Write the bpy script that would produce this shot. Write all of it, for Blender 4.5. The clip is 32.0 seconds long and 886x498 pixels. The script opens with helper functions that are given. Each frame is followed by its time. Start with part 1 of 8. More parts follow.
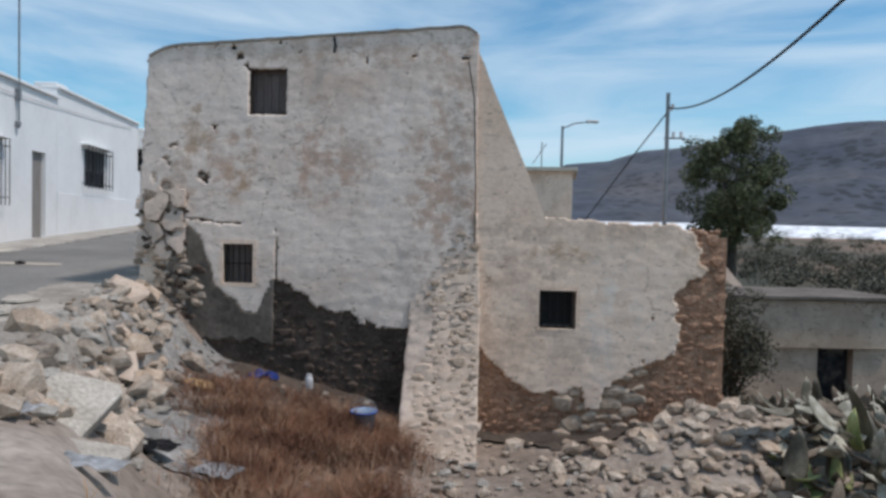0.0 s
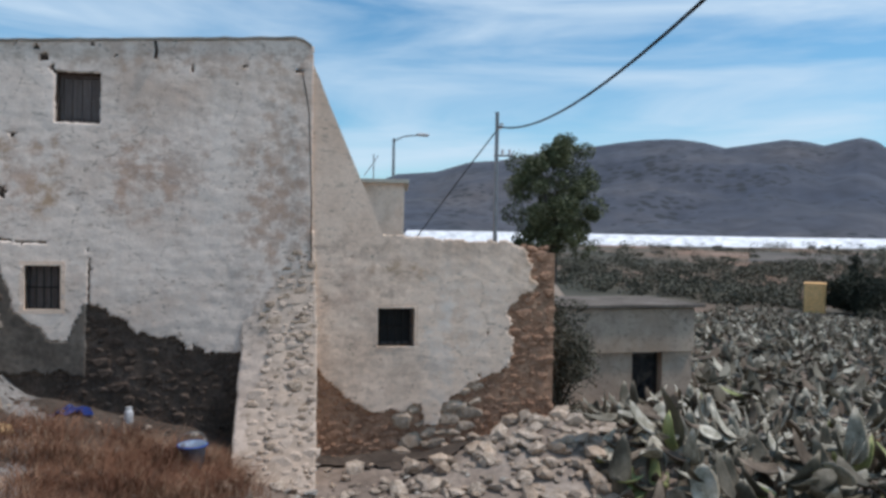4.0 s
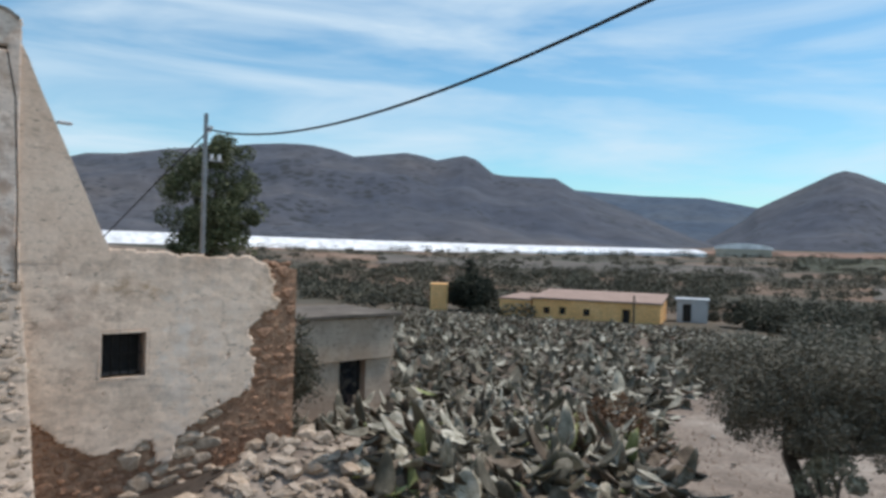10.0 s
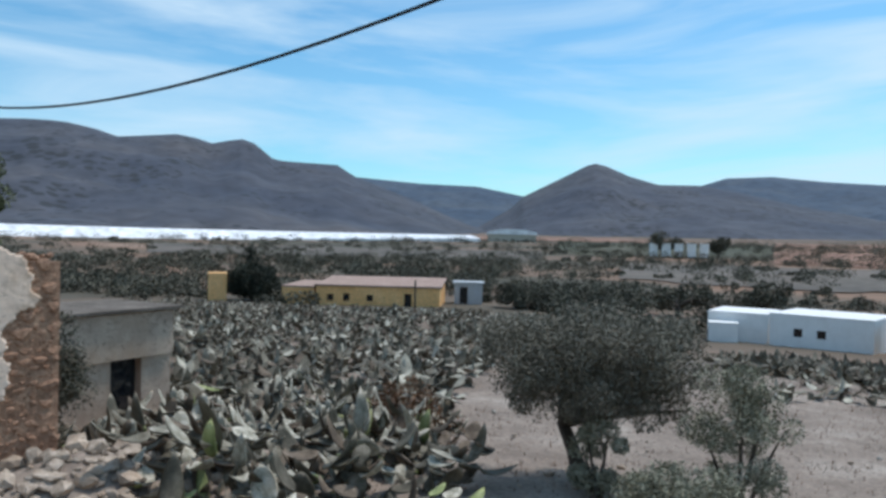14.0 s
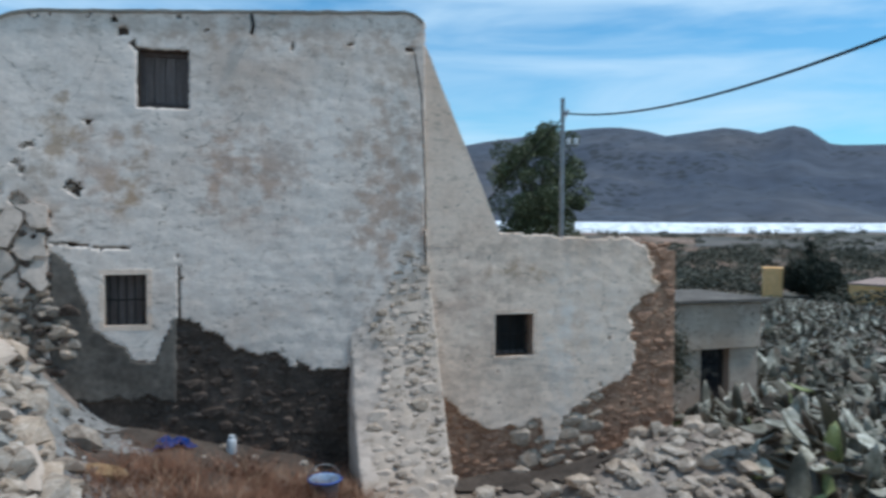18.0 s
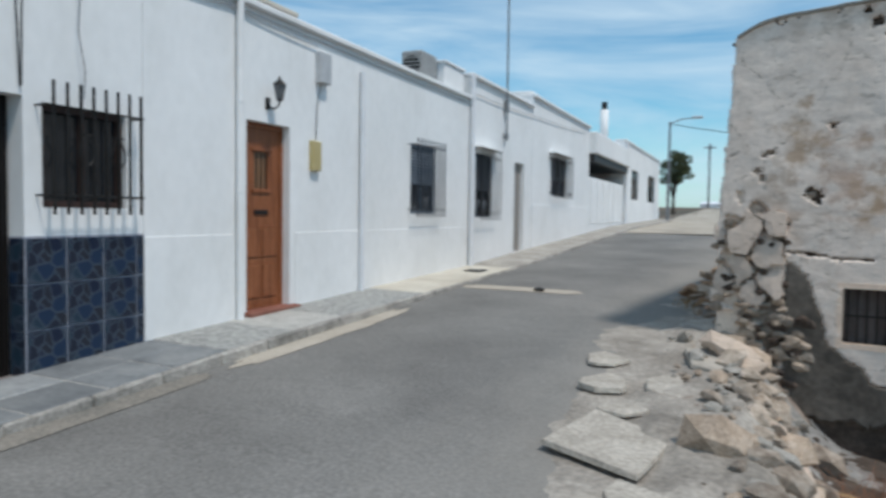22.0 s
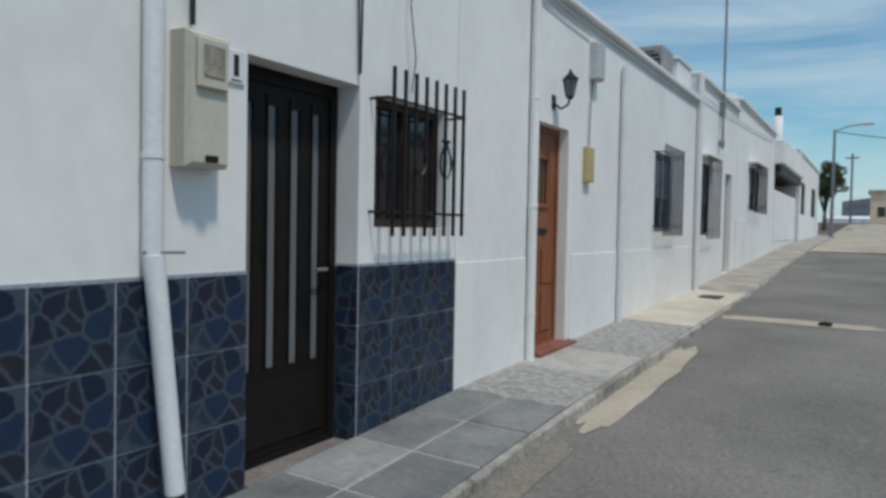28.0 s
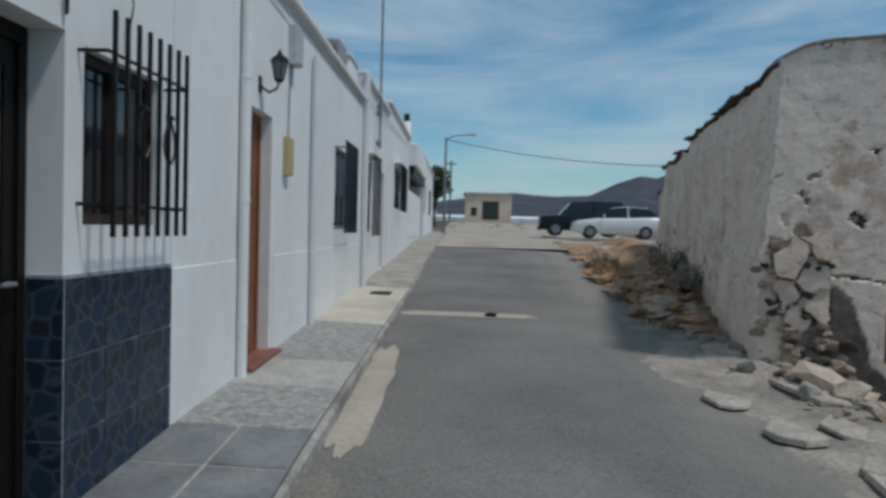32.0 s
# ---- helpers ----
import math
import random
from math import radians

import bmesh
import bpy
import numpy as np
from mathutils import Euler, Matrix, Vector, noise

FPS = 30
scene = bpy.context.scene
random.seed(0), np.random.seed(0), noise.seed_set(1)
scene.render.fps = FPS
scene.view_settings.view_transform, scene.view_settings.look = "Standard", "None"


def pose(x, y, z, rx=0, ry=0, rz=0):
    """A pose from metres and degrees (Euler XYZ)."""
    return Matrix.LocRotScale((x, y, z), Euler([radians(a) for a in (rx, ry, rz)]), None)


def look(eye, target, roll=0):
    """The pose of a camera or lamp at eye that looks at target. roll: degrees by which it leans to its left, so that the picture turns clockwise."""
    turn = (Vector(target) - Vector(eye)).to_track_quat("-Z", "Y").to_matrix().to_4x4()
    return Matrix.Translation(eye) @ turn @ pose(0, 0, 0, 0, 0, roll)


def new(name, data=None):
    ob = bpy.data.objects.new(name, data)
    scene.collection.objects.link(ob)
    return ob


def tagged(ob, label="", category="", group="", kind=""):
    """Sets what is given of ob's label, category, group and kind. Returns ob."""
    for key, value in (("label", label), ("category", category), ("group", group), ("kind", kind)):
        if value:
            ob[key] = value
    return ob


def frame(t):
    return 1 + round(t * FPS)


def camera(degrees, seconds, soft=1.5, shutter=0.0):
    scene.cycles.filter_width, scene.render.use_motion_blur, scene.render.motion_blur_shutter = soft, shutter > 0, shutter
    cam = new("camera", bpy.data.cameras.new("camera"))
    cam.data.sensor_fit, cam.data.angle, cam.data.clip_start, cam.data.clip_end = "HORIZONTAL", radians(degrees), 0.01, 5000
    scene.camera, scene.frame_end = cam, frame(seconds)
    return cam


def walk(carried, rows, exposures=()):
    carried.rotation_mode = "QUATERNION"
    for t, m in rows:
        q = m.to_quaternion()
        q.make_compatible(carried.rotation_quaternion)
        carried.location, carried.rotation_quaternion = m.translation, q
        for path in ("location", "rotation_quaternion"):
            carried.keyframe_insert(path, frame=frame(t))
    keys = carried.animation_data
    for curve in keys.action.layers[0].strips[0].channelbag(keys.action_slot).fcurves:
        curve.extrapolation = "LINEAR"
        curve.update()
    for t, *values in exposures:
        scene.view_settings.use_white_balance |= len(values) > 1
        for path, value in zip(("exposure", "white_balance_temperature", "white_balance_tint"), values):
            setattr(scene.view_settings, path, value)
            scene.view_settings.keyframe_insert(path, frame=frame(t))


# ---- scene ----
cam = camera(63.0, 32.0, soft=3.1, shutter=0.4)
PATH = [
    (0, (7.221, -4.771, 1.021), (7.465, -2.787, 0.957), 1.3),
    (0.5, (7.224, -4.742, 0.998), (7.450, -2.756, 0.940), 1.3),
    (1, (7.261, -4.712, 0.996), (7.530, -2.731, 0.940), 1.3),
    (1.5, (7.322, -4.692, 1.001), (7.654, -2.720, 0.945), 1.2),
    (2, (7.362, -4.678, 1.030), (7.774, -2.722, 0.978), 1.2),
    (2.5, (7.285, -4.637, 1.074), (7.784, -2.701, 1.029), 1.3),
    (3, (7.163, -4.608, 1.084), (7.760, -2.700, 1.048), 1.2),
    (3.5, (7.157, -4.594, 1.110), (7.803, -2.702, 1.076), 1.0),
    (4, (7.168, -4.625, 1.120), (7.863, -2.750, 1.091), 1.0),
    (4.5, (7.156, -4.667, 1.122), (7.912, -2.815, 1.111), 1.2),
    (6.5, (7.047, -4.235, 1.157), (8.024, -2.490, 1.132), 1.3),
    (7, (6.953, -4.106, 1.133), (7.919, -2.355, 1.106), 1.3),
    (7.5, (6.854, -4.002, 1.163), (7.825, -2.253, 1.131), 1.5),
    (8, (6.680, -3.926, 1.186), (7.723, -2.220, 1.162), 1.5),
    (9, (6.374, -3.775, 1.227), (7.647, -2.233, 1.197), 1.6),
    (9.5, (6.253, -3.750, 1.249), (7.648, -2.317, 1.230), 1.5),
    (10, (6.123, -3.760, 1.263), (7.627, -2.441, 1.262), 1.7),
    (10.5, (6.007, -3.713, 1.247), (7.643, -2.562, 1.241), 1.4),
    (11, (6.113, -3.716, 1.259), (7.912, -2.842, 1.252), 1.1),
    (11.5, (6.048, -3.681, 1.254), (7.914, -2.960, 1.246), 1.0),
    (12, (6.038, -3.673, 1.262), (7.918, -2.992, 1.246), 0.8),
    (12.5, (6.049, -3.669, 1.267), (7.924, -2.973, 1.246), 0.9),
    (13, (6.070, -3.679, 1.276), (7.920, -2.921, 1.248), 0.9),
    (13.5, (6.106, -3.657, 1.276), (7.939, -2.858, 1.251), 1.1),
    (15.5, (6.010, -3.409, 1.273), (7.740, -2.405, 1.243), 0.9),
    (16, (5.886, -3.366, 1.230), (7.483, -2.162, 1.193), 0.7),
    (16.5, (5.963, -3.295, 1.247), (7.386, -1.889, 1.200), 0.8),
    (17, (5.837, -3.153, 1.234), (7.094, -1.598, 1.183), 0.6),
    (17.5, (5.705, -3.317, 1.203), (6.733, -1.603, 1.155), 0.7),
    (18, (5.651, -3.061, 1.206), (6.482, -1.243, 1.148), 0.3),
    (18.5, (5.517, -2.913, 1.234), (6.117, -1.007, 1.164), 0.5),
    (19, (5.443, -2.962, 1.223), (5.787, -0.993, 1.156), 0.5),
    (19.5, (5.309, -3.061, 1.233), (5.502, -1.072, 1.161), 0.7),
    (20, (5.184, -2.923, 1.267), (5.246, -0.926, 1.186), 0.5),
    (20.5, (5.032, -2.843, 1.280), (4.977, -0.846, 1.196), 0.6),
    (21, (4.950, -2.744, 1.321), (4.705, -0.762, 1.224), 0.4),
    (21.5, (4.780, -2.824, 1.345), (4.291, -0.888, 1.248), 0.6),
    (22, (4.770, -2.745, 1.354), (3.993, -0.904, 1.257), 0.8),
    (22.5, (4.518, -2.666, 1.381), (3.566, -0.910, 1.281), 0.5),
    (23, (4.282, -2.656, 1.407), (3.229, -0.958, 1.309), 0.8),
    (23.5, (4.066, -2.631, 1.437), (2.930, -0.987, 1.342), 0.7),
    (24, (3.887, -2.606, 1.432), (2.666, -1.025, 1.343), 0.8),
    (24.5, (3.611, -2.657, 1.410), (2.327, -1.126, 1.328), 0.9),
    (25, (3.398, -2.687, 1.390), (2.097, -1.170, 1.313), 0.9),
    (25.5, (3.241, -2.683, 1.360), (1.921, -1.182, 1.290), 0.9),
    (27.5, (2.624, -2.499, 1.366), (1.498, -0.847, 1.300), 1.1),
    (28, (2.508, -2.424, 1.378), (1.487, -0.705, 1.313), 1.1),
    (28.5, (2.386, -2.364, 1.377), (1.434, -0.605, 1.317), 1.3),
    (29, (2.239, -2.330, 1.368), (1.364, -0.532, 1.305), 1.4),
    (29.5, (2.141, -2.273, 1.368), (1.364, -0.431, 1.303), 1.6),
    (30, (2.013, -2.159, 1.348), (1.419, -0.251, 1.292), 1.5),
    (30.5, (1.953, -2.130, 1.364), (1.471, -0.189, 1.305), 1.7),
    (31, (1.873, -2.191, 1.379), (1.548, -0.218, 1.311), 1.8),
    (31.5, (1.733, -2.096, 1.397), (1.528, -0.107, 1.331), 1.8),
    (32, (1.632, -2.089, 1.381), (1.587, -0.091, 1.327), 1.5),
]
EXPOSURES = [(0.0, -0.14, 6050, 16), (1.0, -0.18, 6000, 16), (2.0, -0.24, 5980, 16), (3.0, -0.2, 6000, 16), (4.0, -0.1, 6000, 16), (9.0, -0.1, 6100, 15), (10.0, 0.0, 6250, 15), (11.5, -0.02, 5900, 13), (13.0, -0.02, 5800, 12), (16.0, -0.03, 5750, 10), (18.0, -0.07, 5400, 8), (20.0, -0.05, 5400, 8), (21.5, -0.12, 5900, 11), (23.0, -0.13, 6000, 11), (25.0, -0.25, 6200, 11), (28.0, -0.4, 6150, 11), (30.0, -0.6, 6050, 11), (32.0, -0.73, 5950, 11)]
walk(cam, [(t, look(eye, target, roll)) for t, eye, target, roll in PATH], EXPOSURES)

# ---- light ----
SUN_AZ, SUN_EL = 114.0, 63.0   # degrees clockwise from +y, and above the horizon
world = bpy.data.worlds.new("world")
scene.world = world
world.use_nodes = True
wn, wl = world.node_tree.nodes, world.node_tree.links
wn.clear()
sky = wn.new("ShaderNodeTexSky")
sky.sky_type, sky.sun_disc = "NISHITA", False
sky.sun_elevation, sky.sun_rotation = radians(SUN_EL), radians(SUN_AZ)
sky.air_density, sky.dust_density, sky.ozone_density = 1.0, 0.5, 0.6
tc = wn.new("ShaderNodeTexCoord")
sp = wn.new("ShaderNodeSeparateXYZ")
wl.new(tc.outputs["Generated"], sp.inputs[0])
flat = wn.new("ShaderNodeMapping")
flat.inputs["Scale"].default_value = (0.9, 1.0, 5.5)
flat.inputs["Rotation"].default_value = (0.10, 0.0, 0.4)
wl.new(tc.outputs["Generated"], flat.inputs["Vector"])
cn = wn.new("ShaderNodeTexNoise")
cn.inputs["Scale"].default_value, cn.inputs["Detail"].default_value, cn.inputs["Roughness"].default_value = 2.3, 8.0, 0.56
cn.inputs["Distortion"].default_value = 0.6
wl.new(flat.outputs[0], cn.inputs["Vector"])
cr = wn.new("ShaderNodeValToRGB")
cr.color_ramp.elements[0].position, cr.color_ramp.elements[1].position = 0.38, 0.68
cr.color_ramp.elements[0].color, cr.color_ramp.elements[1].color = (0, 0, 0, 1), (0.82, 0.82, 0.82, 1)
wl.new(cn.outputs["Fac"], cr.inputs[0])
mixc = wn.new("ShaderNodeMixRGB")
wl.new(cr.outputs[0], mixc.inputs["Fac"])
tint = wn.new("ShaderNodeMixRGB")
tint.blend_type = "MULTIPLY"
tint.inputs["Fac"].default_value, tint.inputs["Color2"].default_value = 1.0, (0.67, 1.0, 1.0, 1)
wl.new(sky.outputs[0], tint.inputs["Color1"])
wl.new(tint.outputs[0], mixc.inputs["Color1"])
mixc.inputs["Color2"].default_value = (5.3, 6.4, 6.8, 1)
bgn = wn.new("ShaderNodeBackground")
bgn.inputs["Strength"].default_value = 0.133
wl.new(mixc.outputs[0], bgn.inputs["Color"])
wo = wn.new("ShaderNodeOutputWorld")
wl.new(bgn.outputs[0], wo.inputs["Surface"])
sun = new("sun", bpy.data.lights.new("sun", "SUN"))
sun.data.energy, sun.data.angle, sun.data.color = 3.1, radians(6.0), (1.0, 0.90, 0.77)
sun.matrix_world = look((0, 0, 0), (-math.sin(radians(SUN_AZ)) * math.cos(radians(SUN_EL)), -math.cos(radians(SUN_AZ)) * math.cos(radians(SUN_EL)), -math.sin(radians(SUN_EL))))

# ---- materials ----
MATS = {}


def surface(name, stops, scale=3.0, fine=40.0, rough=0.85, bump=0.15, metal=0.0, stretch=(1, 1, 1), coords="Object", vary=0.0, spec=0.3, fine_amount=0.25):
    """A procedural surface: a ramp of colours over broad noise, fine grain on top, bump, and a change from piece to piece."""
    m = bpy.data.materials.new(name)
    m.use_nodes = True
    n, l = m.node_tree.nodes, m.node_tree.links
    b = n["Principled BSDF"]
    b.inputs["Roughness"].default_value, b.inputs["Metallic"].default_value = rough, metal
    b.inputs["Specular IOR Level"].default_value = spec
    t = n.new("ShaderNodeTexCoord")
    mp = n.new("ShaderNodeMapping")
    mp.inputs["Scale"].default_value = stretch
    l.new(t.outputs[coords], mp.inputs["Vector"])
    a = n.new("ShaderNodeTexNoise")
    a.inputs["Scale"].default_value, a.inputs["Detail"].default_value, a.inputs["Roughness"].default_value = scale, 6, 0.62
    l.new(mp.outputs[0], a.inputs["Vector"])
    r = n.new("ShaderNodeValToRGB")
    r.color_ramp.elements[0].position, r.color_ramp.elements[1].position = 0.32, 0.7
    r.color_ramp.elements[0].color, r.color_ramp.elements[1].color = (*stops[0], 1), (*stops[-1], 1)
    for i, c in enumerate(stops[1:-1], 1):
        r.color_ramp.elements.new(0.32 + 0.38 * i / (len(stops) - 1)).color = (*c, 1)
    l.new(a.outputs["Fac"], r.inputs[0])
    f = n.new("ShaderNodeTexNoise")
    f.inputs["Scale"].default_value, f.inputs["Detail"].default_value = fine, 4
    l.new(mp.outputs[0], f.inputs["Vector"])
    k = n.new("ShaderNodeMapRange")
    k.inputs["From Min"].default_value, k.inputs["From Max"].default_value = 0.3, 0.7
    k.inputs["To Min"].default_value, k.inputs["To Max"].default_value = 1 - fine_amount, 1 + fine_amount
    l.new(f.outputs["Fac"], k.inputs["Value"])
    last = k.outputs[0]
    if vary:
        o = n.new("ShaderNodeObjectInfo")
        g = n.new("ShaderNodeNewGeometry")
        ad = n.new("ShaderNodeMath")
        l.new(o.outputs["Random"], ad.inputs[0])
        l.new(g.outputs["Random Per Island"], ad.inputs[1])
        fr = n.new("ShaderNodeMath")
        fr.operation = "FRACT"
        l.new(ad.outputs[0], fr.inputs[0])
        q = n.new("ShaderNodeMapRange")
        q.inputs["To Min"].default_value, q.inputs["To Max"].default_value = 1 - vary, 1 + vary
        l.new(fr.outputs[0], q.inputs["Value"])
        mu = n.new("ShaderNodeMath")
        mu.operation = "MULTIPLY"
        l.new(last, mu.inputs[0]), l.new(q.outputs[0], mu.inputs[1])
        last = mu.outputs[0]
    v = n.new("ShaderNodeVectorMath")
    v.operation = "SCALE"
    l.new(r.outputs[0], v.inputs[0]), l.new(last, v.inputs["Scale"])
    l.new(v.outputs[0], b.inputs["Base Color"])
    if bump:
        s1 = n.new("ShaderNodeMath")
        s1.operation = "MULTIPLY_ADD"
        s1.inputs[1].default_value = 0.5
        l.new(f.outputs["Fac"], s1.inputs[0]), l.new(a.outputs["Fac"], s1.inputs[2])
        bp = n.new("ShaderNodeBump")
        bp.inputs["Strength"].default_value, bp.inputs["Distance"].default_value = min(1.0, bump * 3), 0.02
        l.new(s1.outputs[0], bp.inputs["Height"])
        l.new(bp.outputs[0], b.inputs["Normal"])
    MATS[name] = m
    return m


whitewash = surface("whitewash", [(0.73, 0.73, 0.715), (0.79, 0.79, 0.78), (0.83, 0.83, 0.82)], 0.9, 9, 0.8, 0.035, stretch=(1, 1, 0.7), fine_amount=0.03)
def plaster_surface(name, pale, tone, stain, dark, patches=()):
    """Old limewash: pale and greyer areas, pinkish stains where it has worn thin, run marks and dark flecks along the courses."""
    m = surface(name, [tone, pale, pale], 1.3, 26, 0.92, 0.07, fine_amount=0.08)
    n, l = m.node_tree.nodes, m.node_tree.links
    b = n["Principled BSDF"]
    last = b.inputs["Base Color"].links[0].from_socket
    t = n.new("ShaderNodeTexCoord")
    for scale, stretch, lo, hi, col, amount, detail in ((0.8, (1, 1, 1), 0.52, 0.68, stain, 0.75, 7), (1.6, (1, 1, 0.25), 0.55, 0.75, tone, 0.6, 5), (5.0, (1, 1, 2.6), 0.57, 0.70, dark, 0.62, 8), (13.0, (1, 1, 2.4), 0.61, 0.70, dark, 0.7, 3)):
        mp = n.new("ShaderNodeMapping")
        mp.inputs["Scale"].default_value, mp.inputs["Location"].default_value = stretch, (scale, 2 * scale, 3)
        l.new(t.outputs["Object"], mp.inputs["Vector"])
        a = n.new("ShaderNodeTexNoise")
        a.inputs["Scale"].default_value, a.inputs["Detail"].default_value, a.inputs["Roughness"].default_value = scale, detail, 0.65
        l.new(mp.outputs[0], a.inputs["Vector"])
        k = n.new("ShaderNodeMapRange")
        k.inputs["From Min"].default_value, k.inputs["From Max"].default_value, k.inputs["To Max"].default_value = lo, hi, amount
        l.new(a.outputs["Fac"], k.inputs["Value"])
        x = n.new("ShaderNodeMixRGB")
        x.inputs["Color2"].default_value = (*col, 1)
        l.new(k.outputs[0], x.inputs["Fac"]), l.new(last, x.inputs["Color1"])
        last = x.outputs[0]
        grain = a.outputs["Fac"]
    # fine cracks through the limewash
    cw = n.new("ShaderNodeTexNoise")
    cw.inputs["Scale"].default_value, cw.inputs["Detail"].default_value = 3.0, 5
    l.new(t.outputs["Object"], cw.inputs["Vector"])
    wp = n.new("ShaderNodeMixRGB")
    wp.inputs["Fac"].default_value = 0.28
    l.new(t.outputs["Object"], wp.inputs["Color1"]), l.new(cw.outputs["Color"], wp.inputs["Color2"])
    vo = n.new("ShaderNodeTexVoronoi")
    vo.feature = "DISTANCE_TO_EDGE"
    vo.inputs["Scale"].default_value = 1.5
    l.new(wp.outputs[0], vo.inputs["Vector"])
    ck = n.new("ShaderNodeMapRange")
    ck.inputs["From Min"].default_value, ck.inputs["From Max"].default_value, ck.inputs["To Min"].default_value, ck.inputs["To Max"].default_value = 0.004, 0.016, 0.8, 0.0
    l.new(vo.outputs["Distance"], ck.inputs["Value"])
    cm = n.new("ShaderNodeMapRange")
    cm.inputs["From Min"].default_value, cm.inputs["From Max"].default_value = 0.48, 0.62
    l.new(a.outputs["Fac"], cm.inputs["Value"])
    km = n.new("ShaderNodeMath")
    km.operation = "MULTIPLY"
    l.new(ck.outputs[0], km.inputs[0]), l.new(cm.outputs[0], km.inputs[1])
    xc = n.new("ShaderNodeMixRGB")
    xc.inputs["Color2"].default_value = (*[c * 0.6 for c in dark], 1)
    l.new(km.outputs[0], xc.inputs["Fac"]), l.new(last, xc.inputs["Color1"])
    last = xc.outputs[0]
    for (px, py, pz), rx, rz, col, amount in patches:
        sub = n.new("ShaderNodeVectorMath")
        sub.operation = "SUBTRACT"
        sub.inputs[1].default_value = (px, py, pz)
        l.new(t.outputs["Object"], sub.inputs[0])
        sc = n.new("ShaderNodeVectorMath")
        sc.operation = "MULTIPLY"
        sc.inputs[1].default_value = (1 / rx, 1 / rx, 1 / rz)
        l.new(sub.outputs[0], sc.inputs[0])
        ln = n.new("ShaderNodeVectorMath")
        ln.operation = "LENGTH"
        l.new(sc.outputs[0], ln.inputs[0])
        w = n.new("ShaderNodeTexNoise")
        w.inputs["Scale"].default_value, w.inputs["Detail"].default_value, w.inputs["Roughness"].default_value = 6.0, 9, 0.70
        l.new(t.outputs["Object"], w.inputs["Vector"])
        ma = n.new("ShaderNodeMath")
        ma.operation = "MULTIPLY_ADD"
        ma.inputs[1].default_value = 7.5
        l.new(w.outputs["Fac"], ma.inputs[0]), l.new(ln.outputs["Value"], ma.inputs[2])
        k = n.new("ShaderNodeMapRange")
        k.inputs["From Min"].default_value, k.inputs["From Max"].default_value = 4.80, 3.45
        k.inputs["To Max"].default_value = amount
        l.new(ma.outputs[0], k.inputs["Value"])
        x = n.new("ShaderNodeMixRGB")
        x.inputs["Color2"].default_value = (*col, 1)
        l.new(k.outputs[0], x.inputs["Fac"]), l.new(last, x.inputs["Color1"])
        last = x.outputs[0]
    l.new(last, b.inputs["Base Color"])
    old = b.inputs["Normal"].links[0].from_node
    bp = n.new("ShaderNodeBump")
    bp.inputs["Strength"].default_value, bp.inputs["Distance"].default_value = 0.16, 0.012
    bp.invert = True
    l.new(grain, bp.inputs["Height"]), l.new(old.outputs[0], bp.inputs["Normal"]), l.new(bp.outputs[0], b.inputs["Normal"])
    return m


def wall_spot(u, z):
    """A place on the ruin's gable, by metres along it and height."""
    return 4.626 + 0.9856 * u, 4.80 - 0.1694 * u, z


OCHRE, ROSE, WHITE, TAN, GREY = (0.46, 0.31, 0.19), (0.53, 0.37, 0.278), (0.81, 0.71, 0.62), (0.52, 0.405, 0.315), (0.53, 0.465, 0.41)
GABLE_SPOTS = [(wall_spot(3.05, 2.1), 0.42, 0.9, WHITE, 0.75), (wall_spot(2.6, 0.75), 0.9, 0.55, WHITE, 0.5), (wall_spot(1.25, 0.55), 0.35, 0.55, WHITE, 0.6), (wall_spot(1.0, 1.75), 0.42, 0.45, ROSE, 0.8), (wall_spot(1.2, 1.6), 0.14, 0.4, OCHRE, 0.75), (wall_spot(0.55, 2.05), 0.2, 0.3, OCHRE, 0.75), (wall_spot(2.05, 1.85), 0.22, 0.5, ROSE, 0.9), (wall_spot(2.55, 1.85), 0.38, 0.4, ROSE, 0.8), (wall_spot(2.6, 2.0), 0.2, 0.25, GREY, 0.7), (wall_spot(3.8, 1.9), 0.42, 1.5, TAN, 0.75), (wall_spot(3.7, 2.9), 0.9, 0.4, TAN, 0.5), (wall_spot(1.6, 3.15), 1.7, 0.16, TAN, 0.7), (wall_spot(0.3, 1.3), 0.3, 0.8, TAN, 0.6), (wall_spot(3.3, 0.4), 0.25, 0.7, GREY, 0.6), (wall_spot(2.9, 0.0), 0.7, 0.3, GREY, 0.55), (wall_spot(2.2, 2.75), 0.6, 0.25, TAN, 0.4), (wall_spot(3.75, 1.5), 0.35, 1.0, ROSE, 0.8), (wall_spot(2.9, 3.2), 1.3, 0.2, ROSE, 0.6), (wall_spot(2.3, 1.7), 0.4, 0.5, ROSE, 0.7)]
SHOULDER_SPOTS = [(wall_spot(5.3, 0.72), 0.45, 0.12, OCHRE, 0.85), (wall_spot(5.2, 0.5), 0.3, 0.2, TAN, 0.7), (wall_spot(4.6, 0.4), 0.35, 0.6, ROSE, 0.6), (wall_spot(5.75, -0.2), 0.22, 0.9, WHITE, 0.8), (wall_spot(6.2, 0.1), 0.5, 0.7, WHITE, 0.5), (wall_spot(5.2, -0.6), 0.6, 0.35, TAN, 0.65), (wall_spot(4.5, -0.5), 0.35, 0.5, TAN, 0.7), (wall_spot(6.9, 0.7), 0.2, 0.4, OCHRE, 0.6), (wall_spot(5.6, 1.0), 1.5, 0.14, TAN, 0.7)]
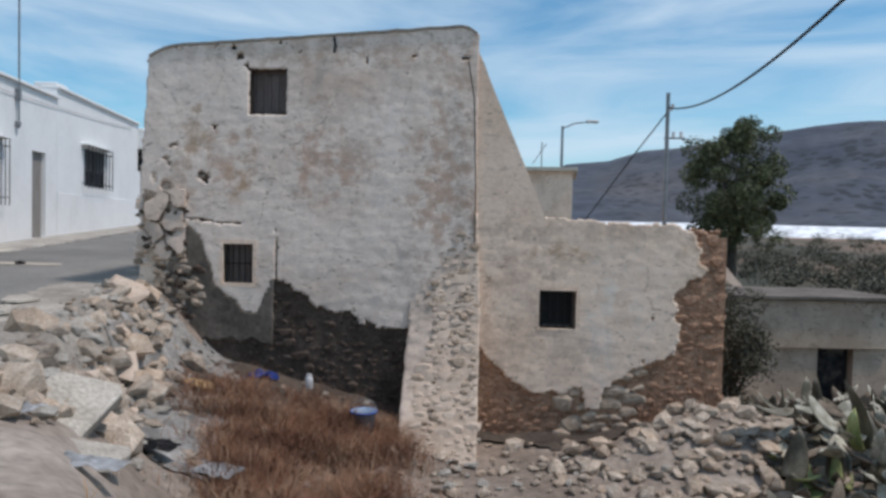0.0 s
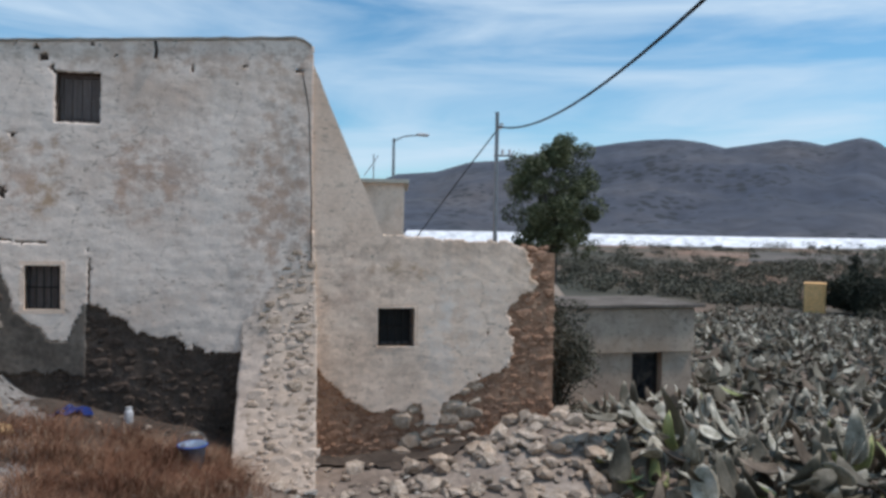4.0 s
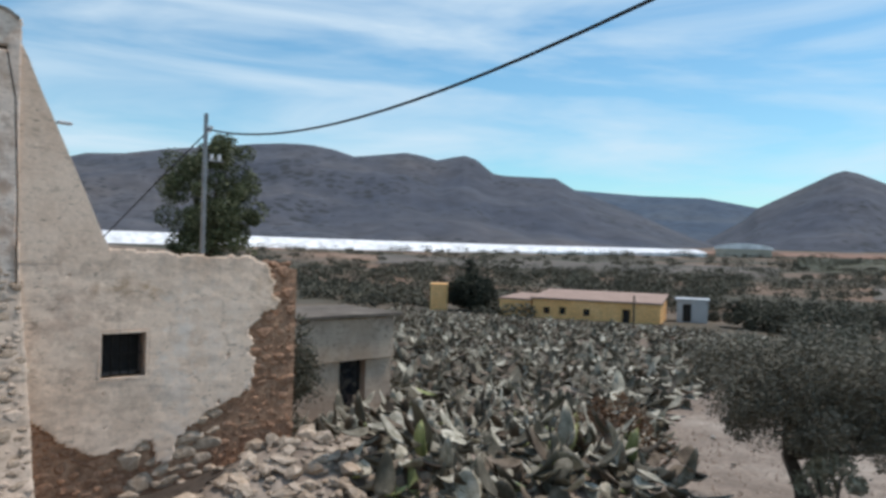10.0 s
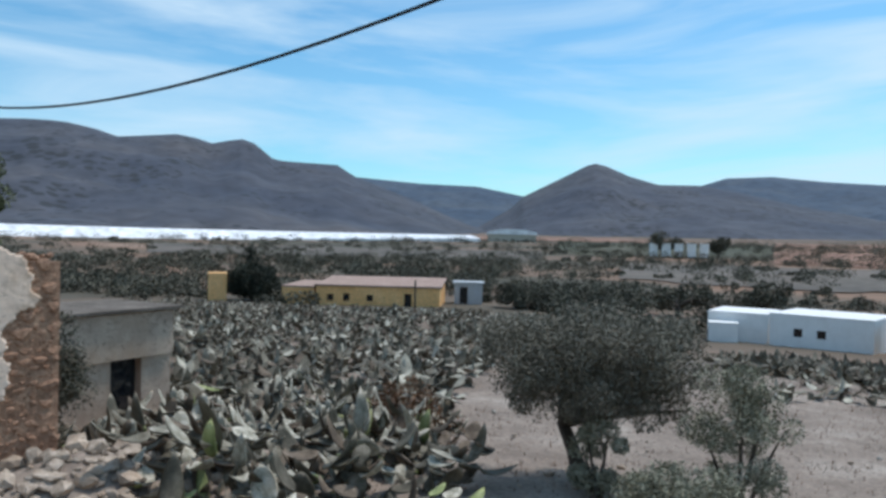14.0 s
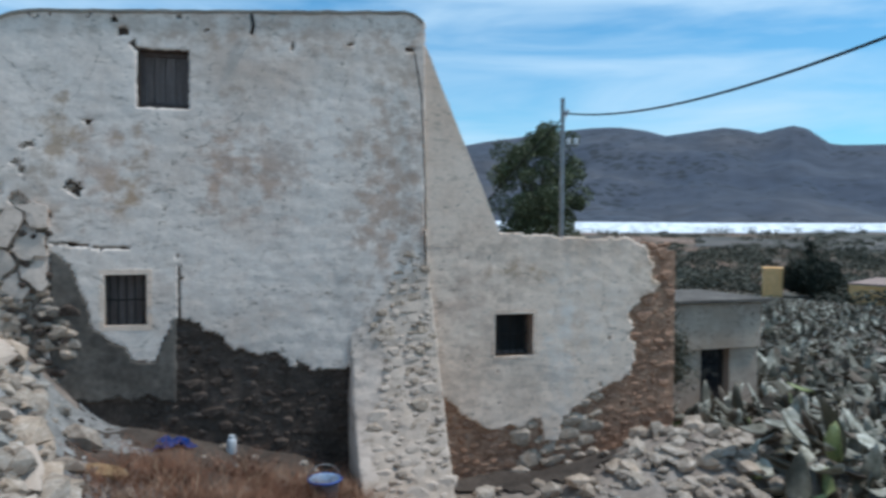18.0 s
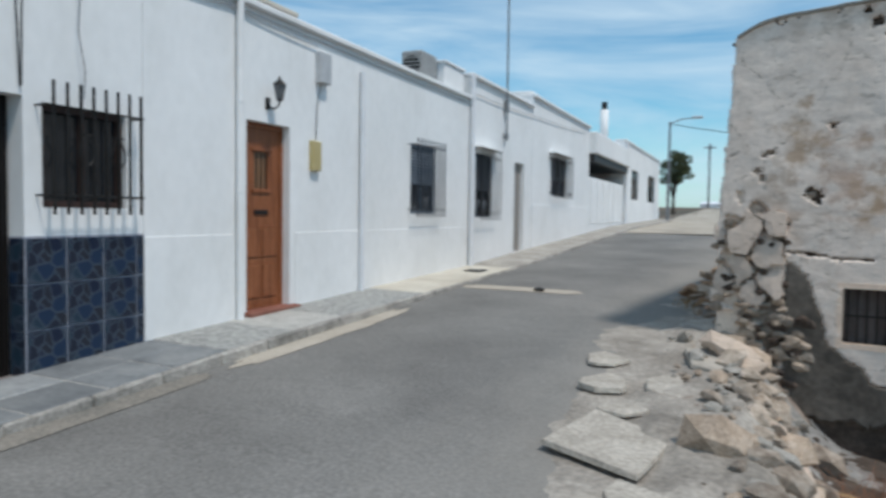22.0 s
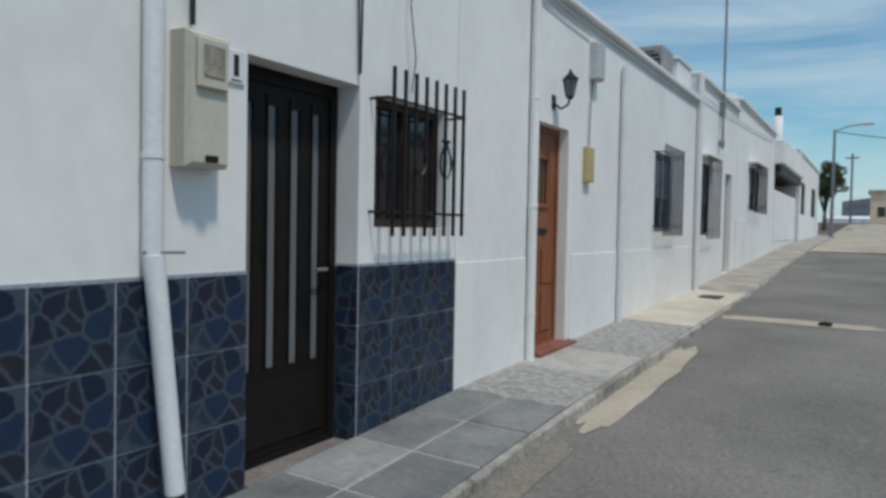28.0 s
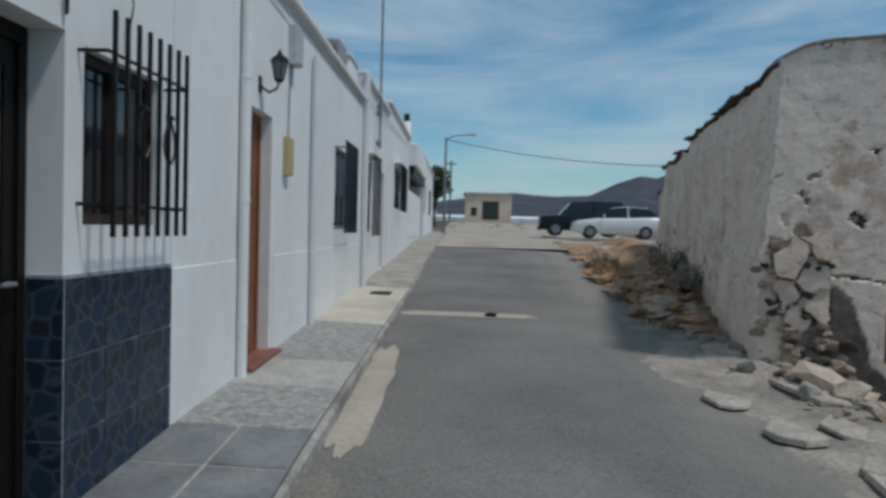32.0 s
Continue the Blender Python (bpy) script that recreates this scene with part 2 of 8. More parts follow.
plaster_old = plaster_surface("plaster_old", (0.81, 0.69, 0.592), (0.70, 0.575, 0.48), (0.60, 0.46, 0.365), (0.36, 0.285, 0.22), GABLE_SPOTS)
stone = surface("stone", [(0.22, 0.17, 0.13), (0.36, 0.30, 0.24), (0.46, 0.41, 0.35)], 4, 30, 0.92, 0.3, vary=0.3)
soil = surface("soil", [(0.20, 0.16, 0.12), (0.29, 0.245, 0.20), (0.36, 0.32, 0.27)], 0.6, 14, 0.95, 0.3)
asphalt = surface("asphalt", [(0.131, 0.125, 0.116), (0.180, 0.173, 0.16), (0.228, 0.218, 0.202)], 0.5, 40, 0.9, 0.12)


def dusty(m, col):
    """Pale dust blown from the broken edge over the street, thinning out towards its middle."""
    n, l = m.node_tree.nodes, m.node_tree.links
    b = n["Principled BSDF"]
    t = n.new("ShaderNodeTexCoord")
    sx = n.new("ShaderNodeSeparateXYZ")
    l.new(t.outputs["Object"], sx.inputs[0])
    a = n.new("ShaderNodeTexNoise")
    a.inputs["Scale"].default_value, a.inputs["Detail"].default_value, a.inputs["Roughness"].default_value = 0.9, 8, 0.62
    mp = n.new("ShaderNodeMapping")
    mp.inputs["Scale"].default_value = (1.0, 0.45, 1)
    l.new(t.outputs["Object"], mp.inputs["Vector"]), l.new(mp.outputs[0], a.inputs["Vector"])
    d = n.new("ShaderNodeMath")
    d.operation = "MULTIPLY_ADD"
    d.inputs[1].default_value = 3.2
    l.new(a.outputs["Fac"], d.inputs[0]), l.new(sx.outputs["X"], d.inputs[2])
    r = n.new("ShaderNodeMapRange")
    r.inputs["From Min"].default_value, r.inputs["From Max"].default_value, r.inputs["To Max"].default_value = 4.4, 6.3, 0.75
    l.new(d.outputs[0], r.inputs["Value"])
    x = n.new("ShaderNodeMixRGB")
    x.inputs["Color2"].default_value = (*col, 1)
    l.new(r.outputs[0], x.inputs["Fac"]), l.new(b.inputs["Base Color"].links[0].from_socket, x.inputs["Color1"])
    l.new(x.outputs[0], b.inputs["Base Color"])


dusty(asphalt, (0.29, 0.268, 0.235))
# bare slopes with the blue of distant haze mixed into the colour
hill_hazed = surface("hill", [(0.050, 0.060, 0.084), (0.069, 0.075, 0.093), (0.104, 0.098, 0.101)], 0.0035, 0.035, 0.95, 0.0, fine_amount=0.22)


def dotted(m, size, cover, col):
    """Dark bushes dotted over far slopes."""
    n, l = m.node_tree.nodes, m.node_tree.links
    b = n["Principled BSDF"]
    t = n.new("ShaderNodeTexCoord")
    v = n.new("ShaderNodeTexVoronoi")
    v.inputs["Scale"].default_value = 1 / size
    l.new(t.outputs["Object"], v.inputs["Vector"])
    a = n.new("ShaderNodeTexNoise")
    a.inputs["Scale"].default_value, a.inputs["Detail"].default_value = 0.008, 5
    l.new(t.outputs["Object"], a.inputs["Vector"])
    d = n.new("ShaderNodeMath")
    d.operation = "MULTIPLY_ADD"
    d.inputs[1].default_value, d.inputs[2].default_value = 1.6, -0.62 + cover
    l.new(a.outputs["Fac"], d.inputs[0])
    k = n.new("ShaderNodeMath")
    k.operation = "SUBTRACT"
    l.new(d.outputs[0], k.inputs[0]), l.new(v.outputs["Distance"], k.inputs[1])
    r = n.new("ShaderNodeMapRange")
    r.inputs["From Max"].default_value, r.inputs["To Max"].default_value = 0.12, 0.8
    l.new(k.outputs[0], r.inputs["Value"])
    x = n.new("ShaderNodeMixRGB")
    x.inputs["Color2"].default_value = (*col, 1)
    l.new(r.outputs[0], x.inputs["Fac"]), l.new(b.inputs["Base Color"].links[0].from_socket, x.inputs["Color1"])
    l.new(x.outputs[0], b.inputs["Base Color"])


dotted(hill_hazed, 16.0, 0.10, (0.03, 0.034, 0.038))
# farther range: stronger haze blue painted straight into its colour
hill_far_hazed = surface("hill_haze_blue", [(0.044, 0.07, 0.108), (0.058, 0.082, 0.118), (0.08, 0.10, 0.125)], 0.004, 0.03, 0.95, 0.0, fine_amount=0.2)

def ground_surface():
    """Stony soil near the village, giving way to scrub and red fields on the plain."""
    m = surface("ground_soil", [(0.15, 0.117, 0.093), (0.24, 0.194, 0.158), (0.355, 0.305, 0.258)], 0.5, 13, 0.95, 0.5)
    n, l = m.node_tree.nodes, m.node_tree.links
    b = n["Principled BSDF"]
    near = b.inputs["Base Color"].links[0].from_socket
    t = n.new("ShaderNodeTexCoord")
    a = n.new("ShaderNodeTexNoise")
    a.inputs["Scale"].default_value, a.inputs["Detail"].default_value, a.inputs["Roughness"].default_value = 0.018, 8, 0.6
    mp = n.new("ShaderNodeMapping")
    mp.inputs["Scale"].default_value = (1.3, 0.5, 1)
    mp.inputs["Rotation"].default_value = (0, 0, 0.35)
    l.new(t.outputs["Object"], mp.inputs["Vector"]), l.new(mp.outputs[0], a.inputs["Vector"])
    r = n.new("ShaderNodeValToRGB")
    cols = [(0.34, (0.05, 0.05, 0.034)), (0.46, (0.10, 0.085, 0.062)), (0.53, (0.17, 0.12, 0.085)), (0.60, (0.24, 0.15, 0.10)), (0.72, (0.30, 0.23, 0.175))]
    for i, (p, c) in enumerate(cols):
        e = r.color_ramp.elements[i] if i < 2 else r.color_ramp.elements.new(p)
        e.position, e.color = p, (*c, 1)
    l.new(a.outputs["Fac"], r.inputs[0])
    d = n.new("ShaderNodeVectorMath")
    d.operation = "DISTANCE"
    d.inputs[1].default_value = (5, 0, 0)
    l.new(t.outputs["Object"], d.inputs[0])
    k = n.new("ShaderNodeMapRange")
    k.inputs["From Min"].default_value, k.inputs["From Max"].default_value = 22, 60
    l.new(d.outputs["Value"], k.inputs["Value"])
    mx = n.new("ShaderNodeMixRGB")
    l.new(k.outputs[0], mx.inputs["Fac"]), l.new(near, mx.inputs["Color1"]), l.new(r.outputs[0], mx.inputs["Color2"])
    l.new(mx.outputs[0], b.inputs["Base Color"])
    return m


ground_soil = ground_surface()

# ---- building helpers ----


def obj(name, bm, mat, parent=None, label="", smooth=False):
    me = bpy.data.meshes.new(name)
    bm.normal_update()
    bm.to_mesh(me)
    bm.free()
    for m in (mat if isinstance(mat, (list, tuple)) else [mat]):
        me.materials.append(m)
    if smooth:
        me.polygons.foreach_set("use_smooth", [True] * len(me.polygons))
    o = new(name, me)
    if parent:
        o.parent = parent
    if label:
        o["label"] = label
    return o


def part(name, bm, mat, parent, label="", smooth=False):
    return obj(name, bm, mat, parent, label, smooth)


def box(bm, x0, y0, z0, x1, y1, z1, m=None, bevel=0.0):
    vs = [bm.verts.new(Vector((x, y, z)) if m is None else m @ Vector((x, y, z))) for x in (x0, x1) for y in (y0, y1) for z in (z0, z1)]
    fs = [bm.faces.new([vs[i] for i in f]) for f in ((0, 1, 3, 2), (4, 6, 7, 5), (0, 4, 5, 1), (2, 3, 7, 6), (0, 2, 6, 4), (1, 5, 7, 3))]
    if bevel:
        bmesh.ops.bevel(bm, geom=list({e for f in fs for e in f.edges}), offset=bevel, segments=1, affect="EDGES")
    return fs


def boxed(x0, y0, z0, x1, y1, z1, m=None, bevel=0.0):
    bm = bmesh.new()
    box(bm, x0, y0, z0, x1, y1, z1, m, bevel)
    return bm


def tube(bm, pts, r, sides=8, cap=True):
    """A round bar along points; r is one radius or one for each point."""
    rs = r if isinstance(r, (list, tuple)) else [r] * len(pts)
    pts = [Vector(p) for p in pts]
    rings, ref = [], None
    for i, p in enumerate(pts):
        d = (pts[min(i + 1, len(pts) - 1)] - pts[max(i - 1, 0)]).normalized()
        a = ref if ref is not None else (Vector((0, 0, 1)) if abs(d.z) < 0.9 else Vector((1, 0, 0)))
        e1 = (a - d * a.dot(d)).normalized()
        e2 = d.cross(e1)
        ref = e1
        rings.append([bm.verts.new(p + (e1 * math.cos(k * 2 * math.pi / sides) + e2 * math.sin(k * 2 * math.pi / sides)) * rs[i]) for k in range(sides)])
    for a, b in zip(rings, rings[1:]):
        for k in range(sides):
            bm.faces.new((a[k], a[(k + 1) % sides], b[(k + 1) % sides], b[k]))
    if cap:
        bm.faces.new(rings[0][::-1]), bm.faces.new(rings[-1])
    return bm


def wall_mesh(bm, a0, a1, b0, b1, d0, d1, holes, to):
    """A wall over a (along) and b (up), from depth d0 (front) to d1, with rectangular holes through it; to() maps a, d, b to a place."""
    xs = sorted({a0, a1, *[v for h in holes for v in h[:2] if a0 < v < a1]})
    zs = sorted({b0, b1, *[v for h in holes for v in h[2:] if b0 < v < b1]})
    full = {}
    for i in range(len(xs) - 1):
        for j in range(len(zs) - 1):
            ca, cb = (xs[i] + xs[i + 1]) / 2, (zs[j] + zs[j + 1]) / 2
            full[i, j] = not any(h[0] < ca < h[1] and h[2] < cb < h[3] for h in holes)
    cache = {}

    def v(i, j, d):
        if (i, j, d) not in cache:
            cache[i, j, d] = bm.verts.new(to(xs[i], d, zs[j]))
        return cache[i, j, d]
    for (i, j), solid in full.items():
        if not solid:
            continue
        bm.faces.new((v(i, j, d0), v(i + 1, j, d0), v(i + 1, j + 1, d0), v(i, j + 1, d0)))
        bm.faces.new((v(i, j, d1), v(i, j + 1, d1), v(i + 1, j + 1, d1), v(i + 1, j, d1)))
        for di, dj, p, q in ((-1, 0, (i, j + 1), (i, j)), (1, 0, (i + 1, j), (i + 1, j + 1)), (0, -1, (i, j), (i + 1, j)), (0, 1, (i + 1, j + 1), (i, j + 1))):
            if not full.get((i + di, j + dj), False):
                bm.faces.new((v(*p, d0), v(*p, d1), v(*q, d1), v(*q, d0)))
    bmesh.ops.recalc_face_normals(bm, faces=bm.faces[:])
    return bm


def shards(rnd, n, x0, x1, y0, y1, skew=1.0):
    """Cuts an oblong into n irregular pieces, each the part nearest to its own seed."""
    seeds = []
    while len(seeds) < n:
        best = max(((rnd.uniform(x0, x1), rnd.uniform(y0, y1)) for _ in range(4)), key=lambda p: min([(p[0] - a) ** 2 + (p[1] - b) ** 2 for a, b in seeds] or [1]))
        seeds.append(best)
    out = []
    for a, b in seeds:
        poly = [(x0, y0), (x1, y0), (x1, y1), (x0, y1)]
        for c, d in seeds:
            if (a, b) == (c, d):
                continue
            side = lambda p: (p[0] - (a + c) / 2) * (c - a) + (p[1] - (b + d) / 2) * (d - b) * skew
            cut = []
            for p, q in zip(poly, poly[1:] + poly[:1]):
                sp_, sq = side(p), side(q)
                if sp_ <= 0:
                    cut.append(p)
                if (sp_ < 0) != (sq < 0):
                    k = sp_ / (sp_ - sq)
                    cut.append((p[0] + (q[0] - p[0]) * k, p[1] + (q[1] - p[1]) * k))
            poly = cut or poly
        if len(poly) > 2:
            out.append(poly)
    return out


def smooth01(a, b, x):
    t = np.clip((x - a) / (b - a), 0, 1)
    return t * t * (3 - 2 * t)


# ---- the lie of the land ----
LEAN = radians(9.75)                     # the ruin stands ten degrees off the street
EU, EV, R0 = Vector((math.cos(LEAN), -math.sin(LEAN), 0)), Vector((math.sin(LEAN), math.cos(LEAN), 0)), Vector((4.626, 4.842, 0))


def ruin(u, v, z):
    """A place from the ruin's own axes: along its gable, back from it, up."""
    return R0 + EU * u + EV * v + Vector((0, 0, z))


def street(y):
    return np.interp(y, [-40, -10, -3, -0.9, 2, 4, 6, 7.2, 10, 13, 25.5, 37.5, 50, 90], [-0.6, -0.15, -0.03, 0.0, 0.1, 0.16, 0.23, 0.28, 0.36, 0.47, 0.9, 1.08, 1.5, 2.6])


def land(x, y):
    x, y = np.asarray(x, float), np.asarray(y, float)
    r = np.hypot(x - 5, y + 3)
    far = np.interp(r, [0, 2.5, 4, 7, 12, 20, 40, 70, 110, 200, 400, 900, 1600, 5000], [-0.1, -0.25, -0.55, -1.3, -1.9, -2.4, -3.6, -5.6, -6.4, -5.0, 1.0, 9, 22, 60])
    edge = np.where(y < 4.7, 4.6, np.where(y < 26, 4.63 + 0.172 * (y - 4.84) + 3.0, 22.0))
    w = smooth01(0, np.where(y < 4.7, 4.0, 6.0), x - edge)
    g = street(y) * (1 - w) + far * w
    du, dv = x - R0.x, y - R0.y
    u, v = du * EU.x + dv * EU.y, du * EV.x + dv * EV.y
    pit = np.interp(u, [0.2, 1.0, 2.2, 4, 7.2, 9.5], [-0.15, -0.75, -1.05, -1.6, -1.6, -1.5])
    lip = smooth01(1.2, 2.8, u)
    k = smooth01(-5.3 - 1.2 * lip, -2.7 - 1.9 * lip, v) * smooth01(-0.3, 0.9, u) * (1 - smooth01(7.5, 10, u)) * (1 - smooth01(3, 6, v))
    lip_x = np.interp(y, [-3, -0.5, 0.5, 2, 3.6, 4.7, 6], [4.2, 4.8, 4.95, 4.85, 4.7, 4.5, 4.0])
    k = k * smooth01(-0.08, 0.5, x - lip_x)
    pile = 0.55 * np.exp(-((u - 7.0) / 1.1) ** 2 - ((v + 0.6) / 0.75) ** 2)
    bank = 0.28 * smooth01(7, 10, y) * smooth01(4.6, 5.6, x - 0.12 * (y - 7)) * (1 - smooth01(24, 30, y)) * (x < 14)
    dip = 1.5 * smooth01(26, 58, x) * (1 - smooth01(2, 20, y)) * (1 - smooth01(110, 200, x))
    return g * (1 - k) + np.minimum(pit, g) * k + pile + bank - dip


def knots(a, b, fine_a, fine_b, step, grow=1.13):
    out = list(np.arange(fine_a, fine_b, step))
    s = step
    while out[-1] < b:
        s *= grow
        out.append(out[-1] + s)
    s = step
    while out[0] > a:
        s *= grow
        out.insert(0, out[0] - s)
    return np.array(out)


def grid_mesh(name, xs, ys, height, mat, keep=None, rough=0.0):
    gx, gy = np.meshgrid(xs, ys)
    gz = height(gx, gy)
    if rough:
        gz = gz + rough * np.array([noise.fractal(Vector((a * 1.7, b * 1.7, 3.1)), 0.9, 2.1, 4) for a, b in zip(gx.ravel(), gy.ravel())]).reshape(gx.shape)
    n = len(xs)
    verts = np.stack([gx.ravel(), gy.ravel(), gz.ravel()], 1)
    faces = [(j * n + i, j * n + i + 1, (j + 1) * n + i + 1, (j + 1) * n + i) for j in range(len(ys) - 1) for i in range(n - 1) if keep is None or keep((xs[i] + xs[i + 1]) / 2, (ys[j] + ys[j + 1]) / 2)]
    me = bpy.data.meshes.new(name)
    me.from_pydata(verts.tolist(), [], faces)
    me.materials.append(mat)
    me.polygons.foreach_set("use_smooth", [True] * len(me.polygons))
    return new(name, me)


def road_edge(y):
    return np.interp(y, [-40, -6, -3, 0, 3.5, 6.8, 12, 16, 25, 45], [4.6, 4.6, 4.5, 4.35, 4.2, 4.15, 4.4, 4.8, 5.4, 6.5]) + 0.12 * np.sin(y * 2.3) + 0.06 * np.sin(y * 7.1)


ground_z = lambda x, y: land(x, y) - 0.10 * smooth01(-0.12, 0.22, road_edge(y) - x) * ((x > -0.1) & (y < 45))
tagged(grid_mesh("ground", knots(-3500, 4500, 3.0, 16.0, 0.14), knots(-3500, 4500, -6.0, 8.0, 0.14), ground_z, ground_soil, rough=0.04), "dry pale stony soil falling away to a wide plain", "ground", kind="structure")


def strip(name, ys, x0, x1, n, height, mat):
    bm = bmesh.new()
    rows = []
    for y in ys:
        a, b = x0(y), x1(y)
        rows.append([bm.verts.new((a + (b - a) * i / n, y, height(a + (b - a) * i / n, y))) for i in range(n + 1)])
    for p, q in zip(rows, rows[1:]):
        for i in range(n):
            bm.faces.new((p[i], p[i + 1], q[i + 1], q[i]))
    return obj(name, bm, mat, smooth=True)


YS = np.concatenate([np.arange(-30, -6, 1.0), np.arange(-6, 22.6, 0.2)])
tagged(strip("road", YS, lambda y: 0.6, road_edge, 10, lambda x, y: float(street(y)) - 0.004 * (x - 0.8) ** 2, asphalt), "worn grey asphalt street with ragged broken edge", "road", kind="structure")

plaza_dust = surface("plaza_dust", [(0.30, 0.265, 0.215), (0.40, 0.355, 0.29), (0.48, 0.435, 0.365)], 0.7, 16, 0.96, 0.25)
tagged(strip("ground_plaza", np.arange(22.3, 78, 0.7), lambda y: 0.6, lambda y: 10.5 + 0.05 * (y - 22), 14, lambda x, y: max(float(street(y)), float(land(x, y))) + 0.015, plaza_dust), "pale dusty open ground at the end of the street", "ground", kind="structure")
shoulder_dust = surface("shoulder_dust", [(0.20, 0.178, 0.15), (0.30, 0.27, 0.232), (0.40, 0.365, 0.315)], 2.4, 26, 0.96, 0.4)


def shoulder_depth(x, y):
    """How far a place lies inside the dusty shoulder."""
    n = noise.fractal(Vector((x * 1.6, y * 0.9, 7)), 0.8, 2.1, 5)
    far = 0.25 + 0.35 * smooth01(-1, 2, y) * (1 - smooth01(4.5, 6.5, y))
    return min(x - (road_edge(y) - far + 0.32 * n), np.interp(y, [-2.2, 0.5, 2, 3.6, 4.6, 8], [4.9, 5.15, 5.05, 4.9, 4.75, 4.9]) + 0.2 * n - x, y + 2.0, 7.8 - y)


def shoulder_z(x, y):
    s = smooth01(-0.12, 0.16, x - road_edge(y))
    both = list(zip(x.ravel(), y.ravel()))
    bumps = np.array([noise.fractal(Vector((a * 1.7, b * 1.7, 3.1)), 0.9, 2.1, 4) + 0.35 * noise.fractal(Vector((a * 9, b * 9, 1.1)), 0.9, 2.1, 3) for a, b in both]).reshape(x.shape)
    film = np.clip(np.array([shoulder_depth(a, b) for a, b in both]).reshape(x.shape) * 0.09, -0.03, 0.008)
    return (street(y) - 0.004 * (x - 0.8) ** 2 + film + 0.004 * bumps) * (1 - s) + (land(x, y) + 0.006 + film + 0.042 * bumps) * s


def shoulder_here(x, y):
    return shoulder_depth(x, y) > -0.2


tagged(grid_mesh("ground_shoulder", np.arange(3.1, 5.5, 0.045), np.arange(-2.2, 8.0, 0.045), shoulder_z, shoulder_dust, shoulder_here), "pale grey dust and grit over the crumbled road edge", "dust", kind="structure")

# ---- far hills ----
def ridge(name, knots_ae, dist, foot, foot_z, label, mat, seed):
    """A range of hills: azimuths and heights of its crest in degrees, seen from the street, at a distance in metres."""
    az = [k[0] for k in knots_ae]
    n = int((az[-1] - az[0]) * 5)
    bm, rings = bmesh.new(), []
    for i in range(n + 1):
        a = az[0] + (az[-1] - az[0]) * i / n
        el = np.interp(a, az, [k[1] for k in knots_ae])
        col = []
        for j in range(34):
            t = j / 28
            d = foot + (dist - foot) * t
            crest = 1.3 + dist * math.tan(radians(el))
            shape = (smooth01(0, 1, t) * 0.55 + 0.45 * t * t) if t <= 1 else 1 - (t - 1) * 2.2
            z = foot_z + (crest - foot_z) * shape
            z += noise.fractal(Vector((d * math.sin(radians(a)) * 0.006, d * math.cos(radians(a)) * 0.006, seed)), 0.8, 2.0, 5) * 0.085 * (crest - foot_z) * math.sin(min(t, 1) * math.pi) ** 0.7
            col.append(bm.verts.new((5 + d * math.sin(radians(a)), -3 + d * math.cos(radians(a)), z)))
        rings.append(col)
    for p, q in zip(rings, rings[1:]):
        for j in range(33):
            bm.faces.new((p[j], p[j + 1], q[j + 1], q[j]))
    return tagged(obj(name, bm, mat, smooth=True), label, "hills", kind="structure")


ridge("backdrop_hills", [(-2, 2.2), (3.9, 3.05), (5.6, 2.88), (7.3, 2.8), (9.9, 2.9), (12, 3.9), (13.7, 4.45), (14.9, 4.3), (16.7, 5.0), (19.8, 5.25), (22.4, 6.03), (24.8, 6.2), (27.7, 6.75), (33, 7.4), (34, 7.55), (36, 7.72), (37.5, 7.75), (39.1, 7.6), (40.2, 7.4), (41.6, 6.98), (43.5, 7.2), (45.6, 7.45), (47, 7.25), (48.1, 6.93), (49.3, 7.2), (50.3, 7.37), (51.2, 7.1), (52.6, 6.0), (53.5, 5.86), (57.5, 5.73), (58.9, 4.88), (61, 4.1), (64, 3.0), (66, 2.1), (68, 1.3), (70.5, 0.5)], 1500, 520, -6, "dark bare mountain range under a hazy sky", hill_hazed, 1.0)
ridge("backdrop_far_hills", [(55, 4.0), (58.9, 4.85), (64, 4.47), (68.5, 4.33), (72, 3.65), (76, 3.4), (81, 3.4), (84, 3.9), (85.5, 4.5), (87.2, 5.02), (90.3, 5.09), (93.7, 4.66), (98.4, 4.28), (99.7, 4.94), (101, 4.9), (105, 5.3), (110, 4.6), (123, 3.5), (150, 2.5)], 3000, 1200, -5, "distant hills beyond the plain, coloured with blue haze", hill_far_hazed, 7.0)
ridge("backdrop_peak", [(66.5, 0.3), (69, 1.3), (71.3, 2.7), (72.2, 3.6), (75, 5.0), (76.2, 5.6), (77, 6.02), (77.7, 6.2), (78.5, 6.0), (80.3, 5.2), (82.4, 4.57), (85.5, 4.5), (88, 4.0), (92, 3.0), (97, 2.0), (108, 0.9)], 1900, 800, -5, "conical bare hill rising from the plain", hill_hazed, 3.0)

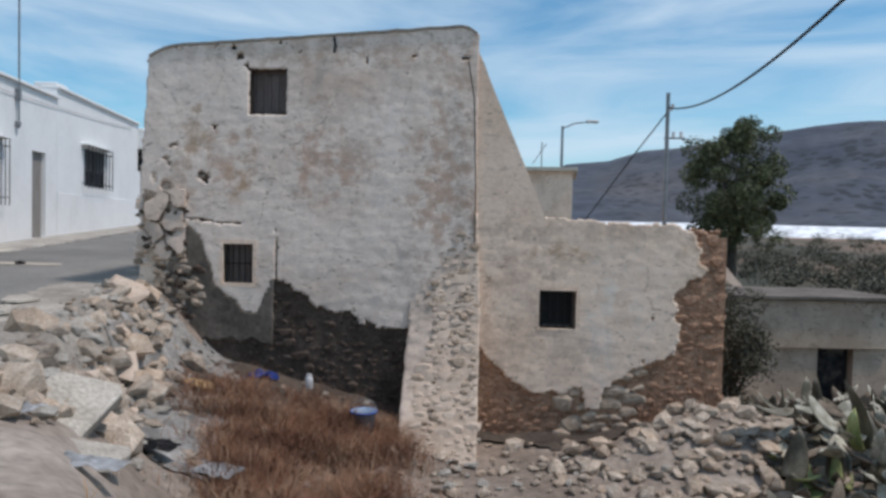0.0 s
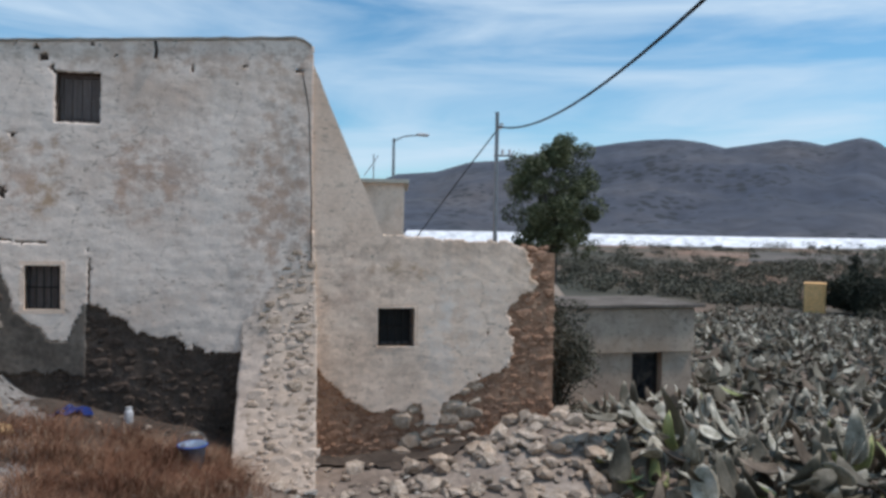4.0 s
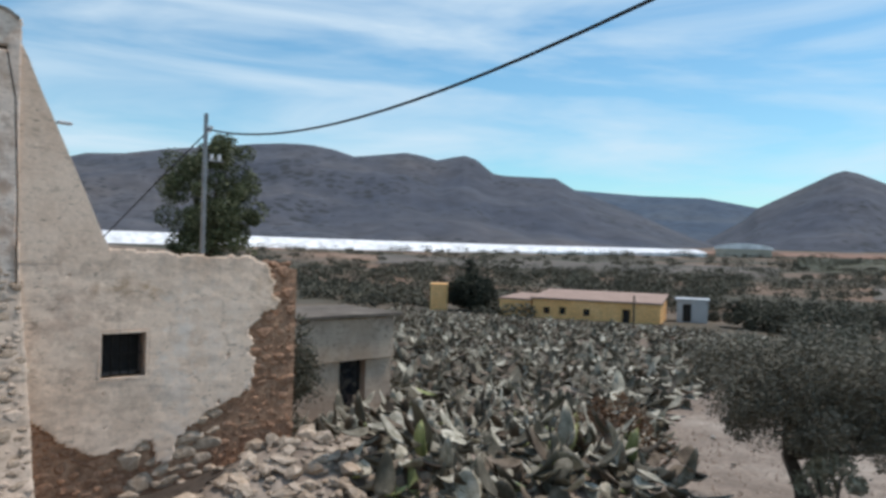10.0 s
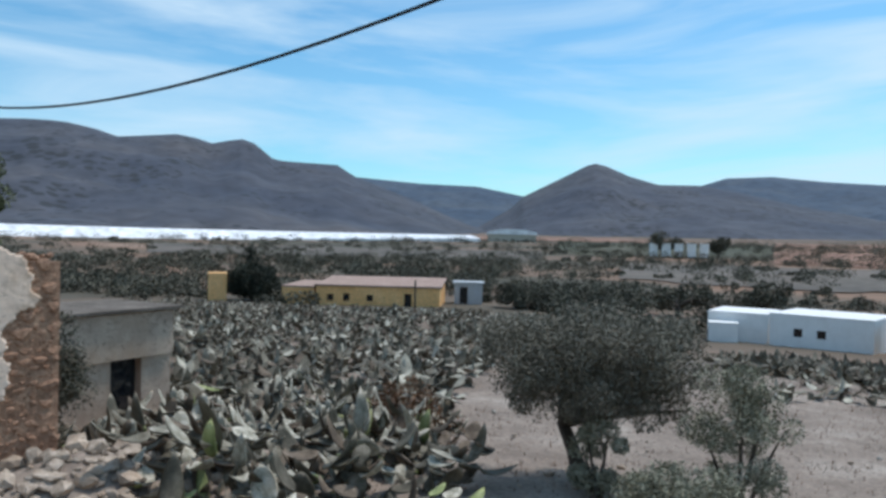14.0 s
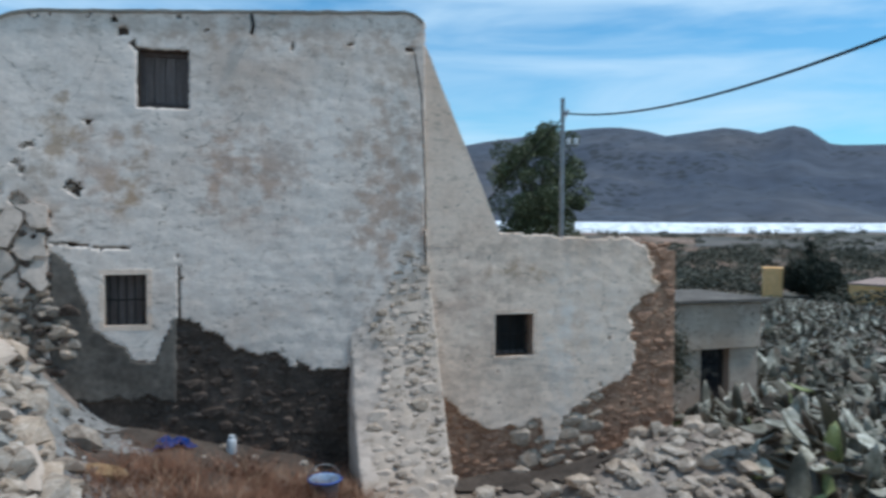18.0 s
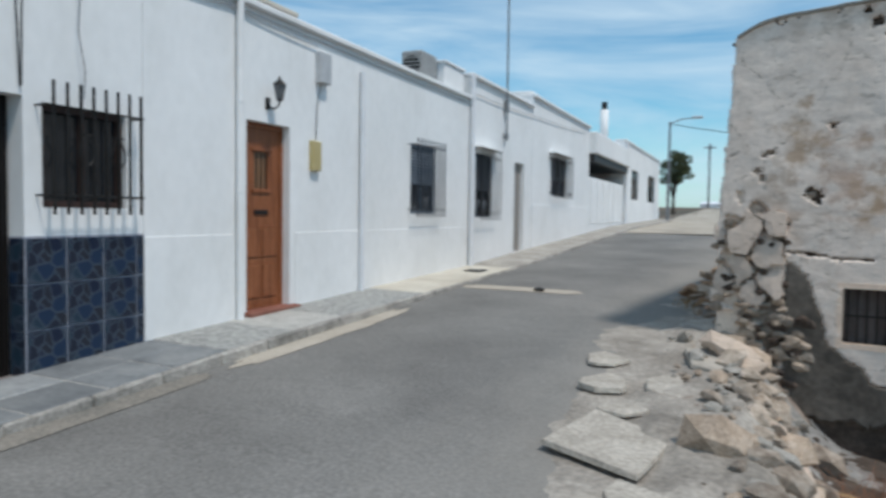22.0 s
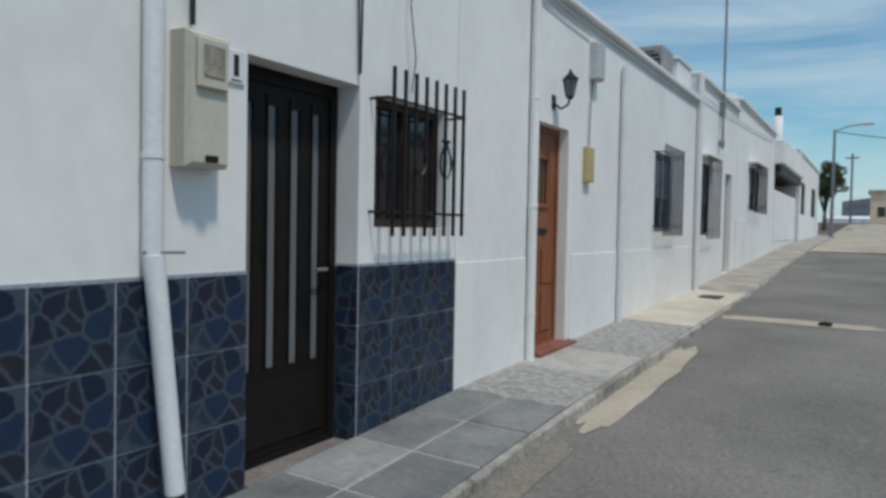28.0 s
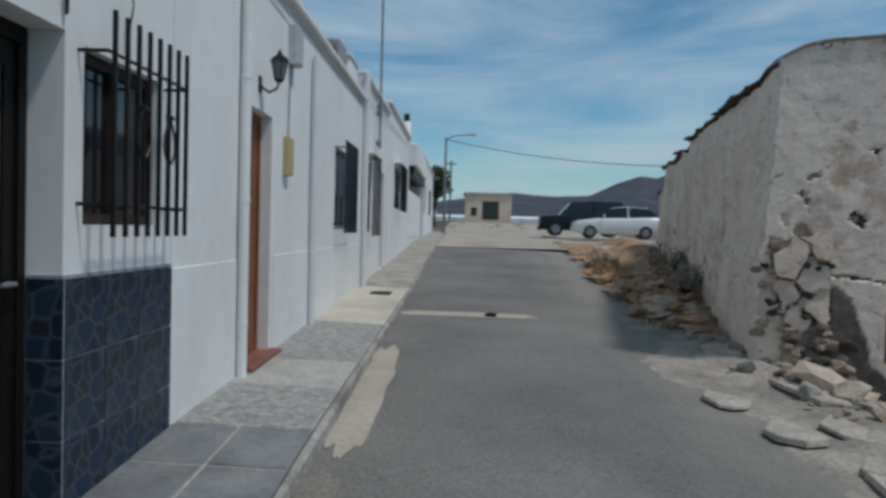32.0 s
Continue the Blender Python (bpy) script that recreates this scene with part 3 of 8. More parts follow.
# ---- more materials ----
def tile_surface():
    m = bpy.data.materials.new("glazed_tile")
    m.use_nodes = True
    n, l = m.node_tree.nodes, m.node_tree.links
    b = n["Principled BSDF"]
    b.inputs["Roughness"].default_value, b.inputs["Specular IOR Level"].default_value = 0.3, 0.22
    t = n.new("ShaderNodeTexCoord")
    wn_ = n.new("ShaderNodeTexNoise")
    wn_.inputs["Scale"].default_value, wn_.inputs["Detail"].default_value = 9.0, 3
    l.new(t.outputs["Object"], wn_.inputs["Vector"])
    wp = n.new("ShaderNodeMixRGB")
    wp.inputs["Fac"].default_value = 0.06
    l.new(t.outputs["Object"], wp.inputs["Color1"]), l.new(wn_.outputs["Color"], wp.inputs["Color2"])
    v, v2 = n.new("ShaderNodeTexVoronoi"), n.new("ShaderNodeTexVoronoi")
    v.feature = "DISTANCE_TO_EDGE"
    for q in (v, v2):
        q.inputs["Scale"].default_value = 10.5
        l.new(wp.outputs[0], q.inputs["Vector"])
    r = n.new("ShaderNodeValToRGB")
    r.color_ramp.interpolation = "CONSTANT"
    cols = [(0.013, 0.02, 0.042), (0.017, 0.022, 0.037), (0.016, 0.032, 0.066), (0.021, 0.025, 0.036), (0.02, 0.039, 0.06), (0.03, 0.042, 0.062)]
    for i, c in enumerate(cols):
        e = r.color_ramp.elements[i] if i < 2 else r.color_ramp.elements.new(i / 6)
        e.position, e.color = i / 6, (*c, 1)
    sx = n.new("ShaderNodeSeparateXYZ")
    l.new(v2.outputs["Color"], sx.inputs[0]), l.new(sx.outputs[0], r.inputs[0])
    k = n.new("ShaderNodeValToRGB")
    k.color_ramp.elements[0].position, k.color_ramp.elements[1].position = 0.015, 0.10
    l.new(v.outputs["Distance"], k.inputs[0])
    mx = n.new("ShaderNodeMixRGB")
    l.new(k.outputs[0], mx.inputs["Fac"])
    mx.inputs["Color1"].default_value = (0.056, 0.072, 0.098, 1)
    l.new(r.outputs[0], mx.inputs["Color2"])
    l.new(mx.outputs[0], b.inputs["Base Color"])
    return m


def glass_surface(name, col, rough=0.05):
    m = bpy.data.materials.new(name)
    m.use_nodes = True
    b = m.node_tree.nodes["Principled BSDF"]
    b.inputs["Base Color"].default_value, b.inputs["Roughness"].default_value = (*col, 1), rough
    b.inputs["Specular IOR Level"].default_value = 0.6
    return m


glazed_tile = tile_surface()
grout = surface("grout", [(0.27, 0.285, 0.33), (0.35, 0.37, 0.42)], 8, 60, 0.9, 0.1)
dark_metal = surface("dark_metal", [(0.012, 0.011, 0.010), (0.02, 0.018, 0.016)], 6, 60, 0.45, 0.03, 0.2)
brown_metal = surface("brown_metal", [(0.0085, 0.0075, 0.0072), (0.014, 0.012, 0.011)], 5, 70, 0.42, 0.03, spec=0.15)
white_metal = surface("white_metal", [(0.42, 0.43, 0.44), (0.52, 0.53, 0.54)], 6, 60, 0.5, 0.02)
grille_grey = surface("grille_grey", [(0.020, 0.025, 0.034), (0.033, 0.040, 0.052)], 6, 60, 0.5, 0.02)
frosted = glass_surface("frosted_glass", (0.15, 0.157, 0.165), 0.22)
amber_glass = glass_surface("amber_glass", (0.22, 0.12, 0.06), 0.3)
dark_glass = glass_surface("dark_glass", (0.015, 0.017, 0.02), 0.06)
wood_door = surface("wood_door", [(0.16, 0.055, 0.022), (0.24, 0.085, 0.034), (0.30, 0.115, 0.05)], 3, 30, 0.5, 0.06, stretch=(6, 6, 0.6))
wood_grey = surface("wood_grey", [(0.20, 0.18, 0.16), (0.30, 0.28, 0.26)], 3, 30, 0.7, 0.1, stretch=(6, 6, 0.6))
shutter_wood = surface("shutter_wood", [(0.034, 0.019, 0.016), (0.055, 0.032, 0.026)], 3, 30, 0.6, 0.06, stretch=(1, 1, 9))
shutter_grey = surface("shutter_grey", [(0.10, 0.12, 0.15), (0.15, 0.175, 0.205)], 3, 30, 0.6, 0.06, stretch=(1, 1, 9))
shutter_dark = surface("shutter_dark", [(0.02, 0.022, 0.028), (0.035, 0.038, 0.045)], 3, 30, 0.5, 0.06, stretch=(1, 1, 9))
pvc = surface("pvc", [(0.66, 0.67, 0.69), (0.74, 0.75, 0.76)], 3, 40, 0.45, 0.02, fine_amount=0.05)
cream = surface("cream_plastic", [(0.48, 0.46, 0.38), (0.55, 0.53, 0.45)], 3, 40, 0.5, 0.02, fine_amount=0.05)
yellow_box = surface("yellow_plastic", [(0.42, 0.34, 0.15), (0.50, 0.42, 0.22)], 3, 40, 0.5, 0.02, fine_amount=0.05)
terracotta = surface("terracotta", [(0.18, 0.075, 0.052), (0.27, 0.115, 0.083)], 5, 50, 0.7, 0.08)
slate = surface("slate_paving", [(0.13, 0.138, 0.143), (0.20, 0.208, 0.21), (0.26, 0.265, 0.26)], 1.9, 24, 0.7, 0.08, vary=0.22, fine_amount=0.12)
pebble = surface("pebble_concrete", [(0.20, 0.20, 0.19), (0.33, 0.33, 0.31), (0.44, 0.43, 0.40)], 16, 70, 0.85, 0.35)
concrete = surface("cream_concrete", [(0.42, 0.38, 0.31), (0.52, 0.48, 0.40), (0.58, 0.55, 0.47)], 1.2, 40, 0.85, 0.12, fine_amount=0.12)
concrete_grey = surface("grey_concrete", [(0.25, 0.23, 0.20), (0.35, 0.325, 0.285), (0.44, 0.41, 0.365)], 2.2, 40, 0.9, 0.2)
kerb_mat = surface("kerb_concrete", [(0.20, 0.19, 0.17), (0.33, 0.31, 0.28), (0.42, 0.40, 0.36)], 3, 40, 0.9, 0.25, vary=0.12)
rubber = surface("black_rubber", [(0.012, 0.012, 0.013), (0.02, 0.02, 0.021)], 6, 60, 0.6, 0.03)
steel = surface("galvanised_steel", [(0.20, 0.21, 0.22), (0.30, 0.31, 0.32)], 5, 50, 0.5, 0.03, 0.5)
plinth_stone = surface("plinth_stone", [(0.13, 0.125, 0.11), (0.26, 0.24, 0.20), (0.36, 0.31, 0.24)], 5, 30, 0.85, 0.3)

# ---- white row houses ----
def base_z(y):
    return float(np.interp(y, [-40, -9, -0.9, 2, 3.3, 5.7, 9.9, 13, 25.5, 37.5, 60], [-0.5, -0.1, 0.08, 0.225, 0.27, 0.32, 0.41, 0.54, 1.0, 1.18, 1.9]))


def at_wall(a, d, b):
    return Vector((-d, a, b))


def grille(house, y0, y1, z0, z1, n, out, mat, rails, r=0.009, ears=0.05, label="black wrought-iron window grille with upright bars"):
    g = part("grille", tube(bmesh.new(), [(0.0, y0, rails[0]), (out, y0, rails[0]), (out, y1, rails[0]), (0.0, y1, rails[0])], r * 0.9, 6), mat, house, label)
    part("rail", tube(bmesh.new(), [(0.0, y0, rails[1]), (out, y0, rails[1]), (out, y1, rails[1]), (0.0, y1, rails[1])], r * 0.9, 6), mat, g)
    first = None
    for i in range(n):
        y = y0 + ears + (y1 - y0 - 2 * ears) * i / (n - 1)
        if first is None:
            bm = bmesh.new()
            box(bm, -r, -r, z0, r, r, z1, None, 0.002)
            first = part("bar", bm, mat, g)
            first.location = (out + r, y, 0)
        else:
            o = bpy.data.objects.new("bar", first.data)
            scene.collection.objects.link(o)
            o.parent, o.location = g, (out + r, y, 0)
    return g


def scroll(parent, y, z, out, s, mat):
    """A wrought heart of two curls."""
    for k in (-1, 1):
        pts = [(out, y + k * s * (0.12 + 0.34 * math.sin(a * math.pi)) * (1 - 0.55 * a), z + s * (1.1 * a - 0.5)) for a in [i / 9 for i in range(10)]]
        pts += [(out, y + k * s * (0.16 + 0.1 * math.cos(b)), z + s * (0.6 + 0.1 * math.sin(b))) for b in (0.6, 1.6, 2.6, 3.6)]
        part("scroll", tube(bmesh.new(), pts, 0.007, 5), mat, parent)


def window(house, y0, y1, z0, z1, inner, front=0.0, depth=0.16, label="", slats=True):
    w = part("window", wall_mesh(bmesh.new(), y0, y1, z0, z1, depth, depth + 0.06, [(y0 + 0.05, (y0 + y1) / 2 - 0.02, z0 + 0.05, z1 - 0.05), ((y0 + y1) / 2 + 0.02, y1 - 0.05, z0 + 0.05, z1 - 0.05)], lambda a, d, b: Vector((front - d, a, b))), inner, house, label)
    for a, b in ((y0 + 0.05, (y0 + y1) / 2 - 0.02), ((y0 + y1) / 2 + 0.02, y1 - 0.05)):
        part("pane", boxed(front - depth - 0.04, a, z0 + 0.05, front - depth - 0.03, b, z1 - 0.05), dark_glass, w)
    if slats:
        n, bm = int((z1 - z0) * 0.55 / 0.05), bmesh.new()
        prev = None
        for i in range(2 * n + 1):
            x, z = front - depth - (0.012 if i % 2 else 0.026), z1 - 0.06 - i * 0.025
            row = [bm.verts.new((x, y0 + 0.05, z)), bm.verts.new((x, y1 - 0.05, z))]
            if prev:
                bm.faces.new((prev[0], prev[1], row[1], row[0]))
            prev = row
        part("blind", bm, inner, w, "half-lowered roller blind of narrow slats")
    return w


def downpipe(house, y, z0, z1, r, mat=None, out=None):
    out = out or r + 0.015
    p = part("downpipe", tube(bmesh.new(), [(out, y, z) for z in (z0, z0 + 0.004, z0 + 0.01, z1 - 0.01, z1 - 0.004, z1)], r, 12), mat or pvc, house, "round downpipe fixed to the wall", True)
    for z in np.arange(z0 + 0.4, z1 - 0.1, 0.9):
        part("bracket", tube(bmesh.new(), [(out, y, z), (out, y, z + 0.025)], r + 0.004, 12), mat or pvc, p)
    return p


def row_house(a0, a1, top, front, holes, label, cornice=True):
    h = tagged(new("row_house"), label, "house", "row of white houses")
    part("wall", wall_mesh(bmesh.new(), a0, a1, -0.8, top, 0.0, 0.35, holes, lambda a, d, b: Vector((front - d, a, b))), whitewash, h)
    part("side_wall", boxed(-7, a0, -0.8, front - 0.352, a0 + 0.2, top), whitewash, h)
    part("side_wall", boxed(-7, a1 - 0.2, -0.8, front - 0.352, a1, top), whitewash, h)
    part("back_wall", boxed(-7.3, a0, -0.8, -7.002, a1, top), whitewash, h)
    part("roof", boxed(-7, a0 + 0.202, top - 0.35, front - 0.352, a1 - 0.202, top - 0.2), concrete_grey, h)
    part("floor", boxed(-7, a0 + 0.202, -0.2, front - 0.352, a1 - 0.202, -0.1), concrete_grey, h)
    if cornice:
        bm = bmesh.new()
        box(bm, front - 0.40, a0 - 0.01, top + 0.003, front + 0.07, a1 + 0.01, top + 0.07, None, 0.012)
        part("cornice", bm, whitewash, h, "thin projecting coping along the roof edge")
    return h


hs = row_house(-9.0, -1.42, 3.9, -0.03, [], "white terraced house with crazy-paved stone dado")
bm = bmesh.new()
box(bm, -0.029, -9.0, -0.6, -0.004, -1.422, 1.06, None, 0.004)
dado = part("dado", bm, plinth_stone, hs, "dado of irregular brown and grey stone slabs")
slab_mats = (surface("slab_tan", [(0.33, 0.275, 0.21), (0.45, 0.385, 0.30), (0.55, 0.48, 0.38)], 4, 26, 0.85, 0.25, vary=0.2), surface("slab_grey", [(0.20, 0.193, 0.17), (0.30, 0.287, 0.255), (0.39, 0.375, 0.34)], 4, 26, 0.85, 0.25, vary=0.2), surface("slab_brown", [(0.10, 0.085, 0.07), (0.16, 0.135, 0.11), (0.22, 0.19, 0.155)], 4, 26, 0.85, 0.25, vary=0.2))
rnd = random.Random(4)
for quad in shards(rnd, 56, -4.3, -1.43, -0.3, 1.05):
    cy, cz = sum(p[0] for p in quad) / len(quad), sum(p[1] for p in quad) / len(quad)
    ring = []
    for p, q in zip(quad, quad[1:] + quad[:1]):
        for f in (0.15, 0.5, 0.85):
            y, z = p[0] + (q[0] - p[0]) * f, p[1] + (q[1] - p[1]) * f
            k = 0.91 + 0.05 * noise.noise(Vector((y * 9, z * 9, 2)))
            ring.append((cy + (y - cy) * k, cz + (z - cz) * k))
    bm = bmesh.new()
    d = rnd.uniform(0.006, 0.011)
    a, b = [bm.verts.new((-0.0035, *p)) for p in ring], [bm.verts.new((-0.004 + d, cy + (p[0] - cy) * 0.97, cz + (p[1] - cz) * 0.97)) for p in ring]
    bm.faces.new(b)
    for m in range(len(ring)):
        bm.faces.new((a[m], a[(m + 1) % len(ring)], b[(m + 1) % len(ring)], b[m]))
    bmesh.ops.recalc_face_normals(bm, faces=bm.faces[:])
    part("stone", bm, rnd.choice(slab_mats), dado)
part("capping", boxed(-0.029, -9.0, 1.06, 0.02, -1.422, 1.10, None, 0.006), whitewash, hs)

DOOR7 = (0.0, 0.85, 0.13, 2.155)
step_mat = surface("doorstep", [(0.15, 0.135, 0.13), (0.22, 0.20, 0.19)], 4, 40, 0.85, 0.1)
h7 = row_house(-1.42, 1.955, 3.62, 0.0, [DOOR7, (1.0, 1.78, 1.36, 2.13)], "white terraced house with blue glazed-tile dado and dark door")


def wainscot(house, edges, y_end, top, rows, bottom):
    bm = bmesh.new()
    box(bm, 0.0005, edges[0], bottom, 0.008, y_end, top)
    back = part("wainscot", bm, grout, house, "dado of dark blue stone-patterned glazed tiles")
    for a, b in zip(edges, edges[1:]):
        for z0, z1 in rows:
            w, hh = b - a - 0.011, z1 - z0 - 0.011
            bm = bmesh.new()
            box(bm, 0.0082, -w / 2, -hh / 2, 0.016, w / 2, hh / 2, None, 0.002)
            o = part("tile", bm, glazed_tile, back)
            o.location = (0, (a + b) / 2, (z0 + z1) / 2)
    return back


ROWS = [(0.80, 1.14), (0.46, 0.80), (0.12, 0.46), (-0.22, 0.12)]
wainscot(h7, [-1.42, -1.36, -1.02, -0.68, -0.34, 0.0], 0.0, 1.15, ROWS, -0.3)
wainscot(h7, [0.85, 1.19, 1.53, 1.87, 1.95], 1.952, 1.15, ROWS[:3], 0.0)
bm = bmesh.new()
box(bm, -0.145, 0.842, 0.13, 0.008, 0.8495, 1.15)
rev = part("reveal_tiles", bm, grout, h7)
for z0, z1 in ROWS[:3]:
    bm = bmesh.new()
    box(bm, -0.143, 0.834, z0 + 0.004, 0.012, 0.8418, z1 - 0.004, None, 0.002)
    part("tile", bm, glazed_tile, rev)

part("door_frame", wall_mesh(bmesh.new(), 0.001, 0.832, 0.131, 2.154, 0.145, 0.215, [(0.06, 0.78, 0.17, 2.085)], at_wall), brown_metal, h7, "dark brown metal door frame")
leaf_holes = [(c - 0.031, c + 0.031, 0.62, 1.98) for c in (0.165, 0.335, 0.505, 0.675)]
leaf = part("door_leaf", wall_mesh(bmesh.new(), 0.062, 0.778, 0.172, 2.083, 0.16, 0.20, leaf_holes, at_wall), brown_metal, h7, "dark brown metal door leaf with four glass strips")
for c in (0.165, 0.335, 0.505, 0.675):
    part("glass_strip", boxed(-0.188, c - 0.030, 0.621, -0.174, c + 0.030, 1.979), frosted, leaf, "narrow strip of frosted glass")
    part("moulding", tube(bmesh.new(), [(-0.157, c - 0.045, 0.62), (-0.157, c - 0.045, 2.03)], 0.008, 6), brown_metal, leaf)
bm = boxed(-0.159, 0.10, 0.22, -0.150, 0.74, 0.55, None, 0.004)
part("panel", bm, brown_metal, leaf)
part("handle", tube(bmesh.new(), [(-0.155, 0.72, 1.12), (-0.115, 0.72, 1.12), (-0.115, 0.63, 1.12)], 0.01, 6), steel, leaf, "steel lever handle")
part("threshold", boxed(-0.143, 0.004, 0.02, 0.03, 0.845, 0.138, None, 0.006), step_mat, h7, "worn concrete doorstep")
window(h7, 1.002, 1.778, 1.362, 2.128, shutter_wood, depth=0.05, slats=False, label="brown wooden window set back in the wall")
g7 = grille(h7, 0.95, 1.84, 1.31, 2.28, 8, 0.13, dark_metal, (2.10, 1.45), 0.0095, 0.04)
scroll(g7, 1.56, 1.78, 0.15, 0.2, dark_metal)
scroll(g7, 1.26, 1.78, 0.15, 0.2, dark_metal)
pp = downpipe(h7, -0.55, 1.22, 3.62, 0.042)
part("elbow", tube(bmesh.new(), [(0.062 + 0.05 * (1.24 - z), -0.55 + 0.075 * (1.24 - z), z) for z in (0.27, 0.274, 0.28, 1.23, 1.236, 1.24)], [0.039, 0.041, 0.041, 0.043, 0.043, 0.043], 12), pvc, pp, "", True)
part("bracket", tube(bmesh.new(), [(0.06, -0.6, 1.25), (0.14, -0.46, 1.25)], 0.006, 6), steel, pp)

hc = row_house(1.96, 9.75, 3.44, 0.003, [(3.33, 4.09, 0.30, 2.30), (7.24, 8.18, 1.35, 2.42)], "white terraced house with brown wooden door and lantern")
fr = part("door_frame", wall_mesh(bmesh.new(), 3.322, 4.098, 0.31, 2.298, 0.09, 0.16, [(3.38, 4.04, 0.33, 2.24)], at_wall), wood_door, hc, "brown wooden door frame")
lf = part("door_leaf", wall_mesh(bmesh.new(), 3.382, 4.038, 0.332, 2.238, 0.105, 0.145, [(3.59, 3.83, 1.60, 2.0)], at_wall), wood_door, hc, "orange-brown panelled wooden door leaf")
part("pane", boxed(-0.130, 3.591, 1.601, -0.120, 3.829, 1.999), amber_glass, lf, "amber textured pane")
for y in (3.63, 3.71, 3.79):
    part("bar", tube(bmesh.new(), [(-0.100, y, 1.59), (-0.100, y, 2.01)], 0.006, 5), dark_metal, lf)
for z in (1.575, 2.015):
    part("moulding", boxed(-0.104, 3.55, z - 0.02, -0.085, 3.87, z + 0.02, None, 0.005), wood_door, lf)
for z0, z1 in ((0.42, 0.78), (0.86, 1.18)):
    for y0, y1 in ((3.45, 3.69), (3.73, 3.97)):
        part("panel", boxed(-0.104, y0, z0, -0.093, y1, z1, None, 0.008), wood_door, lf)
part("letter_slot", boxed(-0.104, 3.59, 1.32, -0.090, 3.83, 1.37, None, 0.004), dark_metal, lf, "dark metal letter slot")
part("doorstep", boxed(-0.24, 3.29, 0.1, 0.10, 4.19, 0.308, None, 0.012), terracotta, hc, "brick-red tiled doorstep")
window(hc, 7.242, 8.178, 1.352, 2.418, shutter_grey, depth=0.02, label="window with grey roller blind")
grille(hc, 7.15, 8.29, 1.30, 2.50, 9, 0.14, grille_grey, (2.40, 1.42), 0.009, 0.05, "blue-grey painted window grille")
downpipe(hc, 3.17, 0.24, 3.44, 0.038, whitewash)
downpipe(hc, 5.66, 0.27, 3.20, 0.035, pvc)
downpipe(hc, 9.72, 0.35, 3.90, 0.05, pvc)
bm = bmesh.new()
box(bm, 0.0035, 1.965, -0.3, 0.012, 3.29, 1.12, None, 0.003)
part("plinth", bm, whitewash, hc, "slightly thicker whitewashed plinth")
bm = bmesh.new()
box(bm, 0.0035, 4.195, -0.3, 0.012, 9.66, 1.12, None, 0.003)
part("plinth", bm, whitewash, hc, "slightly thicker whitewashed plinth")

hd = row_house(9.755, 13.9, 3.88, -0.004, [(10.1, 11.0, 1.30, 2.52), (12.55, 13.27, 0.53, 2.51)], "white terraced house with dark grille and grey door")
window(hd, 10.102, 10.998, 1.302, 2.518, shutter_dark, -0.004, depth=0.015, label="dark window behind a grille")
grille(hd, 9.95, 11.15, 1.24, 2.60, 7, 0.16, dark_metal, (2.45, 1.4), 0.008, 0.05)
part("grille_hood", boxed(0.0, 9.92, 2.602, 0.2, 11.18, 2.64, None, 0.006), whitewash, hd)
part("door_leaf", boxed(-0.15, 12.555, 0.535, -0.10, 13.265, 2.505, None, 0.006), wood_grey, hd, "narrow grey wooden door")
he = row_house(13.905, 20.5, 4.14, 0.0, [(15.7, 17.3, 1.87, 2.88)], "white terraced house with single barred window")
window(he, 15.702, 17.298, 1.872, 2.878, shutter_dark, depth=0.015, label="dark window behind a grille")
grille(he, 15.5, 17.5, 1.81, 2.95, 8, 0.16, dark_metal, (2.82, 1.95), 0.011, 0.05)
part("grille_hood", boxed(0.0, 15.48, 2.952, 0.2, 17.52, 3.0, None, 0.006), whitewash, he)
bm = bmesh.new()
box(bm, 0.0005, 13.91, 0.2, 0.016, 20.5, 1.62, None, 0.004)
part("plinth", bm, whitewash, he, "thicker whitewashed plinth course")
# the porch between two houses
porch = tagged(new("porch"), "white porch with boarded gate and dark awning", "porch")
bm = bmesh.new()
wall_mesh(bm, 20.51, 27.5, 0.5, 2.62, 0.03, 0.2, [], at_wall)
part("front_wall", bm, whitewash, porch)
for y in np.arange(20.9, 27.0, 1.1):
    part("board", boxed(-0.028, y, 1.1, -0.008, y + 0.9, 2.55, None, 0.006), whitewash, porch)
part("canopy", boxed(-2.6, 20.52, 3.35, 0.25, 27.5, 4.05, None, 0.03), whitewash, porch, "white boxed canopy")
part("awning", boxed(-2.4, 20.54, 3.10, 0.16, 27.48, 3.345, None, 0.02), dark_metal, porch, "dark awning beneath the canopy")
part("back_wall", boxed(-2.9, 20.52, 0.4, -2.7, 27.5, 4.0), whitewash, porch)
hf = row_house(27.55, 40.0, 4.45, 0.0, [(29.6, 31.7, 2.1, 3.40), (35.1, 37.9, 2.1, 3.45)], "far white terraced house with two dark windows")
for a, b in ((29.602, 31.698), (35.102, 37.898)):
    window(hf, a, b, 2.12, 3.39, dark_metal, 0.0, 0.05, "dark shuttered window", False)
bm = bmesh.new()
box(bm, 0.0005, 27.56, 0.7, 0.02, 40, 1.9, None, 0.004)
part("plinth", bm, whitewash, hf)
downpipe(hf, 27.62, 1.05, 4.4, 0.06)

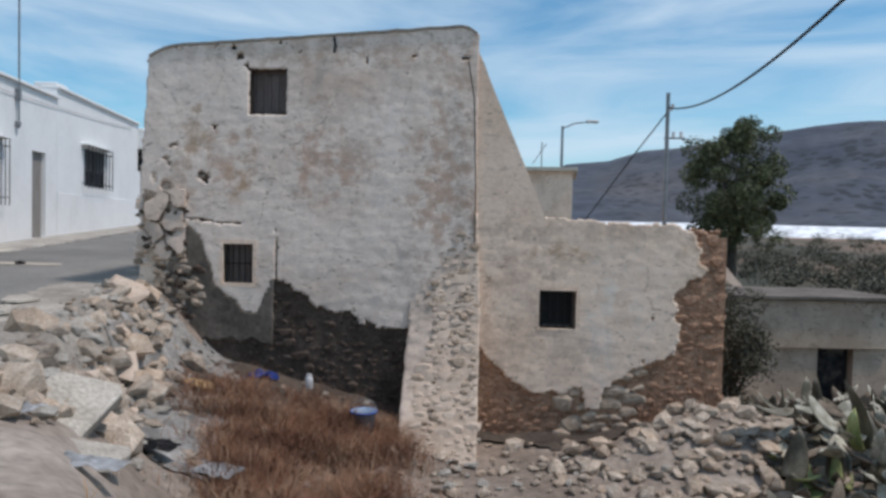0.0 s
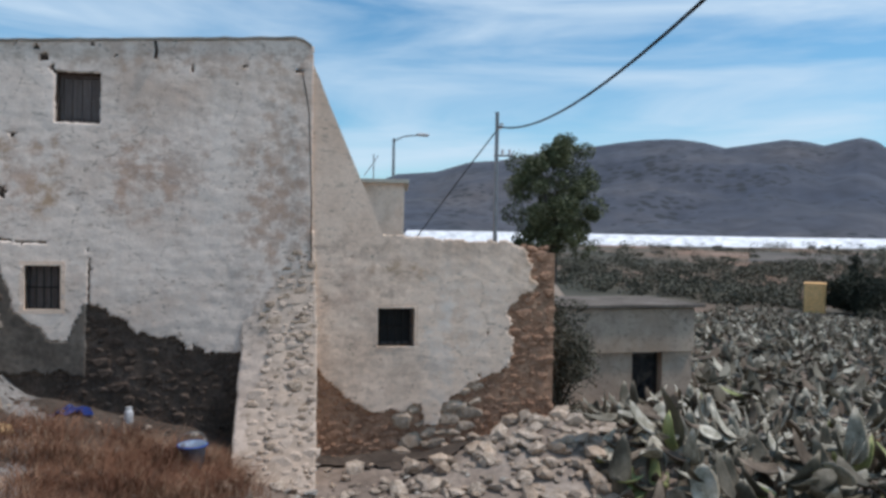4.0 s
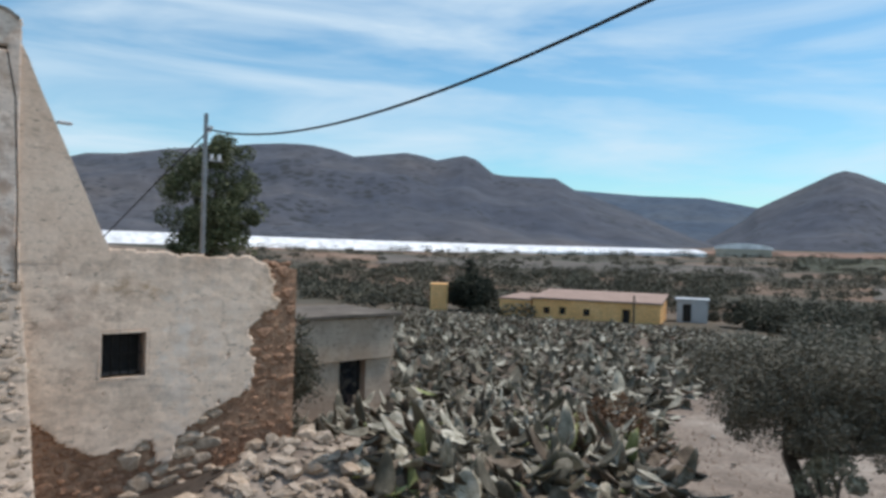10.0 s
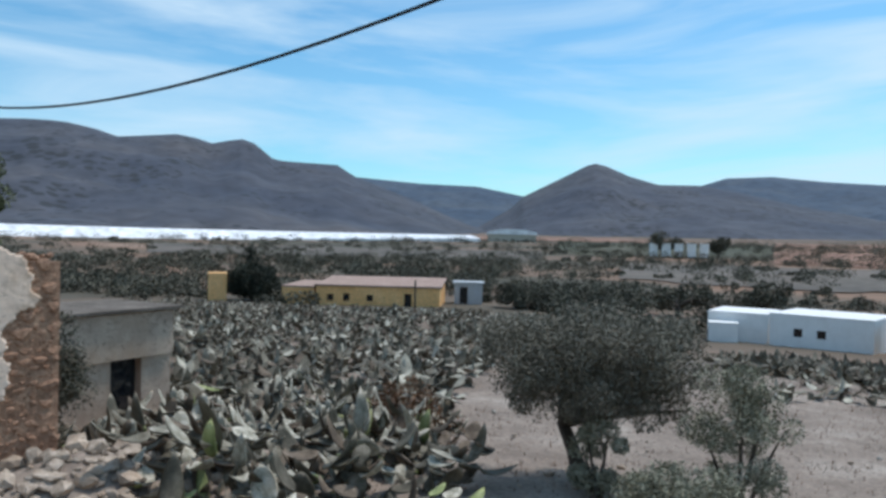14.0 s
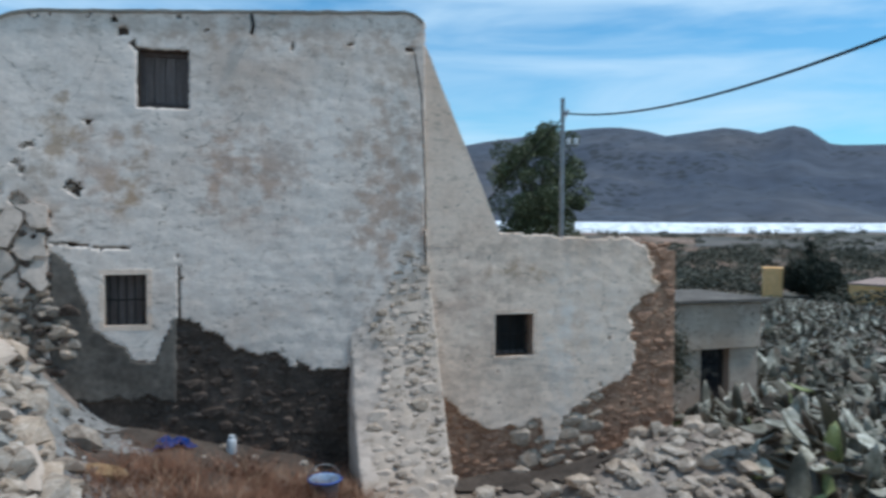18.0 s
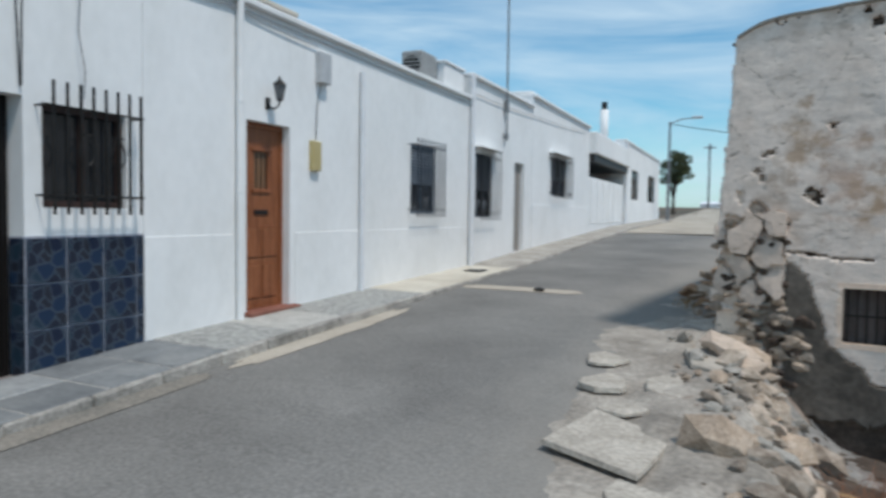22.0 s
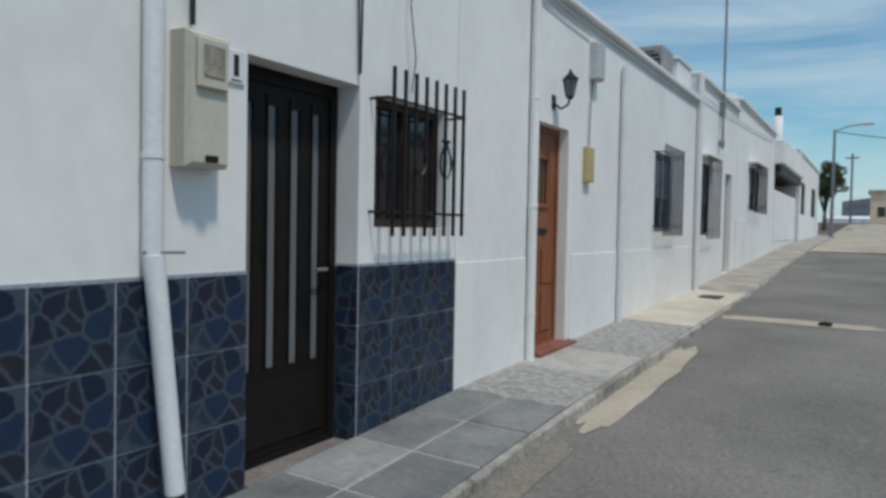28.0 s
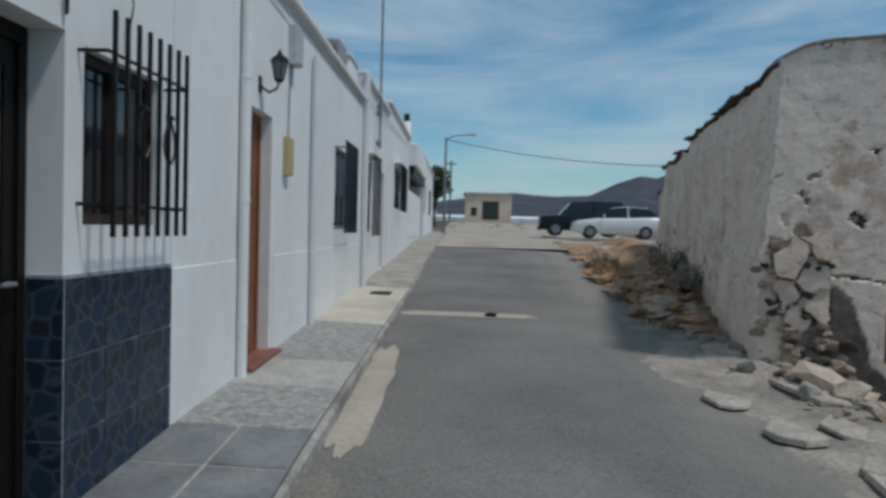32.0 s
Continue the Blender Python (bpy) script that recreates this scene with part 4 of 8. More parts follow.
# ---- things fixed to the houses ----
def meter_box(y0, y1, z0, z1, mat, win, label, d=0.17):
    m = tagged(new("meter_box"), label, "meter box")
    bm = bmesh.new()
    vs = []
    for x, k in ((0.001, 1.0), (d * 0.75, 1.0), (d, 0.86)):
        c, hw, hz = ((y0 + y1) / 2, (z0 + z1) / 2), (y1 - y0) / 2 * k, (z1 - z0) / 2 * (0.5 + 0.5 * k)
        vs.append([bm.verts.new((x, c[0] + a * hw, c[1] + b * hz)) for a, b in ((-1, -1), (1, -1), (1, 1), (-1, 1))])
    for p, q in zip(vs, vs[1:]):
        for i in range(4):
            bm.faces.new((p[i], p[(i + 1) % 4], q[(i + 1) % 4], q[i]))
    bm.faces.new(vs[-1]), bm.faces.new(vs[0][::-1])
    bmesh.ops.recalc_face_normals(bm, faces=bm.faces[:])
    part("case", bm, mat, m)
    if win:
        zc = z0 + (z1 - z0) * 0.58
        part("cover", boxed(d + 0.0005, y0 + 0.03, zc, d + 0.022, y1 - 0.03, z1 - 0.03, None, 0.006), mat, m)
        part("viewing_window", boxed(d + 0.0225, y0 + 0.055, zc + 0.045, d + 0.027, y1 - 0.055, z1 - 0.06, None, 0.003), plinth_stone, m, "dull brown viewing window")
        part("latch", boxed(d + 0.0005, (y0 + y1) / 2 - 0.03, z0 + 0.02, d + 0.02, (y0 + y1) / 2 + 0.03, z0 + 0.05, None, 0.004), dark_metal, m)
    return m


meter_box(-0.43, -0.21, 1.60, 2.16, cream, True, "cream plastic electricity meter box on the wall", 0.12)
meter_box(4.48, 4.66, 1.84, 2.19, yellow_box, False, "small yellowed plastic meter box on white wall", 0.065)
meter_box(4.60, 4.82, 2.88, 3.24, white_metal, False, "grey junction box under the eaves", 0.10)
pl = tagged(new("house_plaque"), "small white enamel plaque with dark marks", "plaque")
part("plate", boxed(0.001, -0.135, 2.0, 0.012, -0.025, 2.15, None, 0.003), pvc, pl)
part("mark", boxed(0.0125, -0.11, 2.012, 0.014, -0.05, 2.019), dark_metal, pl)
part("mark", boxed(0.0125, -0.095, 2.035, 0.014, -0.065, 2.13), dark_metal, pl)
lamp = tagged(new("wall_lantern"), "black iron wall lantern above the brown door", "lantern")
part("wall_plate", boxed(0.004, 3.63, 2.390, 0.02, 3.73, 2.550, None, 0.006), dark_metal, lamp)
part("arm", tube(bmesh.new(), [(0.02, 3.68, 2.450), (0.1, 3.68, 2.390), (0.18, 3.68, 2.430), (0.2, 3.68, 2.510)], 0.013, 7), dark_metal, lamp)
for nm, prof, mt in (("glass", [(0.045, 2.520), (0.08, 2.700)], frosted), ("cap", [(0.10, 2.700), (0.075, 2.735), (0.03, 2.770), (0.012, 2.810), (0.0, 2.830)], dark_metal), ("base", [(0.0, 2.485), (0.03, 2.490), (0.05, 2.520)], dark_metal)):
    bm, rg = bmesh.new(), []
    for r, z in prof:
        rg.append([bm.verts.new((0.2 + r * math.cos(a), 3.68 + r * math.sin(a), z)) for a in [k * math.pi / 3 for k in range(6)]])
    for p, q in zip(rg, rg[1:]):
        for k in range(6):
            bm.faces.new((p[k], p[(k + 1) % 6], q[(k + 1) % 6], q[k]))
    bmesh.ops.remove_doubles(bm, verts=bm.verts[:], dist=0.0005)
    bmesh.ops.recalc_face_normals(bm, faces=bm.faces[:])
    part(nm, bm, mt, lamp)
for k in range(6):
    a = k * math.pi / 3
    part("rib", tube(bmesh.new(), [(0.2 + 0.047 * math.cos(a), 3.68 + 0.047 * math.sin(a), 2.520), (0.2 + 0.083 * math.cos(a), 3.68 + 0.083 * math.sin(a), 2.700)], 0.005, 5), dark_metal, lamp)

lamp.scale, lamp.location = (0.8, 0.8, 0.8), (0.0, 0.736, 0.526)


def cable(pts, r=0.006, label="thin dark cable clipped along the house wall", sag=0.0, mat=None):
    out = []
    for a, b in zip(pts, pts[1:]):
        for i in range(8):
            t = i / 8
            p = Vector(a).lerp(Vector(b), t)
            p.z -= sag * 4 * t * (1 - t)
            out.append(p)
    out.append(Vector(pts[-1]))
    return tagged(obj("cable", tube(bmesh.new(), out, r, 5), mat or rubber), label, "cable")


cable([(0.03, -1.4, 3.36), (0.03, 0.6, 3.34), (0.03, 1.94, 3.34), (0.03, 3.05, 3.37), (0.03, 4.62, 3.30)], 0.008, "pale grey cable clipped below the coping", 0.015, white_metal)
cable([(0.02, 2.3, 3.41), (0.02, 4.6, 3.38), (0.02, 9.6, 3.38)], 0.008, "pale grey cable clipped below the coping", 0.012, white_metal)
cable([(0.02, 0.78, 3.3), (0.02, 0.80, 2.7), (0.02, 0.82, 2.21)], 0.006)
cable([(0.02, 0.86, 3.3), (0.02, 0.84, 2.7), (0.02, 0.83, 2.22)], 0.006)
cable([(0.02, 1.35, 3.3), (0.05, 1.28, 2.7), (0.06, 1.33, 2.4), (0.02, 1.35, 2.2)], 0.004)
cable([(0.03, -0.34, 3.3), (0.03, -0.34, 2.2)], 0.012, "grey conduit running down to the meter box")
cable([(0.02, 4.72, 3.0), (0.02, 4.62, 2.6), (0.02, 4.6, 2.2)], 0.005)
cable([(0.03, 9.8, 3.6), (0.03, 14, 3.7), (0.03, 19.7, 3.95)], 0.008, "pale grey cable clipped below the coping", 0.03, white_metal)

mast = tagged(new("antenna_mast"), "tall thin steel antenna mast on white house", "antenna")
part("pole", tube(bmesh.new(), [(0.06, 11.75, 2.9), (0.06, 11.75, 9.0)], 0.022, 8), steel, mast)
part("clamp", boxed(-0.003, 11.69, 3.5, 0.09, 11.81, 3.75, None, 0.01), steel, mast)
part("clamp", boxed(-0.003, 11.69, 2.95, 0.09, 11.81, 3.05, None, 0.01), steel, mast)
mast = tagged(new("antenna_mast"), "black antenna mast on the roof of white house", "antenna")
part("pole", tube(bmesh.new(), [(-0.6, 4.3, 3.2), (-0.6, 4.3, 6.6)], 0.02, 8), dark_metal, mast)
ch = tagged(new("chimney"), "squat tan brick chimney on the flat roof", "chimney")
bm = bmesh.new()
box(bm, -1.0, 4.3, 3.2, -0.55, 4.95, 3.78, None, 0.02)
part("shaft", bm, terracotta, ch)
part("cap", boxed(-1.05, 4.25, 3.783, -0.5, 5.0, 3.84, None, 0.01), concrete, ch)
ac_grey = surface("ac_grey", [(0.27, 0.27, 0.265), (0.36, 0.36, 0.35)], 3, 30, 0.55, 0.05)
ac = tagged(new("air_conditioner"), "grey outdoor air-conditioning unit on the roof edge", "air conditioner")
part("case", boxed(-0.42, 7.74, 3.46, -0.06, 8.34, 3.94, None, 0.02), ac_grey, ac)
g = part("fan_grille", tube(bmesh.new(), [(-0.24, 7.715, 3.70), (-0.24, 7.735, 3.70)], 0.155, 24), dark_metal, ac, "round dark fan grille")
for k in range(7):
    part("slat", boxed(-0.40, 7.705, 3.51 + 0.06 * k, -0.08, 7.714, 3.525 + 0.06 * k, None, 0.002), ac_grey, g)
part("side_cover", boxed(-0.38, 8.345, 3.5, -0.1, 8.47, 3.86, None, 0.02), dark_metal, ac)
ch = tagged(new("chimney"), "white rendered block chimney at the party wall", "chimney")
part("shaft", boxed(-0.55, 8.72, 3.24, -0.08, 9.62, 3.93, None, 0.02), whitewash, ch)
part("cap", boxed(-0.58, 8.69, 3.933, -0.05, 9.65, 3.975, None, 0.01), whitewash, ch)
ch = tagged(new("chimney"), "low white chimney on the far roof", "chimney")
part("shaft", boxed(-0.7, 14.3, 3.9, -0.15, 15.0, 4.36, None, 0.02), whitewash, ch)
ch = tagged(new("chimney"), "slim white chimney pipe with black cowl", "chimney")
part("pipe", tube(bmesh.new(), [(-0.5, 25.6, 4.05), (-0.5, 25.6, 5.45)], 0.16, 12), whitewash, ch, "", True)
part("cowl", tube(bmesh.new(), [(-0.5, 25.6, 5.452), (-0.5, 25.6, 5.75)], 0.11, 12), dark_metal, ch, "black metal cowl")

# ---- pavement ----
joint_mat = surface("mortar_joint", [(0.34, 0.33, 0.30), (0.46, 0.45, 0.42)], 5, 50, 0.9, 0.2)
pave = tagged(strip("pavement", np.concatenate([np.arange(-20, 40, 0.25)]), lambda y: 0.0, lambda y: 0.81, 3, lambda x, y: base_z(y) - 0.007 - 0.03 * max(x, 0), joint_mat), "narrow raised pavement with a concrete kerb", "pavement", kind="structure")
random.seed(2)


def slab_on(y0, y1, x0, x1, mat, lift, name, bev=0.006):
    bm = bmesh.new()
    lo = [(x, y, base_z(y) - 0.03 * x) for x, y in ((x0, y0), (x1, y0), (x1, y1), (x0, y1))]
    a = [bm.verts.new((x, y, z - 0.05)) for x, y, z in lo]
    b = [bm.verts.new((x, y, z + lift)) for x, y, z in lo]
    bm.faces.new(a[::-1]), bm.faces.new(b)
    for i in range(4):
        bm.faces.new((a[i], a[(i + 1) % 4], b[(i + 1) % 4], b[i]))
    if bev:
        bmesh.ops.bevel(bm, geom=[e for e in bm.edges if all(v in b for v in e.verts)], offset=bev, segments=1, affect="EDGES")
    return part(name, bm, mat, pave)


y = -8.03
while y < 1.9:
    for x0, x1 in ((0.006, 0.385), (0.403, 0.812)):
        slab_on(y + 0.009, y + 0.58, x0, x1, slate, random.uniform(-0.002, 0.004), "paving_slab")
    y += 0.592
slab_on(2.045, 5.95, 0.004, 0.812, pebble, 0.002, "paving_strip")["label"] = "pebbly grey paving strip"
slab_on(5.955, 9.85, 0.004, 0.812, concrete, 0.004, "paving_strip")["label"] = "pale cream concrete paving strip"
for y0 in np.arange(9.86, 37, 3.0):
    slab_on(y0, y0 + 2.98, 0.004, 0.812, concrete_grey, 0.002, "paving_strip")
y = -8.0
while y < 37:
    ln = 0.62 if y < 14 else 2.4
    bm = bmesh.new()
    z = [base_z(y) - 0.022, base_z(y + ln) - 0.022]
    j = [random.uniform(-0.012, 0.012) for _ in range(4)]
    v = [bm.verts.new(p) for p in ((0.815, y + 0.006, z[0] - 0.3), (0.88 + j[0], y + 0.006, z[0] - 0.3), (0.862 + j[1], y + 0.006, z[0] - 0.008 + j[2] * 0.5), (0.815, y + 0.006, z[0] - 0.004), (0.815, y + ln - 0.006, z[1] - 0.3), (0.88 + j[1], y + ln - 0.006, z[1] - 0.3), (0.862 + j[0], y + ln - 0.006, z[1] - 0.008 + j[3] * 0.5), (0.815, y + ln - 0.006, z[1] - 0.004))]
    for f in ((3, 2, 1, 0), (4, 5, 6, 7), (0, 1, 5, 4), (1, 2, 6, 5), (2, 3, 7, 6), (3, 0, 4, 7)):
        bm.faces.new([v[i] for i in f])
    bmesh.ops.bevel(bm, geom=bm.edges[:], offset=0.012, segments=1, affect="EDGES")
    part("kerb_stone", bm, kerb_mat, pave)
    y += ln
dc = tagged(new("drain_cover"), "rusty iron drain cover set in pale concrete", "drain cover")
part("plate", boxed(0.3, 8.75, base_z(8.9) - 0.02, 0.6, 9.15, base_z(8.9) + 0.008, None, 0.004), dark_metal, dc)


def road_patch(name, cx, cy, w, l, mat, label, seed, lift=0.006):
    random.seed(seed)
    bm = bmesh.new()
    ring, n = [], 64
    for i in range(n):
        a = 2 * math.pi * i / n
        r = 1 / max(abs(math.cos(a)), abs(math.sin(a))) ** 0.5 * (0.94 + 0.15 * noise.fractal(Vector((math.cos(a) * 2.4, math.sin(a) * 2.4, seed)), 0.7, 2.2, 5))
        x, y = cx + w / 2 * r * math.cos(a), cy + l / 2 * r * math.sin(a)
        ring.append(bm.verts.new((x, y, float(street(y)) - 0.004 * (x - 0.8) ** 2 + lift)))
    c = bm.verts.new((cx, cy, float(street(cy)) - 0.004 * (cx - 0.8) ** 2 + lift + 0.002))
    for i in range(n):
        bm.faces.new((c, ring[i], ring[(i + 1) % n]))
    return tagged(obj(name, bm, mat), label, "road patch", kind="structure")


fillet = surface("worn_fillet", [(0.36, 0.32, 0.262), (0.41, 0.365, 0.30), (0.46, 0.415, 0.345)], 2.6, 30, 0.93, 0.08, fine_amount=0.1)
road_dust = surface("road_dust", [(0.17, 0.16, 0.14), (0.22, 0.20, 0.17), (0.27, 0.245, 0.21)], 3, 40, 0.95, 0.15)
road_patch("road_patch_1", 1.75, 7.3, 1.9, 0.45, fillet, "pale concrete strip patched across the asphalt", 1)
road_patch("road_patch_2", 0.97, 3.5, 0.30, 3.4, fillet, "pale concrete fillet along the kerb", 2)
road_patch("road_patch_4", 0.95, 0.5, 0.26, 2.5, road_dust, "dusty earth gathered along the kerb", 4)
st = tagged(obj("loose_stone", bmesh.new(), stone), "dark stone lying in the street", "stone")
bm = bmesh.new()
bmesh.ops.create_icosphere(bm, subdivisions=1, radius=0.07)
bm.to_mesh(st.data)
bm.free()
st.data.materials.clear(), st.data.materials.append(dark_metal)
st.location, st.scale = (2.06, 7.2, float(street(7.2)) + 0.02), (1.3, 0.8, 0.5)

# ---- ruined house ----
plaster_grey = surface("cement_render", [(0.088, 0.074, 0.061), (0.14, 0.119, 0.098), (0.20, 0.174, 0.148)], 1.5, 18, 0.95, 0.15)
plaster_warm = plaster_surface("plaster_warm", (0.83, 0.655, 0.515), (0.72, 0.545, 0.415), (0.62, 0.44, 0.31), (0.36, 0.28, 0.21), SHOULDER_SPOTS)
butt_lime = plaster_surface("buttress_plaster", (0.60, 0.495, 0.41), (0.50, 0.405, 0.33), (0.43, 0.325, 0.25), (0.28, 0.21, 0.155))
butt_stone = plaster_surface("buttress_lime", (0.56, 0.455, 0.365), (0.47, 0.37, 0.29), (0.42, 0.315, 0.23), (0.28, 0.21, 0.155))
rubble_core = surface("rubble_core", [(0.22, 0.125, 0.078), (0.35, 0.21, 0.135), (0.46, 0.30, 0.20)], 5, 30, 0.95, 0.5)
# both darkened so their colour carries the buttress's shade at the gable's foot
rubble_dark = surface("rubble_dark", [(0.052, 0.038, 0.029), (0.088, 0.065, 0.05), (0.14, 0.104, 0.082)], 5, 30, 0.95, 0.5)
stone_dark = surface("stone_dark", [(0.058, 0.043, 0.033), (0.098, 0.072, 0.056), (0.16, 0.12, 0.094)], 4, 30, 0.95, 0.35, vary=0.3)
stone_red = surface("stone_red", [(0.26, 0.145, 0.09), (0.40, 0.24, 0.155), (0.52, 0.34, 0.235)], 4, 30, 0.92, 0.35, vary=0.25)
stone_pale = surface("stone_pale", [(0.30, 0.238, 0.18), (0.425, 0.352, 0.28), (0.55, 0.47, 0.39)], 4, 26, 0.92, 0.3, vary=0.22)
stone_tan = surface("stone_tan", [(0.33, 0.25, 0.18), (0.45, 0.355, 0.27), (0.55, 0.46, 0.37)], 4, 26, 0.92, 0.3, vary=0.2)
old_wood = surface("old_wood", [(0.12, 0.095, 0.085), (0.20, 0.165, 0.15)], 3, 30, 0.8, 0.15, stretch=(8, 8, 0.7))


def stone_mesh(seed, name="stone"):
    bm = bmesh.new()
    bmesh.ops.create_icosphere(bm, subdivisions=1, radius=0.56)
    rnd = random.Random(seed)
    cuts = [(Vector((rnd.gauss(0, 1), rnd.gauss(0, 1), rnd.gauss(0, 1))).normalized(), rnd.uniform(0.24, 0.36)) for _ in range(13)]
    for v in bm.verts:
        for n, d in cuts:
            k = v.co.dot(n) - d
            if k > 0:
                v.co -= n * k
        v.co *= rnd.uniform(0.94, 1.06)
    me = bpy.data.meshes.new(name)
    bm.to_mesh(me)
    bm.free()
    return me


def stone_set(mat, n=7):
    out = []
    for i in range(n):
        me = stone_mesh(i * 3 + 1)
        me.materials.append(mat)
        out.append(me)
    return out


SETS = {m.name: stone_set(m) for m in (stone, stone_dark, stone_red, stone_pale, stone_tan, concrete_grey, butt_stone)}


def put_stone(parent, mat, loc, size, rot=None):
    o = bpy.data.objects.new("stone", random.choice(SETS[mat.name]))
    scene.collection.objects.link(o)
    o.parent = parent
    e = rot or Euler((random.uniform(-3, 3), random.uniform(-3, 3), random.uniform(-3, 3)))
    o.matrix_basis = Matrix.LocRotScale(loc, e, size)
    return o


rh = tagged(new("ruined_house"), "crumbling rubble-stone house with flaking pale plaster", "ruin")


def gable_top(u):
    return 3.20 + 0.29 * (u - 0.1) / 3.87 - 0.12 * max(0, 1 - abs(u + 0.03) / 0.28) - 0.12 * max(0, 1 - (4.15 - u) / 0.16)


def wob(u, z, f=2.3, seed=0.0):
    return noise.fractal(Vector((u * f, seed, z * f)), 0.8, 2.1, 4)


def gable_left(z):
    return -0.02 - 0.115 * max(0.0, 3.0 - z) ** 1.1 / 2.0


def in_gable(u, z):
    return gable_left(z) <= u <= 4.15 and z <= gable_top(u)


def in_shoulder(u, z):
    return 4.15 < u <= 7.33 + 0.03 * wob(0, z, 3.0, 6.0) and z <= np.interp(u, [5, 6.7, 7.33], [1.16, 1.07, 0.98]) + 0.05 * wob(u, 0, 3.0, 8.0)


WINDOWS = [(1.29, 1.75, 2.384, 2.925), (0.97, 1.35, 0.24, 0.735), (4.97, 5.43, -0.23, 0.247)]


def in_hole(u, z, m=0.0):
    return any(a - m < u < b + m and c - m < z < d + m for a, b, c, d in WINDOWS)


# holes and flakes in the gable's plaster: along, up, half width, half height
FLAKES = [(0.72, 1.56, 0.075, 0.06), (0.66, 1.60, 0.05, 0.045), (0.30, 1.96, 0.05, 0.035), (0.20, 1.80, 0.045, 0.05), (0.27, 1.74, 0.04, 0.03), (0.06, 1.56, 0.04, 0.07), (-0.02, 1.36, 0.05, 0.05), (0.85, 2.2, 0.06, 0.025), (1.15, 3.08, 0.05, 0.05), (1.25, 2.98, 0.03, 0.05), (1.08, 3.2, 0.035, 0.03), (2.75, 3.05, 0.02, 0.05), (1.9, 3.15, 0.03, 0.02), (3.35, 3.12, 0.04, 0.015), (4.0, 3.1, 0.05, 0.015)]
# cracks: a run of places along and up, and how wide
CRACKS = [([(0.48, 1.05), (0.72, 1.03), (0.9, 0.99), (1.05, 1.0), (1.2, 0.99)], 0.013), ([(1.66, 0.28), (1.645, 0.5), (1.66, 0.7), (1.63, 0.93)], 0.011)]


def near_crack(u, z):
    for line, w in CRACKS:
        for (a, b), (c, d) in zip(line, line[1:]):
            k = max(0.0, min(1.0, ((u - a) * (c - a) + (z - b) * (d - b)) / ((c - a) ** 2 + (d - b) ** 2)))
            if math.hypot(u - a - k * (c - a), z - b - k * (d - b)) < w * (1 + 1.1 * wob(u, z, 9.0, 3.0)):
                return True
    return False


def bare(u, z):
    """Where the plaster has fallen: 0 plaster, 1 bare stone, 2 grey cement render."""
    n = wob(u, z, 2.6, 1.0) * 0.20 + wob(u, z, 9.0, 4.0) * 0.05
    if u < 4.15:
        if u > 1.62 and z < np.interp(u, [1.62, 1.8, 2.2, 2.5, 2.9, 3.4, 4.2], [0.30, 0.20, -0.02, -0.12, -0.25, -0.27, -0.3]) + n * 0.6:
            return 1
        if 0.52 < u <= 1.82 and z < -0.50 + n * 0.4:
            return 1
        if u < 0.47 + 0.3 * n and z < 1.36 + n and (z < 0.45 or wob(u, z, 3.4, 2.0) > -0.10):
            return 1
        if 0.5 < u <= 1.62:
            low = np.interp(u, [0.5, 0.66, 0.8, 0.86, 0.95, 1.12, 1.22, 1.42, 1.52, 1.62], [0.96, 0.86, 0.5, 0.16, 0.1, 0.06, -0.1, -0.12, 0.1, 0.34])
            if z < low + n * 0.35:
                return 2
        if near_crack(u, z) or any(((u - a) / p) ** 2 + ((z - b) / q) ** 2 < 1 + 1.2 * wob(u, z, 14.0, 5.0) for a, b, p, q in FLAKES):
            return 1
        if z > gable_top(u) - 0.10 and wob(u * 0.7, z, 9.0, 12.0) > 0.60:
            return 1
        return 0
    right = np.interp(z, [-1.2, -0.6, -0.1, 0.3, 0.55, 0.75, 1.2], [6.6, 6.60, 6.66, 6.74, 6.98, 6.93, 6.75]) + n * 0.6
    low = np.interp(u, [4.15, 4.35, 4.6, 4.9, 5.3, 5.52, 5.58, 5.74, 5.8, 6.1, 6.6], [-0.35, -0.62, -0.85, -1.02, -1.04, -1.0, -1.24, -1.24, -0.95, -0.74, -0.55]) + n * 0.3
    if u > right or z < low:
        return 1
    return 1 if wob(u, z, 5.5, 19.0) > 0.86 else 0


